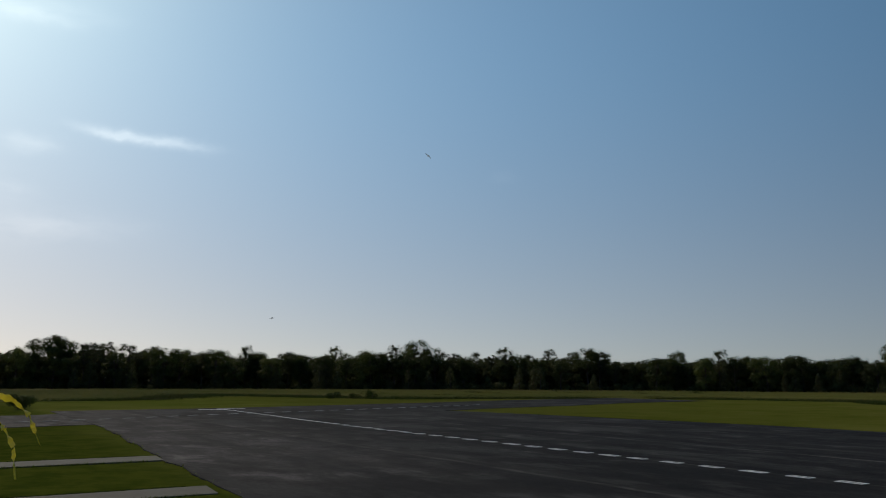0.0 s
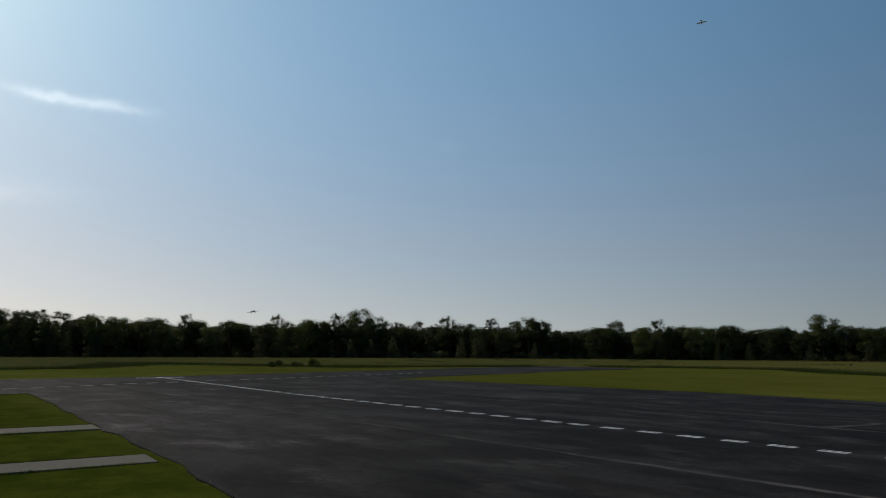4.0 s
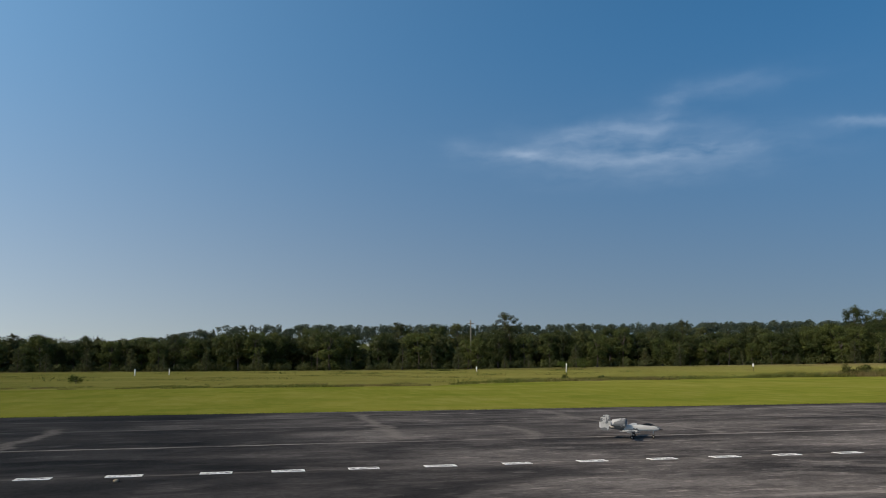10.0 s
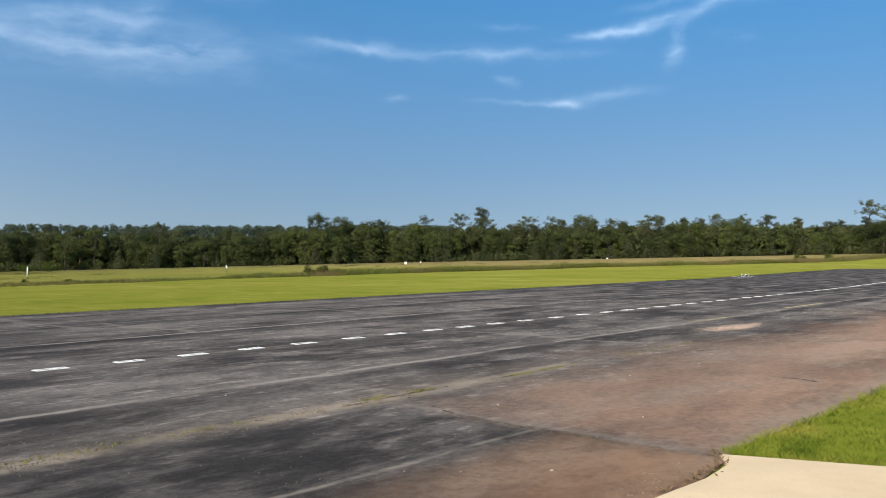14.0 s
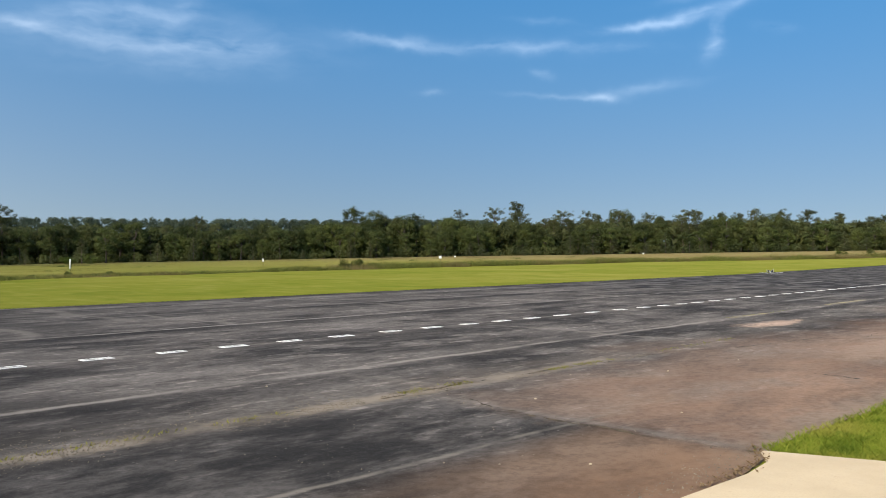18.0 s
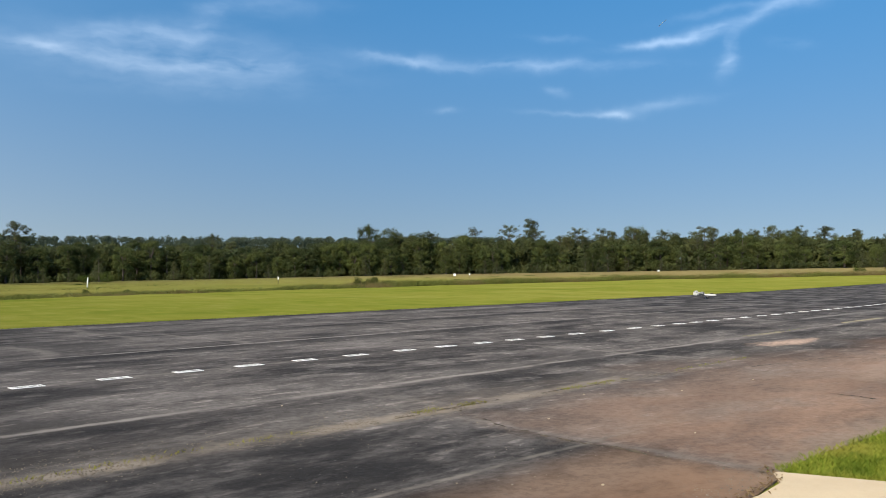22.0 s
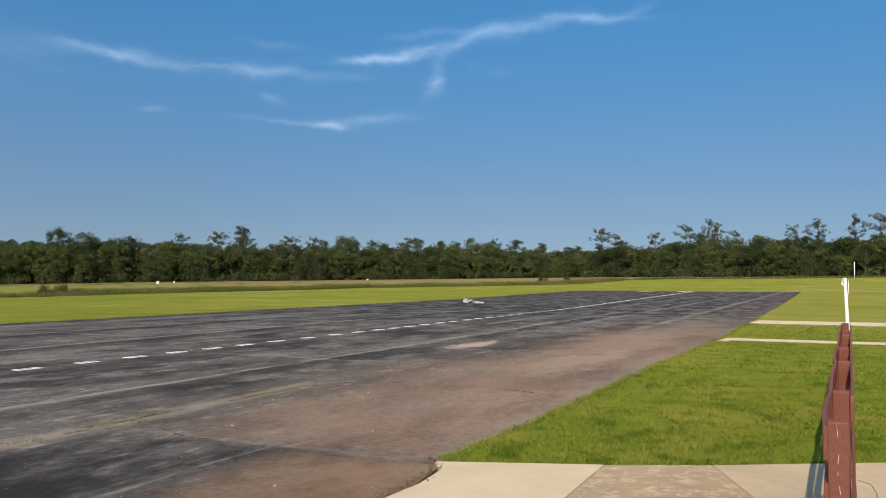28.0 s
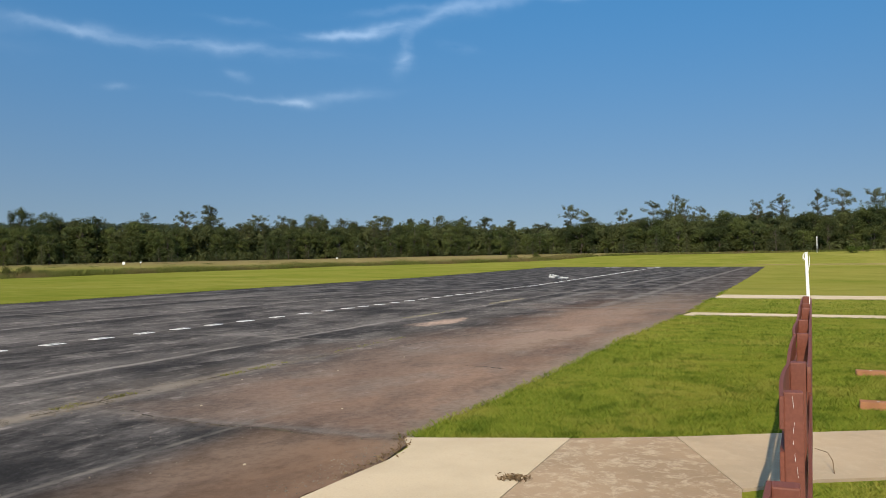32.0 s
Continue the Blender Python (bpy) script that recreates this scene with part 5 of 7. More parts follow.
# ---------------------------------------------------------------- trees
def leaf_cloud(centres, radii, per, size, flat=0.6, turn=0.3):
    """Small leaf sprays on the outside of ragged clumps; returns vertices and triangles."""
    vs = []
    for (c, r) in zip(centres, radii):
        n = max(6, int(per * r * r))
        d = nrnd.normal(size=(n, 3))
        d /= np.linalg.norm(d, axis=1)[:, None]
        p = np.asarray(c) + d * (r * nrnd.uniform(0.30, 0.98, n) ** 0.5)[:, None] * np.array([1, 1, flat])
        out = d + turn * nrnd.normal(size=(n, 3)) + np.array([0, 0, 0.3])
        u = np.cross(out, nrnd.normal(size=(n, 3)))
        w = np.cross(out, u) + 0.6 * u * nrnd.uniform(-1, 1, n)[:, None]
        u *= (size * nrnd.uniform(0.5, 1.2, n) / np.linalg.norm(u, axis=1))[:, None]
        w *= (size * nrnd.uniform(0.5, 1.2, n) / np.linalg.norm(w, axis=1))[:, None]
        vs.append(np.stack([p, p + u, p + w], 1).reshape(-1, 3))
    v = np.concatenate(vs)
    return v, np.arange(len(v)).reshape(-1, 3)


def trunk_mesh(height, radius, limbs, bend=0.3):
    bm = bmesh.new()
    pts, rs, n = [], [], 7
    ph = rnd.uniform(0, 6)
    for i in range(n):
        t = i / (n - 1)
        pts.append((bend * math.sin(ph + 2.2 * t) * t, bend * math.cos(ph + 1.7 * t) * t, height * t))
        rs.append(radius * (1.15 - 0.95 * t) * (1.35 if i == 0 else 1))
    tube(bm, pts, rs, 6)
    for (h, to) in limbs:
        t = min(h / height, 1) * (n - 1)
        i = min(int(t), n - 2)
        base = Vector(pts[i]).lerp(Vector(pts[i + 1]), t - i)
        mid = base.lerp(Vector(to), 0.5) + Vector((0, 0, 0.15))
        tube(bm, [base, mid, Vector(to)], [radius * 0.35, radius * 0.22, radius * 0.1], 4)
    return shade(bm)


def pine(seed, height=13.0, bare=0.55, spread=2.2, limbs_n=13, size=1.0):
    """A southern pine: bare lower stem, limbs that carry rounded tufts of needles towards their ends."""
    rnd.seed(seed)
    tree = new("pine_tree")
    centres, radii, limbs = [], [], []
    for k in range(limbs_n):
        u = (k + rnd.uniform(0, 0.9)) / limbs_n
        t = bare + (0.97 - bare) * u
        a = k * 2.4 + rnd.uniform(-0.6, 0.6)
        reach = spread * (0.45 + 0.55 * math.sin(math.pi * min(0.1 + u, 0.5))) * math.sqrt(1 - 0.88 * u * u) * rnd.uniform(0.5, 1.05)
        rise = rnd.uniform(0.3, 1.1)
        tip = Vector((math.cos(a) * reach, math.sin(a) * reach, height * t + rise))
        limbs.append((max(height * t - 0.4, 0.5), tip))
        for q in range(4):
            w = rnd.uniform(0.45, 1.05)
            centres.append((tip.x * w + rnd.gauss(0, 0.42), tip.y * w + rnd.gauss(0, 0.42), height * t + rise * w + rnd.gauss(0.1, 0.30)))
            radii.append(rnd.uniform(0.36, 0.80) * (1.1 - 0.25 * u) * size)
    for q in range(4):
        centres.append((rnd.gauss(0, 0.4), rnd.gauss(0, 0.4), height * (0.985 - 0.02 * q)))
        radii.append(0.72 * size)
    part("trunk", trunk_mesh(height * 0.97, height * 0.015, limbs, 0.35), M_BARK, tree)
    v, t = leaf_cloud(centres, radii, 140, 0.235, 0.80)
    part("crown", mesh_arrays("crown", v, t, M_PINE), M_PINE, tree)
    return tree


def broadleaf(seed, height=9.0, spread=3.0, low=0.12, clumps=46, gap=0.0, mid=0.42):
    """A full woodland-edge tree: domed crown of many boughs, with foliage nearly to the ground."""
    rnd.seed(seed)
    tree = new("broadleaf_tree")
    centres, radii, limbs = [], [], []
    lobes = [(rnd.uniform(0, math.tau), rnd.uniform(0.45, 0.95), rnd.uniform(0.75, 1.2)) for _ in range(5)]
    for k in range(clumps):
        t = low + (0.93 - low) * rnd.random() ** 0.8
        a = rnd.uniform(0, math.tau)
        bulge = sum(b * max(0, math.cos(a - la)) ** 3 * max(0, 1 - abs(t - lt) * 2.2) for la, lt, b in lobes)
        w = spread * math.sqrt(max(0.05, 1 - ((t - mid) / (1.02 - mid if t > mid else 0.60)) ** 2)) * (0.62 + 0.38 * min(bulge, 1.2)) * rnd.uniform(0.7, 1.0)
        if gap and noise.noise((math.cos(a) * 1.4, math.sin(a) * 1.4 + seed, t * 4)) < -0.25 + gap * 0.2:
            continue
        c = (math.cos(a) * w, math.sin(a) * w, height * t)
        centres.append(c)
        radii.append(rnd.uniform(0.75, 1.2) * spread / 3.0)
        if k % 4 == 0:
            limbs.append((height * t * 0.6, c))
    for q in range(4):
        centres.append((rnd.gauss(0, 0.5), rnd.gauss(0, 0.5), height * (0.95 - 0.04 * q)))
        radii.append(0.65)
    part("trunk", trunk_mesh(height * 0.85, height * 0.02, limbs, 0.4), M_BARK, tree)
    v, t = leaf_cloud(centres, radii, 100, 0.285, 0.85)
    part("crown", mesh_arrays("crown", v, t, M_OAK), M_OAK, tree)
    return tree


def cedar(seed, height=7.0, spread=1.9):
    """A young conical conifer, clothed to the ground."""
    rnd.seed(seed)
    tree = new("cedar_tree")
    centres, radii, limbs = [], [], []
    for k in range(24):
        t = 0.06 + 0.88 * k / 23
        w = spread * (1 - t) ** 0.8 * rnd.uniform(0.45, 1.0)
        a = k * 2.4 + rnd.uniform(-0.4, 0.4)
        c = (math.cos(a) * w, math.sin(a) * w, height * t)
        centres.append(c)
        radii.append((0.95 - 0.6 * t) * rnd.uniform(0.75, 1.2))
        if k % 3 == 0:
            limbs.append((height * t * 0.9, c))
    part("trunk", trunk_mesh(height * 0.95, height * 0.016, limbs, 0.15), M_BARK, tree)
    v, t = leaf_cloud(centres, radii, 230, 0.21, 0.75)
    part("crown", mesh_arrays("crown", v, t, M_PINE), M_PINE, tree)
    return tree


def bush(seed, height=1.6, spread=1.3):
    rnd.seed(seed)
    ob = new("bush")
    centres = [(rnd.uniform(-1, 1) * spread * 0.6, rnd.uniform(-1, 1) * spread * 0.6, height * rnd.uniform(0.25, 0.8)) for _ in range(9)]
    radii = [rnd.uniform(0.3, 0.5) * spread for _ in centres]
    v, t = leaf_cloud(centres, radii, 520, 0.13, 0.9, 0.5)
    part("stems", trunk_mesh(height * 0.7, 0.05, [(0.3, c) for c in centres[:6]], 0.1), M_BARK, ob)
    part("leaves", mesh_arrays("leaves", v, t, M_WEED), M_WEED, ob)
    return ob


# pines that stand out above the canopy: azimuth and elevation of their tops
TALL = [(-83.0, 2.66), (-81.8, 2.35), (-79.9, 2.05), (-77.0, 1.95), (-59.6, 2.74), (-58.6, 2.2), (-62.1, 1.85), (-47.8, 2.18), (-46.9, 2.0), (-42.0, 2.0), (-37.5, 1.62),
        (-29.1, 2.31), (-23.0, 1.85), (-31.5, 1.6), (3.9, 2.24), (12.5, 2.45), (17.2, 3.13), (39.4, 3.32), (41.1, 3.04), (46.8, 2.94), (49.2, 3.05), (50.8, 3.45), (53.9, 2.82),
        (55.6, 2.8), (57.7, 3.04), (62.3, 2.78), (64.4, 2.65), (66.4, 2.79), (68.0, 2.66), (71.4, 2.4), (75.5, 3.38), (76.4, 3.0), (81.0, 3.53), (82.5, 3.88), (83.0, 3.5), (84.1, 3.1), (79.0, 3.05),
        (87.6, 3.4), (89.0, 3.71), (91.2, 3.89), (92.6, 3.95), (94.5, 3.9)]


def canopy(az):
    """Elevation of the general treetops, with a gap over the sheds' clearing."""
    el = lerp(az, CANOPY) * (1 - 0.07 * smooth((az - 40) / 12) - 0.07 * smooth((az - 68) / 8))
    return min(el, 0.68) if 6.7 < az < 8.2 else el


def make_trees():
    pines = [pine(100 + i, 13, b, s, c) for i, (b, s, c) in enumerate(((0.36, 3.3, 24), (0.46, 3.2, 20), (0.30, 3.1, 25), (0.50, 3.5, 18), (0.40, 2.9, 22)))]
    oaks = [broadleaf(200 + i, 9, s) for i, s in enumerate((3.0, 2.6, 3.4, 2.8))]
    tops = [broadleaf(230 + i, 13, s, 0.46, 60, 0.5, 0.70) for i, s in enumerate((3.4, 2.9, 3.9))]
    airy = [pine(150 + i, 13, b, s, c, 0.85) for i, (b, s, c) in enumerate(((0.66, 3.6, 11), (0.60, 3.1, 13), (0.70, 3.9, 10)))]
    cedars = [cedar(250 + i, 7, s) for i, s in enumerate((1.9, 2.3))]
    used = set()

    def plant(stock, model, az, r, top, label, category, group, width=1.0):
        a = radians(az)
        x, y = r * math.sin(a), r * math.cos(a)
        z = ground_z(x, y) - 0.1
        k = max(top - z, 1.5) / model
        i = rnd.randrange(len(stock))
        m = pose(x, y, z, 0, 0, rnd.uniform(0, 360))
        ob = stock[i]
        if ob in used:
            ob = copy_thing(ob, m)
        else:
            used.add(ob)
            ob.matrix_basis = m
        ob.scale = (k * width, k * width, k)
        tagged(ob, label, category, group)

    rnd.seed(5)
    for az, el in TALL:
        r = lerp(az, TREE_DISTANCE) + (rnd.uniform(9, 20) if az > 30 else rnd.uniform(2, 14))
        if az < 60 and rnd.random() < (1.0 if az < 0 else 0.5):
            plant(tops, 13.0, az, r, 1.7 + r * math.tan(radians(el)), "tall spreading broadleaf tree above the wood", "tree", "trees along the field", rnd.uniform(1.1, 1.3) if az < 0 else rnd.uniform(0.9, 1.15))
            continue
        plant(airy if az > 72 or az > 45 and rnd.random() < 0.4 else pines, 13.3, az, r, 1.7 + r * math.tan(radians(el)), "tall pine with a bare stem above the wood's edge", "tree", "pines along the field", rnd.uniform(1.0, 1.3) if az < 72 else rnd.uniform(0.75, 1.0))
    az = -93.0
    while az < 101:
        base = lerp(az, TREE_DISTANCE)
        r = base + rnd.uniform(-3, 9)
        el = canopy(az) * rnd.uniform(0.70, 1.12)
        pineish = lerp(az, [(-90, 0.35), (0, 0.3), (36, 0.45), (60, 0.7), (100, 0.6)])
        if rnd.random() < pineish:
            plant(pines, 13.3, az, r + (11 if az > 30 else 5), 1.7 + (r + 5) * math.tan(radians(min(el * 1.2, el + 0.35))), "young pine in the wood's edge", "tree", "trees along the field", rnd.uniform(1.0, 1.4))
        else:
            plant(oaks, 9.0, az, r, 1.7 + r * math.tan(radians(el)), "bushy broadleaf tree at the wood's edge", "tree", "trees along the field", rnd.uniform(0.95, 1.4))
        if az > 28 and rnd.random() < 0.85:
            az2, r2 = az + rnd.uniform(-0.3, 0.3), base + rnd.uniform(-3, 2)
            plant(oaks, 9.0, az2, r2, 1.7 + r2 * math.tan(radians(canopy(az) * rnd.uniform(0.42, 0.85))), "bushy broadleaf tree at the wood's edge", "tree", "trees along the field", rnd.uniform(1.0, 1.5))
        if rnd.random() < 0.3:
            az2, r2 = az + rnd.uniform(0.1, 0.5), base + rnd.uniform(-9, -3)
            plant(cedars, 7.0, az2, r2, 1.7 + r2 * math.tan(radians(canopy(az) * rnd.uniform(0.15, 0.62))), "young conical conifer before the wood's edge", "tree", "trees along the field", rnd.uniform(0.9, 1.5))
        az += rnd.uniform(0.55, 1.05)


def make_woods():
    """Everything behind the front trees: canopy and undergrowth as one mass of leaves."""
    cs, rs = [], []
    for _ in range(1300):                                          # crowns: each a dome of leafy boughs
        az = rnd.uniform(-96, 104)
        base = lerp(az, TREE_DISTANCE)
        r = base + 4 + 46 * rnd.random() ** 1.2
        a = radians(az)
        x, y = r * math.sin(a), r * math.cos(a)
        z0 = ground_z(x, y)
        top = 1.7 + r * math.tan(radians(canopy(az) * (0.88 + 0.26 * noise.noise((az * 0.55, 1, 0)) + 0.20 * noise.noise((az * 1.7, 4, 0)) + rnd.uniform(-0.10, 0.08))))
        wide = rnd.uniform(1.7, 3.2)
        tall = min(rnd.uniform(2.6, 5.0), max(top - z0, 1.5))
        for _ in range(11):
            b, h = rnd.uniform(0, math.tau), rnd.random()
            w = wide * math.sqrt(1 - h * h * 0.96) * rnd.uniform(0.75, 1.0)
            cs.append((x + w * math.cos(b), y + w * math.sin(b), top - 0.7 - tall * (1 - h)))
            rs.append(rnd.uniform(0.9, 1.5))
    # undergrowth along the front
    for _ in range(1500):
        az = rnd.uniform(-96, 104)
        r = lerp(az, TREE_DISTANCE) + rnd.uniform(-4, 4)
        a = radians(az)
        x, y = r * math.sin(a), r * math.cos(a)
        cs.append((x, y, ground_z(x, y) + rnd.uniform(0.0, 1.7)))
        rs.append(rnd.uniform(0.8, 1.5))
    v, t = leaf_cloud(cs, rs, 34, 0.50, 0.85)
    ob = new("woods", mesh_arrays("woods", v, t, M_WOODS))
    tagged(ob, "dense dark green mixed woodland behind the field", "woods", kind="stuff")
    # the inside of the wood, down to the floor, with shade in its leaf colour
    cs, rs = [], []
    for _ in range(6000):
        az = rnd.uniform(-97, 104)
        r = lerp(az, TREE_DISTANCE) + rnd.uniform(6, 34)
        a = radians(az)
        x, y = r * math.sin(a), r * math.cos(a)
        tall = 1.7 + r * math.tan(radians(canopy(az))) - ground_z(x, y)
        cs.append((x, y, ground_z(x, y) + rnd.uniform(0.2, max(2.5, 0.72 * tall))))
        rs.append(rnd.uniform(1.2, 2.0))
    for _ in range(3000):
        az = rnd.uniform(-97, 30)
        r = lerp(az, TREE_DISTANCE) + rnd.uniform(18, 50)
        a = radians(az)
        x, y = r * math.sin(a), r * math.cos(a)
        tall = 1.7 + r * math.tan(radians(canopy(az))) - ground_z(x, y)
        cs.append((x, y, ground_z(x, y) + rnd.uniform(0.2, max(2.5, 0.62 * tall))))
        rs.append(rnd.uniform(1.6, 2.6))
    v, t = leaf_cloud(cs, rs, 11, 1.3, 0.9)
    ob = new("woodland_undergrowth", mesh_arrays("woodland_undergrowth", v, t, M_WOODS))
    tagged(ob, "undergrowth filling the wood between the stems, its shade put in the colour", "undergrowth", kind="stuff")
    # the wooded ridge far behind
    cs, rs = [], []
    for _ in range(2600):
        az = rnd.uniform(-14, 64)
        r = rnd.uniform(500, 590)
        a = radians(az)
        x, y = r * math.sin(a), r * math.cos(a)
        z0 = ground_z(x, y)
        edge = smooth((az + 15) / 15) * smooth((60 - az) / 12)
        top = max(1.7 + r * math.tan(radians(2.32 * edge + 0.07 * noise.noise((az * 1.1, 0, 9)) + 0.05 * noise.noise((az * 3.1, 2, 9)))), z0 + 2)
        cs.append((x, y, z0 + (top - z0) * rnd.random() ** 0.6 - 1.0))
        rs.append(rnd.uniform(1.6, 2.8))
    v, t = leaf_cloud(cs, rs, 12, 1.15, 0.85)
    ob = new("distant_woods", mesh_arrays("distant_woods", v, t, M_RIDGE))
    tagged(ob, "distant wooded ridge behind the trees", "woods", kind="stuff")


def make_bushes():
    stock = [bush(300 + i) for i in range(3)]
    spots = [(-66, 30.5, 0.55), (-65.3, 32.2, 0.4), (-64.6, 33.6, 0.5), (-50, 4.7, 0.62), (-53, 5.4, 0.55), (56, 69.5, 0.7), (58.5, 70.5, 0.75), (61, 71, 0.5), (-13, 68, 0.45), (-24, 62, 0.4), (-21.8, 64.5, 0.4),
             (73, 176, 1.9), (69, 178, 1.5), (152, 51, 0.8), (160, 48.5, 0.8), (161, -8.7, 1.1), (163, -10.5, 0.8), (27, 69.5, 0.3), (29.5, 67.5, 0.28)]
    for i, (x, y, k) in enumerate(spots):
        m = pose(x, y, ground_z(x, y) - 0.05, 0, 0, rnd.uniform(0, 360))
        ob = stock[i] if i < 3 else copy_thing(stock[i % 3], m)
        ob.matrix_basis = m
        ob.scale = (k, k, k * rnd.uniform(0.8, 1.1))
        tagged(ob, "dark green weedy bush in the rough grass", "bush", "bushes in the field")


# ---------------------------------------------------------------- fence and small fixtures
def make_fence():
    fence = new("barrier_fence")
    tagged(fence, "low red-brown wooden barrier of posts and boards beside the grass", "fence")
    xs = [3.22, 4.6, 5.82, 7.9, 9.5, 11.3, 12.55, 14.5]
    rnd.seed(21)

    def line(x):
        return 0.022 - 0.0135 * (x - 3.2)

    for i, x in enumerate(xs + [1.9]):
        h = 0.89 if x < 4 else 1.0 + rnd.uniform(-0.012, 0.012)
        bm = bmesh.new()
        box(bm, -0.046, 0.046, -0.046, 0.046, -0.1, h, 0.007)
        for v in bm.verts:
            v.co.y += 0.010 * noise.noise((v.co.z * 2, i, 0))
        ob = part("post", bm, M_FENCE, fence)
        ob.matrix_basis = pose(x, line(x), 0, rnd.uniform(-0.8, 0.8), rnd.uniform(-0.8, 0.8), rnd.uniform(-3, 3))

    def board(xa, xb, side, z0, z1, bow, droop=0.0):
        bm = bmesh.new()
        n, rings = 9, []
        for k in range(n + 1):
            t = k / n
            x = xa + (xb - xa) * t
            y = line(x) + side * (0.049 + bow * math.sin(math.pi * t))
            z = droop * math.sin(math.pi * t) + 0.004 * math.sin(5 * t + xa)
            rings.append([(x, y, z0 + z), (x, y + side * 0.022, z0 + z), (x, y + side * 0.022, z1 + z), (x, y, z1 + z)])
        loft(bm, rings)
        bmesh.ops.recalc_face_normals(bm, faces=bm.faces)
        bmesh.ops.bevel(bm, geom=[e for e in bm.edges if e.calc_face_angle(0) > 1.2], offset=0.003, segments=1, affect="EDGES")
        part("board", bm, M_FENCE, fence)

    # boards nailed along both sides; those on the runway's side have bowed
    for i, (xa, xb) in enumerate(zip(xs, xs[1:])):
        if i == 0:
            continue
        board(xa - 0.05, xb + 0.04, 1, 0.82, 0.985, (0, 0.018, 0.010, 0.020, 0.006, 0.012, 0.008)[i])
        board(xa - 0.05, xb + 0.04, 1, 0.55, 0.71, (0, 0.004, 0.006, 0.010, 0.004, 0.006, 0.004)[i])
        if i > 1:
            board(xa - 0.06, xb + 0.04, -1, 0.82, 0.98, 0.004)
        board(xa - 0.05, xb + 0.04, -1, 0.30, 0.47, 0.004)
    board(1.85, 3.27, 1, 0.72, 0.885, 0.006)
    # a split in the first tall post, with broken pale filler
    for za, zb, y0 in ((0.925, 0.985, 0.012), (0.80, 0.855, 0.006), (0.745, 0.765, 0.003), (0.66, 0.70, -0.001), (0.60, 0.64, -0.005), (0.585, 0.595, -0.006)):
        bm = bmesh.new()
        loft(bm, [[(dx, y0 + dy + 0.006 * math.sin(19 * z), z) for dx, dy in ((0, -0.0010 * k), (0, 0.0010 * k), (0.004, 0.0008 * k), (0.004, -0.0008 * k))] for z, k in ((za, 0.3), (za + (zb - za) * 0.3, 1.0), (za + (zb - za) * 0.6, 0.7), (zb, 0.4))])
        bmesh.ops.recalc_face_normals(bm, faces=bm.faces)
        ob = part("split", bm, M_WHITE, fence, "pale filled split in the post's face")
        ob.matrix_basis = pose(xs[1] - 0.052, line(xs[1]), 0)


def make_white_post():
    post = new("white_post")
    tagged(post, "white plastic post with a limp white cloth streamer at its top", "post")
    bm = bmesh.new()
    tube(bm, [(0, 0, -0.1), (0, 0, 0.8), (-0.01, 0.03, 1.68)], [0.031, 0.029, 0.023], 14)
    part("pole", shade(bm), M_WHITE, post)
    bm = bmesh.new()
    bmesh.ops.create_uvsphere(bm, u_segments=12, v_segments=7, radius=0.029, matrix=pose(-0.01, 0.03, 1.69) @ Matrix.Diagonal((1, 1, 0.55, 1)))
    part("cap", shade(bm), M_WHITE, post)
    for s, (side, top, length, w0) in enumerate(((1, 1.69, 0.13, 0.007), (-1, 1.66, 0.34, 0.006), (1, 1.63, 0.08, 0.008))):
        bm = bmesh.new()
        rings = []
        for k in range(9):
            t = k / 8
            w = w0 * (0.6 + 0.9 * math.sin(math.pi * min(t * 1.15, 1)))
            cy = 0.03 + side * (0.032 + 0.018 * math.sin(2.4 * t + s))
            rings.append([(-0.03 + 0.5 * w * math.cos(q * math.tau / 6), cy + w * math.sin(q * math.tau / 6) * (0.6 + 0.35 * (q % 2)), top - length * t) for q in range(6)])
        part("streamer", shade(loft(bm, rings)), M_CLOTH, post, "limp white cloth streamer")
    post.matrix_basis = pose(15.75, -0.17, 0)


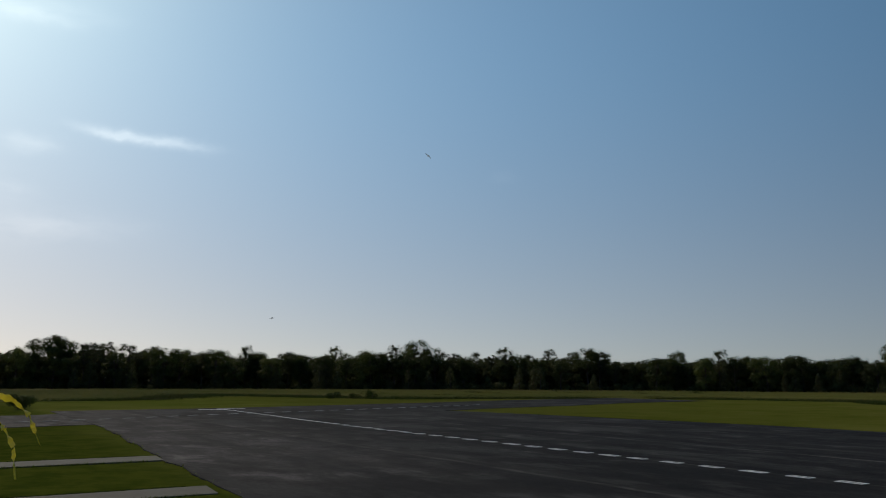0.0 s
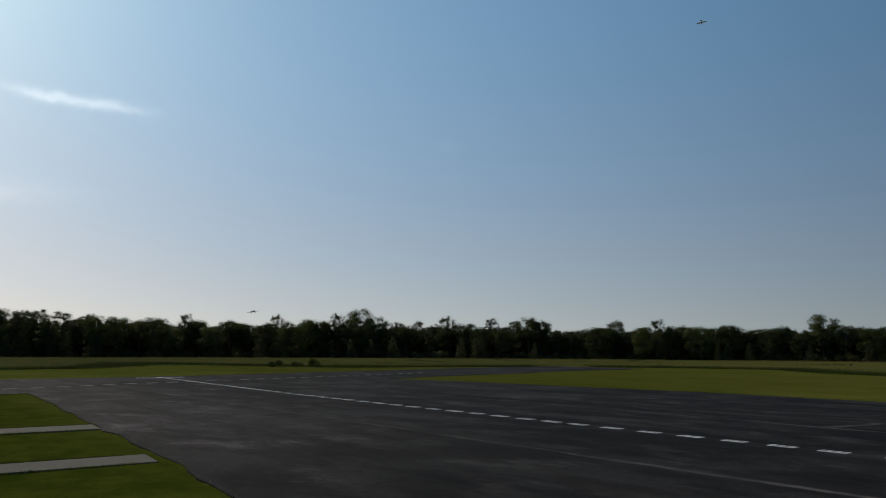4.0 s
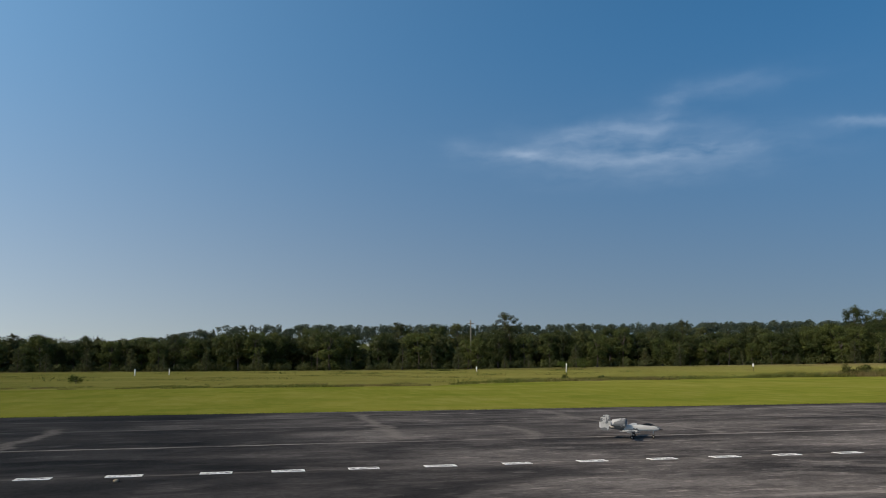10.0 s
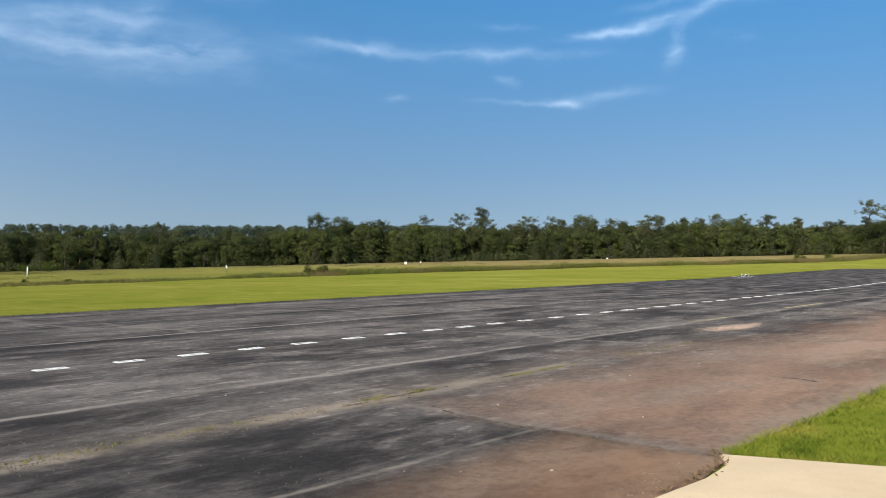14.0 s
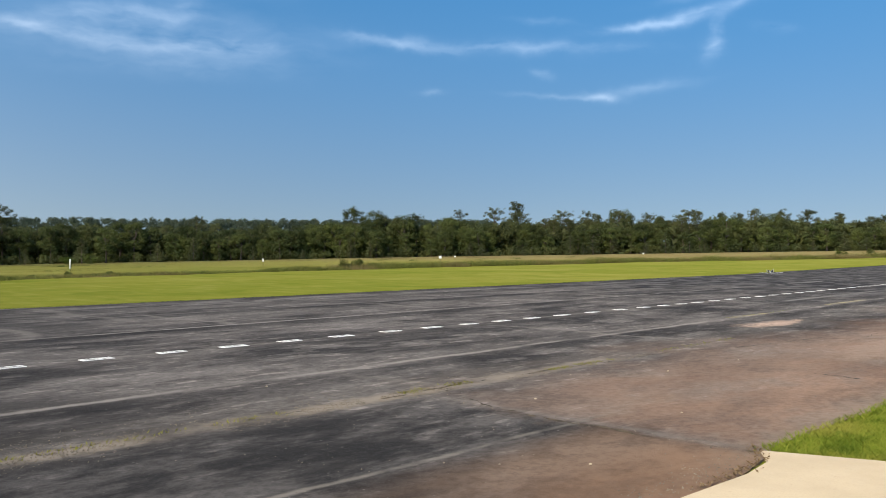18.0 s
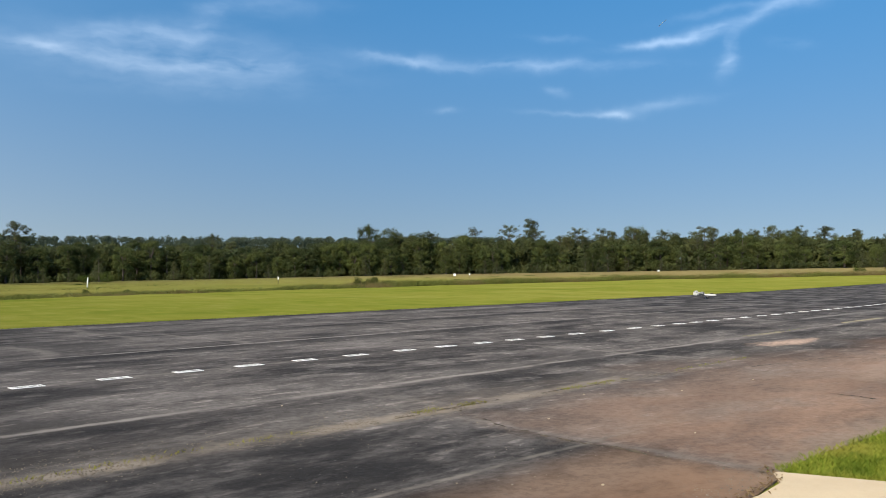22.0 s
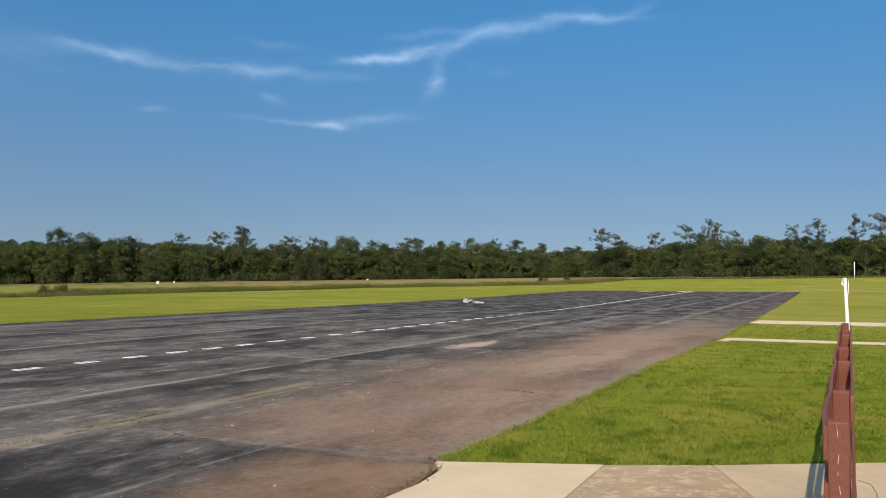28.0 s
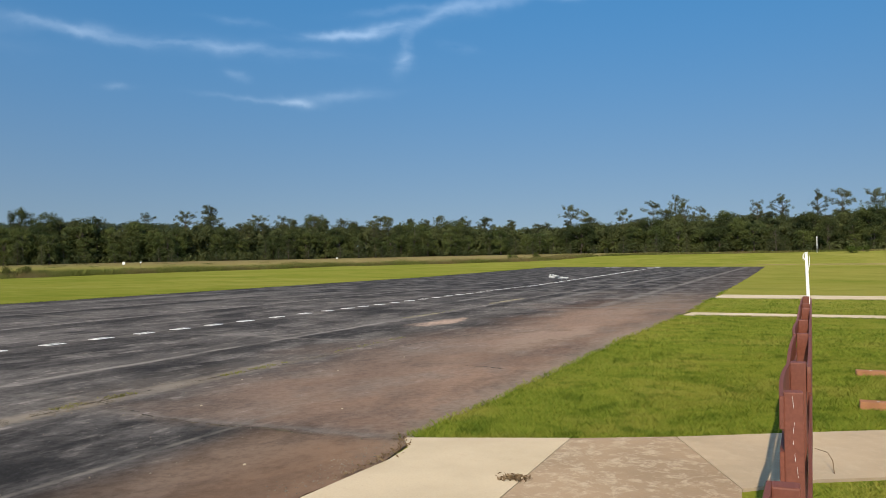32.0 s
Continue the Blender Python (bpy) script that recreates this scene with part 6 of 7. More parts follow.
def make_field_posts():
    """White marker posts standing in the rough grass, some with a broad board for a head."""
    for az, r, h, w, head in ((21.3, 107.7, 1.05, 0.075, 0.09), (33.33, 120, 1.0, 0.09, 0.42), (45.44, 116, 1.30, 0.15, 0.36), (46.47, 117, 1.31, 0.09, 0.20), (-5.3, 104.9, 0.6, 0.07, 0.09), (15.2, 119.9, 0.55, 0.08, 0.09), (-7.4, 100.8, 0.6, 0.07, 0.09), (59.3, 140, 1.47, 0.14, 0.22)):
        p = new("marker_post")
        plain = head < 0.1
        tagged(p, "small white marker post in the tall grass" if plain else "white board on a weathered stake in the grass", "post", "marker posts")
        bm = bmesh.new()
        k = w if plain else 0.022
        tube(bm, [(0, 0, -0.2), (0, 0, h * 0.5), (0, 0, h)], [k, k, k * 0.96], 10)
        part("stake", shade(bm), M_WHITE if plain else M_BARK, p)
        bm = bmesh.new()
        box(bm, -w * 1.2, w * 1.2, -w * 1.2 if plain else -0.06, w * 1.2 if plain else 0.06, h if plain else h - head, h + 0.09 if plain else h, 0.02)
        part("cap" if plain else "board", bm, M_WHITE, p)
        x, y = r * math.sin(radians(az)), r * math.cos(radians(az))
        p.matrix_basis = pose(x, y, ground_z(x, y), rnd.uniform(-2, 2), rnd.uniform(-2, 2), -az)
    p = new("marker_pole")
    tagged(p, "thin tall white pole beyond the runway's end", "pole")
    bm = bmesh.new()
    tube(bm, [(0, 0, -0.3), (0, 0, 1.4), (0.02, 0, 2.95)], [0.075, 0.075, 0.065], 10)
    part("shaft", shade(bm), M_WHITE, p)
    bm = bmesh.new()
    bmesh.ops.create_uvsphere(bm, u_segments=8, v_segments=6, radius=0.085, matrix=pose(0.02, 0, 2.97))
    part("cap", shade(bm), M_WHITE, p)
    p.matrix_basis = pose(165, -3.1, ground_z(165, -3.1))


def make_timbers():
    """Two timber sleepers lying on the grass behind the barrier."""
    for x, y, a, h in ((10.12, -0.61, -1, 0.085), (12.86, -0.73, 1, 0.064)):
        timber = new("timber_sleeper")
        tagged(timber, "weathered orange-brown timber sleeper lying on the grass", "timber", "timbers behind the barrier")
        bm = bmesh.new()
        box(bm, -0.09, 0.09, -2.2, 0, -0.03, h, 0.009)
        part("beam", bm, M_BENCH, timber)
        for k in (-0.18, -1.95):
            bm = bmesh.new()
            bmesh.ops.create_uvsphere(bm, u_segments=8, v_segments=5, radius=0.016, matrix=pose(0, k, h) @ Matrix.Diagonal((1, 1, 0.35, 1)))
            part("bolt", shade(bm), M_STEEL, timber)
        timber.matrix_basis = pose(x, y, 0, 0, 0, a)


def make_debris():
    ob = new("leaf_litter")
    tagged(ob, "small heap of dry brown leaves on the concrete", "leaves")
    rnd.seed(33)
    bm = bmesh.new()
    for _ in range(150):
        a, r = rnd.uniform(0, math.tau), abs(rnd.gauss(0, 0.055))
        p = Vector((math.cos(a) * r * 1.0, math.sin(a) * r * 1.35, rnd.uniform(0.0, 0.022) * max(0.2, 1 - r * 6)))
        m = Matrix.Translation(p) @ pose(0, 0, 0, rnd.uniform(-50, 50), rnd.uniform(-50, 50), rnd.uniform(0, 360))
        l, w = rnd.uniform(0.012, 0.028), rnd.uniform(0.006, 0.012)
        vs = [bm.verts.new(m @ Vector(q)) for q in ((-l, 0, 0), (0, -w, 0.003), (l, 0, 0), (0, w, 0.003))]
        bm.faces.new(vs)
    part("leaves", bm, M_DRY, ob)
    ob.matrix_basis = pose(5.96, 1.93, 0.036)
    litter = new("leaf_litter")
    tagged(litter, "ragged brown leaves and soil along the slab's edge", "leaves")
    bm = bmesh.new()
    for _ in range(170):
        t = rnd.random() ** 0.7
        x = 5.4 + 1.62 * t
        y = lerp(x, [(5.0, 3.2), (6.15, 3.13), (6.62, 3.17), (6.97, 3.38), (7.1, 3.42)]) + rnd.gauss(0.0, 0.014 + 0.03 * t)
        m = pose(x, y, 0.033 + rnd.uniform(0, 0.014), rnd.uniform(-50, 50), rnd.uniform(-50, 50), rnd.uniform(0, 360))
        l, w = rnd.uniform(0.010, 0.030), rnd.uniform(0.004, 0.010)
        vs = [bm.verts.new(m @ Vector(q)) for q in ((-l, 0, 0), (0, -w, 0.003), (l, 0, 0), (0, w, 0.003))]
        bm.faces.new(vs)
    part("leaves", bm, M_DRY, litter)
    # a long dead grass stem over the path
    stem = new("dead_stem")
    tagged(stem, "thin dead grass stem lying across the path's edge", "twig")
    bm = bmesh.new()
    tube(bm, [(0, 0, 0), (0.1, -0.03, 0.07), (0.25, -0.05, 0.1), (0.42, -0.02, 0.09)], [0.004, 0.0035, 0.003, 0.002], 5)
    part("stalk", shade(bm), M_DRY, stem)
    stem.matrix_basis = pose(7.0, -0.25, 0.028, 0, 0, 20)
    # small pale stones on the runway
    first = None
    for x, y, k in ((-1.75, 12.9, 2.0), (7.6, 6.2, 0.7), (9.4, 7.0, 0.6), (10.6, 6.2, 0.8), (5.6, 4.1, 0.7), (8.0, 4.6, 0.6), (6.0, 9.2, 0.7), (12.4, 6.0, 0.7)):
        if first is None:
            bm = bmesh.new()
            bmesh.ops.create_icosphere(bm, subdivisions=2, radius=0.02)
            for v in bm.verts:
                v.co = v.co * (1 + 0.35 * noise.noise(v.co * 44)) * 1.0
                v.co.z = v.co.z * 0.6 + 0.01
            me = bpy.data.meshes.new("stone")
            shade(bm).to_mesh(me)
            bm.free()
            me.materials.append(M_CONC_PALE)
            ob = first = new("stone", me)
        else:
            ob = copy_thing(first, Matrix())
        ob.matrix_basis = pose(x, y, 0.018, 0, 0, rnd.uniform(0, 360))
        ob.scale = (k, k, k)
        tagged(ob, "small pale loose stone on the asphalt", "stone", "stones on the runway")


def make_far_buildings():
    for az, w, el in ((7.05, 2.6, 0.84), (7.85, 2.8, 1.0)):
        house = new("shed")
        tagged(house, "small tan shed with a white metal roof among the trees", "shed", "sheds in the woods")
        bm = bmesh.new()
        box(bm, -w / 2, w / 2, -1.2, 1.2, -2.6, 0, 0)
        part("wall", bm, M_WALL, house)
        bm = bmesh.new()
        rings = [[(x, -1.4, -0.15), (x, 0, 0.9), (x, 1.4, -0.15), (x, 1.4, -0.3), (x, 0, 0.75), (x, -1.4, -0.3)] for x in (-w / 2 - 0.2, w / 2 + 0.2)]
        loft(bm, rings)
        bmesh.ops.recalc_face_normals(bm, faces=bm.faces)
        part("roof", bm, M_ROOF, house)
        r, a = 405.0, radians(az)
        house.matrix_basis = pose(r * math.sin(a), r * math.cos(a), 1.7 + r * math.tan(radians(el)) - 0.6, 0, 0, -az)
    pole = new("utility_pole")
    tagged(pole, "tall grey wooden utility pole among the trees", "pole")
    bm = bmesh.new()
    r, a = 238.0, radians(14.8)
    x, y = r * math.sin(a), r * math.cos(a)
    z = ground_z(x, y)
    h = 1.7 + r * math.tan(radians(2.68)) - z
    tube(bm, [(0, 0, -0.5), (0, 0, h * 0.5), (0, 0, h)], [0.26, 0.22, 0.17], 8)
    part("shaft", shade(bm), M_POLE, pole)
    bm = bmesh.new()
    box(bm, -1.0, 1.0, -0.08, 0.08, h - 1.1, h - 0.9, 0.02)
    part("crossarm", bm, M_POLE, pole)
    pole.matrix_basis = pose(x, y, z, 0, 0, -14.8)


# ---------------------------------------------------------------- model aircraft
def wing_mesh(root, tip, span, thick, sweep=0.0, dihedral=0.0, break_at=None, flip=1):
    """A tapered wing panel with an aerofoil section, from y = 0 outwards."""
    bm = bmesh.new()
    stations = [(0.0, root), (break_at or 0.5, root if break_at else (root + tip) / 2), (0.96, tip * 1.03), (1.0, tip * 0.82)]
    rings = []
    for t, c in stations:
        ring = []
        z0 = dihedral * max(0.0, (t - (break_at or 0.0))) * span
        x0 = -sweep * t * span + (root - c) * 0.35
        for u, h in ((0, 0), (0.04, 0.45), (0.15, 0.85), (0.35, 1.0), (0.65, 0.6), (1, 0.03), (1, -0.03), (0.65, -0.2), (0.35, -0.4), (0.15, -0.42), (0.04, -0.3)):
            th = thick * c / root * (0.55 if t == 1.0 else 1)
            ring.append((x0 + c * (0.35 - u), flip * t * span, z0 + h * th))
        rings.append(ring)
    loft(bm, rings)
    return shade(bm)


def ellipse_ring(x, w, h, z, n=16, power=2.0, flat=0.0):
    ring = []
    for k in range(n):
        a = k * math.tau / n
        c, s = math.cos(a), math.sin(a)
        zz = abs(s) ** (2 / power) * (1 if s > 0 else -1) * h
        if s < 0:
            zz *= 1 - flat
        ring.append((x, abs(c) ** (2 / power) * (1 if c > 0 else -1) * w, z + zz))
    return ring


def wheel(thing, name, x, y, z_top, r, width):
    part("gear_leg", shade(tube(bmesh.new(), [(x, y, z_top), (x + 0.005, y, r)], [0.012, 0.010], 8)), M_STEEL, thing)
    bm = bmesh.new()
    rings = []
    for yy, rr in ((-1, 0.80), (-0.75, 0.96), (-0.3, 1.0), (0.3, 1.0), (0.75, 0.96), (1, 0.80)):
        rings.append([(r * rr * math.cos(k * math.tau / 16), yy * width / 2, r * rr * math.sin(k * math.tau / 16)) for k in range(16)])
    w = part(name, shade(loft(bm, rings)), M_RUBBER, thing)
    w.matrix_basis = pose(x + 0.005, y, r)
    bm = bmesh.new()
    loft(bm, [[(r * 0.5 * math.cos(k * math.tau / 10), yy, r * 0.5 * math.sin(k * math.tau / 10)) for k in range(10)] for yy in (-width * 0.55, width * 0.55)])
    part("rim", shade(bm), M_STEEL, w)
    return w


def make_jet():
    """A twin-engined model attack jet: straight wings, engines high on the rear body, twin fins."""
    jet = new("model_jet")
    tagged(jet, "grey camouflaged twin-engine model jet with straight wings and twin fins", "model aircraft")
    bz = 0.27                                                       # height of the body's axis
    bm = bmesh.new()
    rings = [ellipse_ring(x, w, h, bz + z, 16, 2.3) for x, w, h, z in (
        (0.795, 0.012, 0.014, -0.012), (0.775, 0.034, 0.036, -0.010), (0.72, 0.052, 0.056, -0.005), (0.62, 0.064, 0.072, 0.0), (0.48, 0.070, 0.082, 0.004), (0.30, 0.072, 0.084, 0.004),
        (0.05, 0.072, 0.080, 0.003), (-0.20, 0.066, 0.072, 0.006), (-0.42, 0.054, 0.058, 0.014), (-0.60, 0.036, 0.040, 0.022), (-0.70, 0.016, 0.022, 0.026))]
    part("fuselage", shade(loft(bm, rings)), M_JET, jet)
    bm = bmesh.new()
    rings = [ellipse_ring(x, w, h, bz + 0.055, 14, 2.0, 0.7) for x, w, h in ((0.66, 0.012, 0.01), (0.60, 0.036, 0.045), (0.53, 0.046, 0.068), (0.44, 0.046, 0.072), (0.36, 0.038, 0.055), (0.29, 0.014, 0.03))]
    part("canopy", shade(loft(bm, rings)), M_GLASS, jet, "dark tinted canopy")
    bm = bmesh.new()
    tube(bm, [(0.77, -0.008, bz - 0.035), (0.86, -0.008, bz - 0.035)], [0.013, 0.010], 8)
    part("nose_gun", shade(bm), M_DARK, jet, "dark nose gun barrel")
    for f in (1, -1):
        w = part("wing", wing_mesh(0.30, 0.19, 0.90, 0.030, 0.0, 0.11, 0.34, f), M_JET, jet)
        w.matrix_basis = pose(0.02, f * 0.06, bz - 0.055)
        a = part("aileron", shade(loft(bmesh.new(), [[(0.0, f * y, 0.006), (0.0, f * y, -0.006), (-0.055, f * y, -0.002), (-0.055, f * y, 0.002)] for y in (0, 0.24)])), M_JETLIGHT, w)
        a.matrix_basis = pose(-0.155, f * 0.56, 0.030, f * 6.3)
        # wheel fairings under the wings
        bm = bmesh.new()
        loft(bm, [ellipse_ring(x, r, r, 0, 12) for x, r in ((0.21, 0.008), (0.18, 0.026), (0.10, 0.034), (-0.02, 0.034), (-0.10, 0.02), (-0.13, 0.006))])
        p = part("wheel_pod", shade(bm), M_JET, jet)
        p.matrix_basis = pose(0.08, f * 0.285, bz - 0.065)
        # engines
        bm = bmesh.new()
        loft(bm, [ellipse_ring(x, r, r, 0, 18) for x, r in ((0.205, 0.074), (0.215, 0.082), (0.20, 0.090), (0.14, 0.098), (0.04, 0.098), (-0.08, 0.086), (-0.17, 0.068), (-0.175, 0.058))], cap=False)
        n = part("nacelle", shade(bm), M_JET, jet)
        n.matrix_basis = pose(-0.30, f * 0.155, bz + 0.125, 0, -2, 0)
        bm = bmesh.new()
        loft(bm, [ellipse_ring(x, r, r, 0, 16) for x, r in ((0.206, 0.073), (0.10, 0.066), (0.08, 0.02))])
        part("intake", shade(bm), M_DARK, n, "dark fan intake")
        bm = bmesh.new()
        loft(bm, [ellipse_ring(x, r, r, 0, 16) for x, r in ((-0.11, 0.03), (-0.12, 0.050), (-0.173, 0.057), (-0.174, 0.050), (-0.13, 0.04))])
        part("exhaust", shade(bm), M_DARK, n, "dark exhaust duct")
        bm = bmesh.new()
        loft(bm, [[(x, f * y, bz + z) for x, y, z in ((x0, 0.03, 0.04), (x0, 0.03, 0.06), (x0, 0.10, 0.115), (x0, 0.10, 0.085))] for x0 in (-0.16, -0.38)])
        part("pylon", shade(bm, False), M_JET, jet)
        t = part("tailplane", wing_mesh(0.19, 0.17, 0.30, 0.014, 0.0, 0.0, None, f), M_JET, jet)
        t.matrix_basis = pose(-0.615, 0, bz + 0.03)
        bm = bmesh.new()
        loft(bm, [[(x + dx, yy, z) for dx, yy in ((c * 0.5, 0), (c * 0.2, 0.009), (-c * 0.5, 0.002), (-c * 0.5, -0.002), (c * 0.2, -0.009))] for x, c, z in ((0.01, 0.19, -0.075), (0.0, 0.22, -0.02), (-0.005, 0.21, 0.12), (-0.015, 0.175, 0.245), (-0.02, 0.135, 0.27))])
        v = part("fin", shade(bm, False), M_JET, jet)
        v.matrix_basis = pose(-0.625, f * 0.305, bz + 0.03)
        bm = bmesh.new()
        loft(bm, [[(-0.10, -0.004, z), (-0.10, 0.004, z), (-0.14, 0.002, z), (-0.14, -0.002, z)] for z in (0.0, 0.15)])
        part("rudder", shade(bm, False), M_JETLIGHT, v)
        wheel(jet, "main_wheel", 0.07, f * 0.285, bz - 0.07, 0.052, 0.035)
    wheel(jet, "nose_wheel", 0.60, 0.015, bz - 0.06, 0.045, 0.028)
    for f in (1, -1):
        for y in (0.42, 0.58):
            bm = bmesh.new()
            loft(bm, [[(x, -0.005, 0), (x, 0.005, 0), (x, 0.005, 0.035), (x, -0.005, 0.035)] for x in (0.06, -0.06)])
            s = part("store_pylon", shade(bm, False), M_JETLIGHT, jet)
            s.matrix_basis = pose(0.03, f * y, bz - 0.085 + (0.012 if y > 0.5 else 0))
    jet.scale = (0.81, 0.81, 0.81)
    return jet


def make_trainer():
    """A white model aeroplane that circles the field."""
    plane = new("model_aeroplane")
    tagged(plane, "white model aeroplane with orange wing tips flying overhead", "model aircraft")
    bm = bmesh.new()
    loft(bm, [ellipse_ring(x, w, h, z, 14, 2.4) for x, w, h, z in ((0.66, 0.02, 0.02, 0), (0.62, 0.055, 0.06, 0), (0.45, 0.075, 0.085, 0), (0.15, 0.08, 0.10, 0.01), (-0.2, 0.06, 0.075, 0.015), (-0.6, 0.03, 0.035, 0.03), (-0.78, 0.012, 0.02, 0.035))])
    part("fuselage", shade(bm), M_FOAM, plane)
    bm = bmesh.new()
    loft(bm, [ellipse_ring(x, w, h, 0.07, 12, 2.0, 0.7) for x, w, h in ((0.30, 0.01, 0.01), (0.22, 0.045, 0.06), (0.08, 0.045, 0.065), (-0.06, 0.015, 0.02))])
    part("canopy", shade(bm), M_GLASS, plane, "dark canopy")
    for f in (1, -1):
        w = part("wing", wing_mesh(0.38, 0.30, 0.66, 0.045, 0.02, 0.05, None, f), M_FOAM, plane)
        w.matrix_basis = pose(0.10, f * 0.05, -0.03)
        bm = bmesh.new()
        loft(bm, [[(0.10, f * y, 0.03), (0.02, f * y, 0.046), (-0.17, f * y, 0.014), (-0.17, f * y, -0.004), (0.02, f * y, -0.02)] for y in (0.67, 0.71)])
        t = part("wing_tip", shade(bm, False), M_ORANGE, w, "orange wing tip")
        t.matrix_basis = pose(-0.03, 0, 0.032)
        s = part("tailplane", wing_mesh(0.20, 0.15, 0.32, 0.014, 0.1, 0, None, f), M_FOAM, plane)
        s.matrix_basis = pose(-0.66, 0, 0.035)
    bm = bmesh.new()
    loft(bm, [[(x + dx, yy, z) for dx, yy in ((c * 0.5, 0), (0, 0.008), (-c * 0.5, 0.002), (-c * 0.5, -0.002), (0, -0.008))] for x, c, z in ((-0.66, 0.24, 0.03), (-0.69, 0.20, 0.15), (-0.73, 0.14, 0.26))])
    part("fin", shade(bm, False), M_ORANGE, plane, "orange fin")
    return plane


def make_tape():
    """Two strips of warning tape tied to a thin stake, in short stiff pieces that swing."""
    stake = new("tape_stake")
    tagged(stake, "thin stake with two fluttering strips of yellow and black warning tape", "stake")
    bm = bmesh.new()
    tube(bm, [(0, 0, -0.1), (0, 0, 0.9), (0, 0, 1.72)], [0.014, 0.013, 0.012], 8)
    part("pole", shade(bm), M_POLE, stake)
    strips = []
    for s in range(2):
        pieces = []
        for k, (l, w) in enumerate(((0.13, 0.050), (0.12, 0.036), (0.11, 0.028))):
            bm = bmesh.new()
            n, rings = 14, []
            for i in range(n + 1):
                t = i / n
                bend = 0.012 * math.sin(2.6 * t + k + s) + 0.004 * math.sin(17 * t + 3 * k + s)
                tw = 0.9 * math.sin(3.0 * t + 1.3 * k + s)
                hw = w / 2 * (1 - 0.3 * math.sin(5 * t + k) + 0.18 * math.sin(19 * t + 2 * k))
                c, q = math.cos(tw), math.sin(tw)
                rings.append([(bend + x * c - y * q, x * q + y * c, -l * t) for x, y in ((-hw, -0.0012), (hw, -0.0012), (hw, 0.0012), (-hw, 0.0012))])
            loft(bm, rings)
            p = part("tape_strip", shade(bm, False), M_TAPE, stake)
            pieces.append((p, l))
        for f in (1, -1):                                          # the torn end hangs in two tails
            bm = bmesh.new()
            loft(bm, [[(f * (0.003 + 0.012 * u) + x, 0.004 * math.sin(9 * u) + y, -0.075 * u) for x, y in ((-q, -0.001), (q, -0.001), (q, 0.001), (-q, 0.001))] for u, q in ((0, 0.006), (0.35, 0.009), (0.7, 0.006), (1, 0.002))])
            part("tape_tail", shade(bm, False), M_TAPE, pieces[-1][0]).matrix_basis = pose(0, 0, -pieces[-1][1] + 0.004)
        strips.append(pieces)
    stake.matrix_basis = pose(*TAPE_FOOT)
    return stake, strips


TAPE_FOOT = (-5.2, 0.335, 0.0)

make_trees()
make_woods()
make_bushes()
tall_grass()
weed_fringe()
field_edge()
make_far_buildings()
make_field_posts()
make_fence()
make_white_post()
make_timbers()
make_debris()
lawn_blades()
jet = make_jet()
aeroplane = make_trainer()
stake, strips = make_tape()


# ---------------------------------------------------------------- what moves
def glide(keys, t):
    """Catmull-Rom through rows of (time, values...)."""
    i = min(max(sum(k[0] <= t for k in keys) - 1, 0), len(keys) - 2)
    a, b = keys[i], keys[i + 1]
    p, n = keys[max(i - 1, 0)], keys[min(i + 2, len(keys) - 1)]
    u = (t - a[0]) / (b[0] - a[0])
    out = []
    for k in range(1, len(a)):
        m0 = (b[k] - p[k]) / max(b[0] - p[0], 1e-6) * (b[0] - a[0])
        m1 = (n[k] - a[k]) / max(n[0] - a[0], 1e-6) * (b[0] - a[0])
        out.append((2 * u ** 3 - 3 * u ** 2 + 1) * a[k] + (u ** 3 - 2 * u ** 2 + u) * m0 + (-2 * u ** 3 + 3 * u ** 2) * b[k] + (u ** 3 - u ** 2) * m1)
    return out


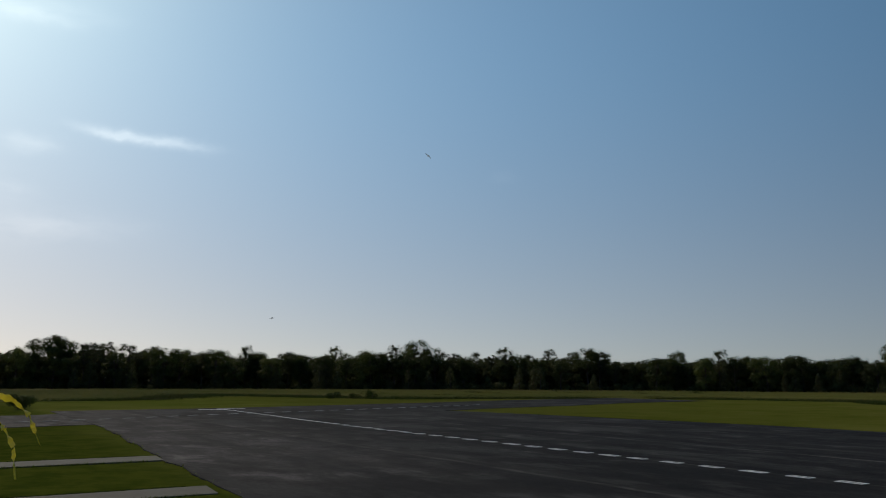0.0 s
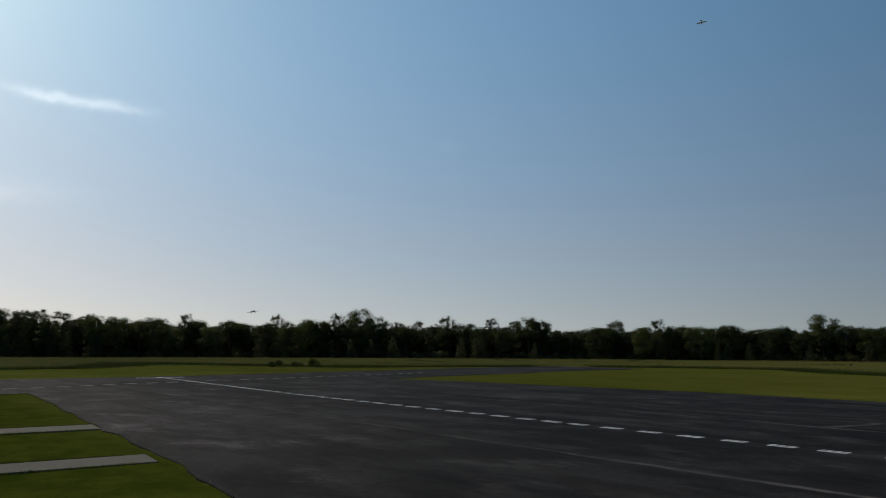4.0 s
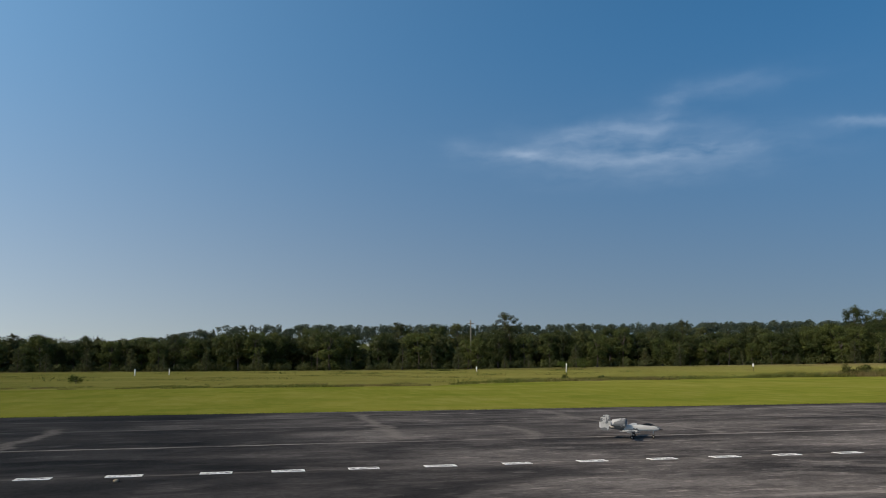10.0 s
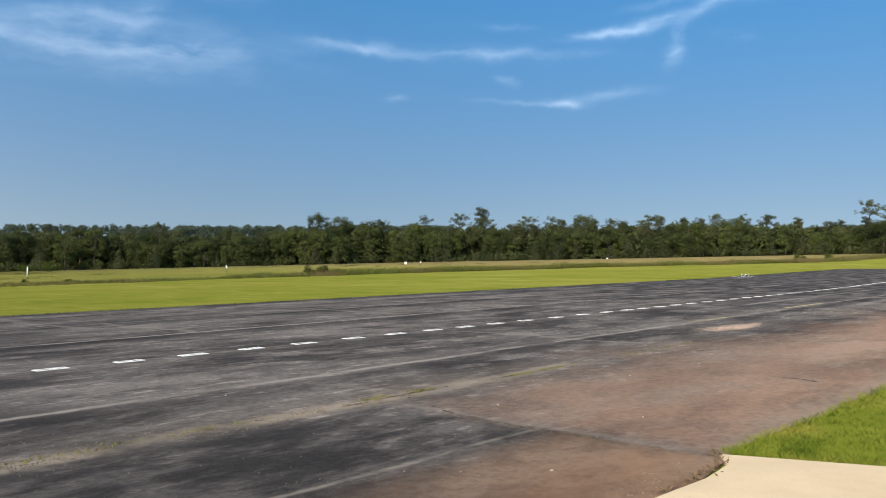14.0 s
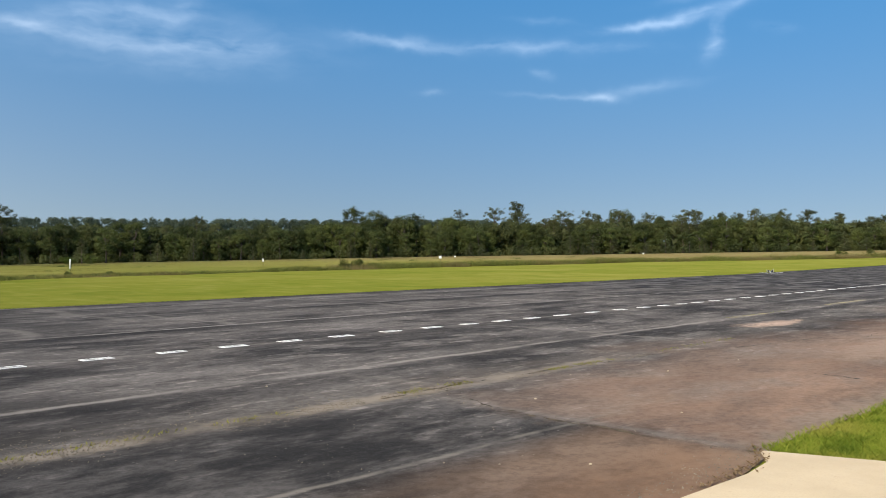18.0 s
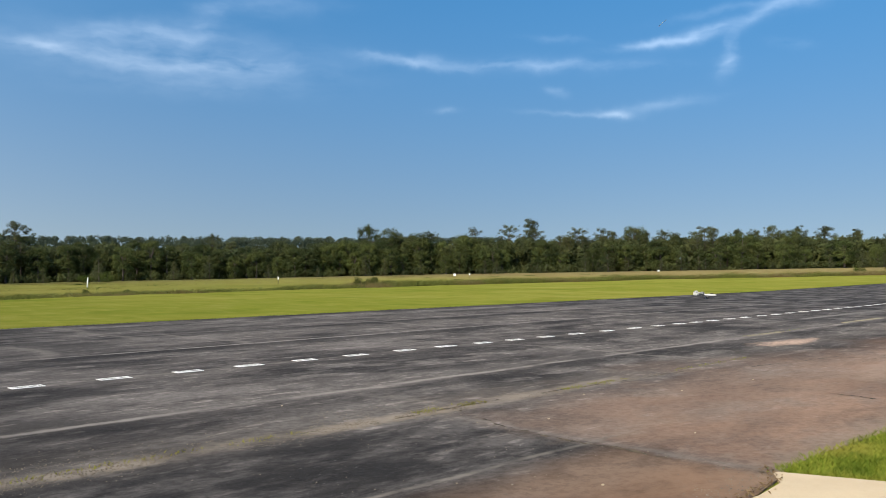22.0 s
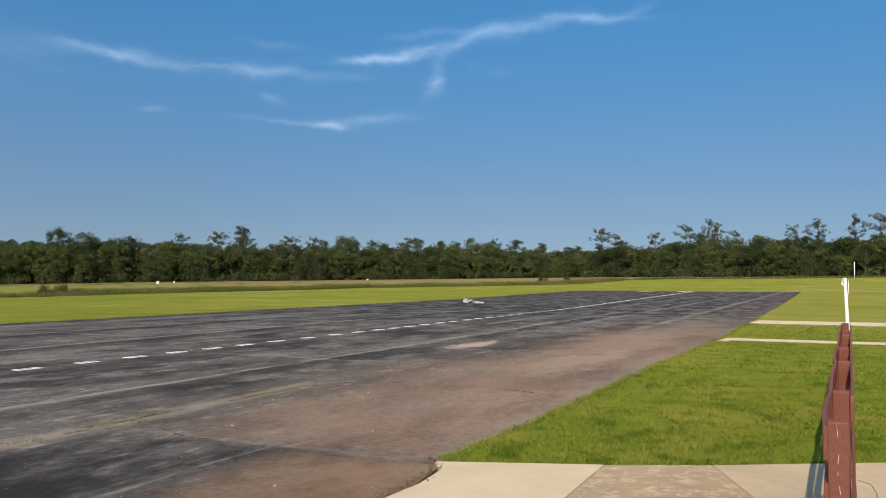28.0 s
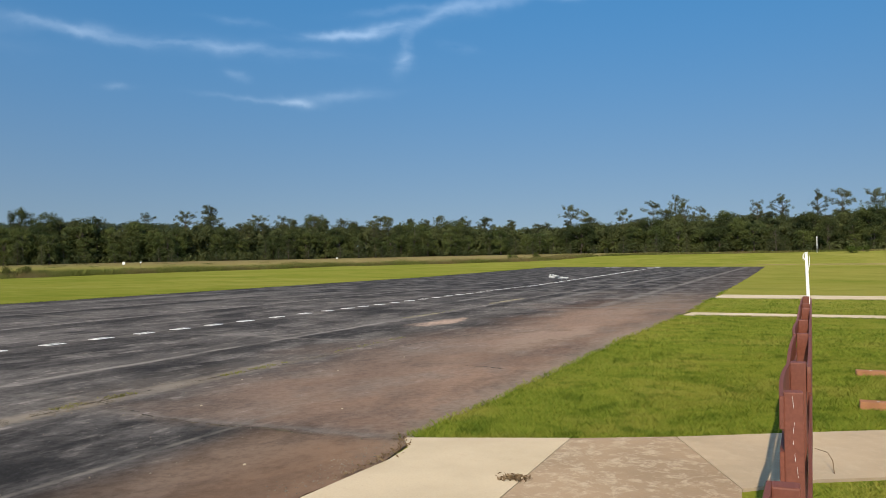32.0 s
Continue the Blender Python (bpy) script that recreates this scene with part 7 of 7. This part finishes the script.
def motions():
    # the jet: approach, landing run, turn at the far side, taxi back and away; seconds, place, bank, pitch, heading
    JET = [(0, -181.25, 68.06, 15.19, 12, -3, -22),
           (1, -160.00, 58.89, 13.47, 12, -3, -22),
           (2, -138.99, 50.73, 10.62, 12, -3, -18),
           (3, -118.22, 45.90, 8.54, 12, -3, -14),
           (3.5, -107.92, 43.93, 7.64, 12, -3, -13),
           (5.5, -69.00, 36.74, 1.12, 6, -4, -12),
           (6, -58.48, 34.01, 1.13, 6, -4, -10),
           (6.5, -48.96, 32.14, 0.73, 0, -5, -6),
           (7, -39.97, 30.34, 0.46, 0, -5, -5),
           (7.3, -33.61, 28.80, 0.61, 0, -5, -5),
           (7.6, -27.83, 27.29, 0.58, 0, -6, -5),
           (8, -20.95, 25.50, 0.32, 0, -7, -4),
           (8.4, -14.26, 24.60, 0.48, 0, -8, -5),
           (8.7, -9.73, 23.89, 0.76, 4, -8, -6),
           (9, -5.36, 23.02, 0.61, 10, -8, -8),
           (9.2, -2.41, 22.35, 0.48, 16, -8, -12),
           (9.4, 0.56, 20.75, 0.22, 20, -7, -18),
           (9.6, 3.16, 19.10, 0.15, 16, -5, -26),
           (9.8, 5.60, 18.05, 0.05, 8, -2, -32),
           (10, 8.04, 17.00, 0.02, 2, 0, -30),
           (10.2, 9.97, 15.12, 0.02, 0, 0, -25),
           (10.5, 14.29, 14.16, 0.02, 0, 0, -14),
           (11, 20.91, 13.67, 0.02, 0, 0, -5),
           (11.5, 27.53, 13.47, 0.02, 0, 0, 3),
           (12, 33.98, 14.42, 0.02, 0, 0, 10),
           (12.5, 41.16, 16.11, 0.02, 0, 0, 16),
           (13, 47.88, 18.47, 0.02, 0, 0, 21),
           (13.5, 54.16, 21.41, 0.02, 0, 0, 25),
           (14, 58.60, 23.80, 0.02, 0, 0, 32),
           (14.5, 61.20, 26.20, 0.02, 0, 0, 70),
           (15, 62.20, 27.30, 0.02, 0, 0, 125),
           (15.5, 62.59, 27.51, 0.02, 0, 0, 170),
           (16, 63.49, 27.88, 0.02, 0, 0, 190),
           (16.5, 63.12, 27.47, 0.02, 0, 0, 200),
           (17, 61.90, 26.52, 0.02, 0, 0, 203),
           (18, 57.88, 24.39, 0.02, 0, 0, 208),
           (19, 52.70, 22.53, 0.02, 0, 0, 228),
           (20, 48.94, 22.35, 0.02, 0, 0, 258),
           (21, 46.21, 23.01, 0.02, 0, 0, 280),
           (22, 44.22, 23.44, 0.02, 0, 0, 288),
           (23, 42.98, 23.27, 0.02, 0, 0, 292),
           (24, 42.94, 22.78, 0.02, 0, 0, 294),
           (25, 43.63, 22.22, 0.02, 0, 0, 296),
           (25.5, 43.98, 22.09, 0.02, 0, 0, 297),
           (27.5, 45.22, 20.25, 0.02, 0, 0, 306),
           (28, 45.89, 19.74, 0.02, 0, 0, 308),
           (29, 47.65, 18.45, 0.02, 0, 0, 309),
           (30, 49.40, 16.80, 0.02, 0, 0, 309),
           (31, 50.55, 15.60, 0.02, 0, 0, 308),
           (32, 51.44, 14.07, 0.02, 0, 0, 306)]
    walk(jet, [(t, pose(x, y, z, b, p, h)) for t, x, y, z, b, p, h in JET])
    # the white aeroplane: seconds, azimuth, elevation, distance, slant of its wings and lean of its back towards the field
    SKY = [(0, -58.8, 15.45, 165, -42, -14), (0.5, -57, 15.3, 162, -26, -22), (1, -54.85, 15.4, 158, -10, -28), (1.5, -52, 15.8, 155, 0, -30), (2, -49.2, 16.5, 152, 8, -32), (2.5, -46, 17.5, 150, 14, -34),
           (3, -42.9, 18.4, 148, 18, -36), (3.5, -39.4, 19.4, 146, 20, -36), (5.5, -24, 28, 140, -30, -8), (7, -8, 37, 135, -22, -8), (9, 18, 50, 130, -12, -8), (11, 60, 58, 130, -2, -8),
           (13, 105, 50, 135, 8, -8), (15, 122, 40, 140, 18, -8), (17, 108, 31, 145, 28, -8), (18.5, 85, 27, 145, 35, -8), (19.5, 66, 24, 140, 40, -9), (20.3, 56, 21, 140, 40, -9),
           (20.8, 54, 18.3, 140, 40, -9), (21.2, 54.7, 16.6, 140, 40, -9), (21.5, 56.9, 16.2, 138, 40, -9), (22, 59.75, 16.25, 136, 38, -4), (22.5, 61.7, 17.05, 134, 40, 16), (23, 62, 18.9, 132, 44, 46),
           (23.3, 61.6, 20.3, 130, 46, 55), (24, 59.5, 24, 128, 40, 40), (26, 46, 36, 125, 40, 40), (29, 0, 52, 125, 40, 40), (32, -60, 50, 130, 40, 40)]

    rows = []
    for k in range(129):
        t = k * 0.25
        az, el, d, slant, lean = glide(SKY, t)
        away = direction(az, el)
        side = away.cross(Vector((0, 0, 1))).normalized()
        above = side.cross(away)
        s, l = radians(slant), radians(lean)
        wing = side * math.cos(s) + above * math.sin(s)
        back = (above * math.cos(s) - side * math.sin(s)) * math.cos(l) - away * math.sin(l)
        nose = back.cross(wing)
        m = Matrix((-nose, -wing, back)).transposed().to_4x4()
        m.translation = Vector((0, 0, 1.7)) + away * d
        rows.append((t, m))
    walk(aeroplane, rows)
    # the tape: swing of each strip from the vertical
    SWING = [(0, 52), (0.2, 42), (0.4, 30), (0.6, 51), (0.8, 55), (1, 28), (1.3, 44), (1.5, 62), (1.8, 52), (2, 17), (2.2, 25), (2.5, 45), (2.8, 56), (3, 58), (3.2, 40), (3.5, 22)]
    for s, pieces in enumerate(strips):
        keyed = [[] for _ in pieces]
        for k in range(161):
            t = k * 0.2
            a = glide(SWING, t)[0] if t <= 3.5 else 32 + 20 * math.sin(5.1 * t) + 9 * math.sin(8.3 * t + 1)
            if s:
                a = a * 0.35 + 8 + 9 * math.sin(7.3 * t + 0.6)
            joint = Vector((0, 0.01, 1.63 - 0.10 * s))
            for i, (p, length) in enumerate(pieces):
                ang = a * (1.35, 1.0, 0.65)[i] + (0, 7, 15)[i] * math.sin(6.3 * t - 1.1 * i + s)
                m = Matrix.Translation(joint) @ pose(0, 0, 0, 0, 0, 12 * math.sin(3.1 * t + s)) @ pose(0, 0, 0, ang, 0, 0)
                keyed[i].append((t, m))
                joint = m @ Vector((0, 0, -length * 0.985))
        for (p, _), rows in zip(pieces, keyed):
            walk(p, rows)


motions()
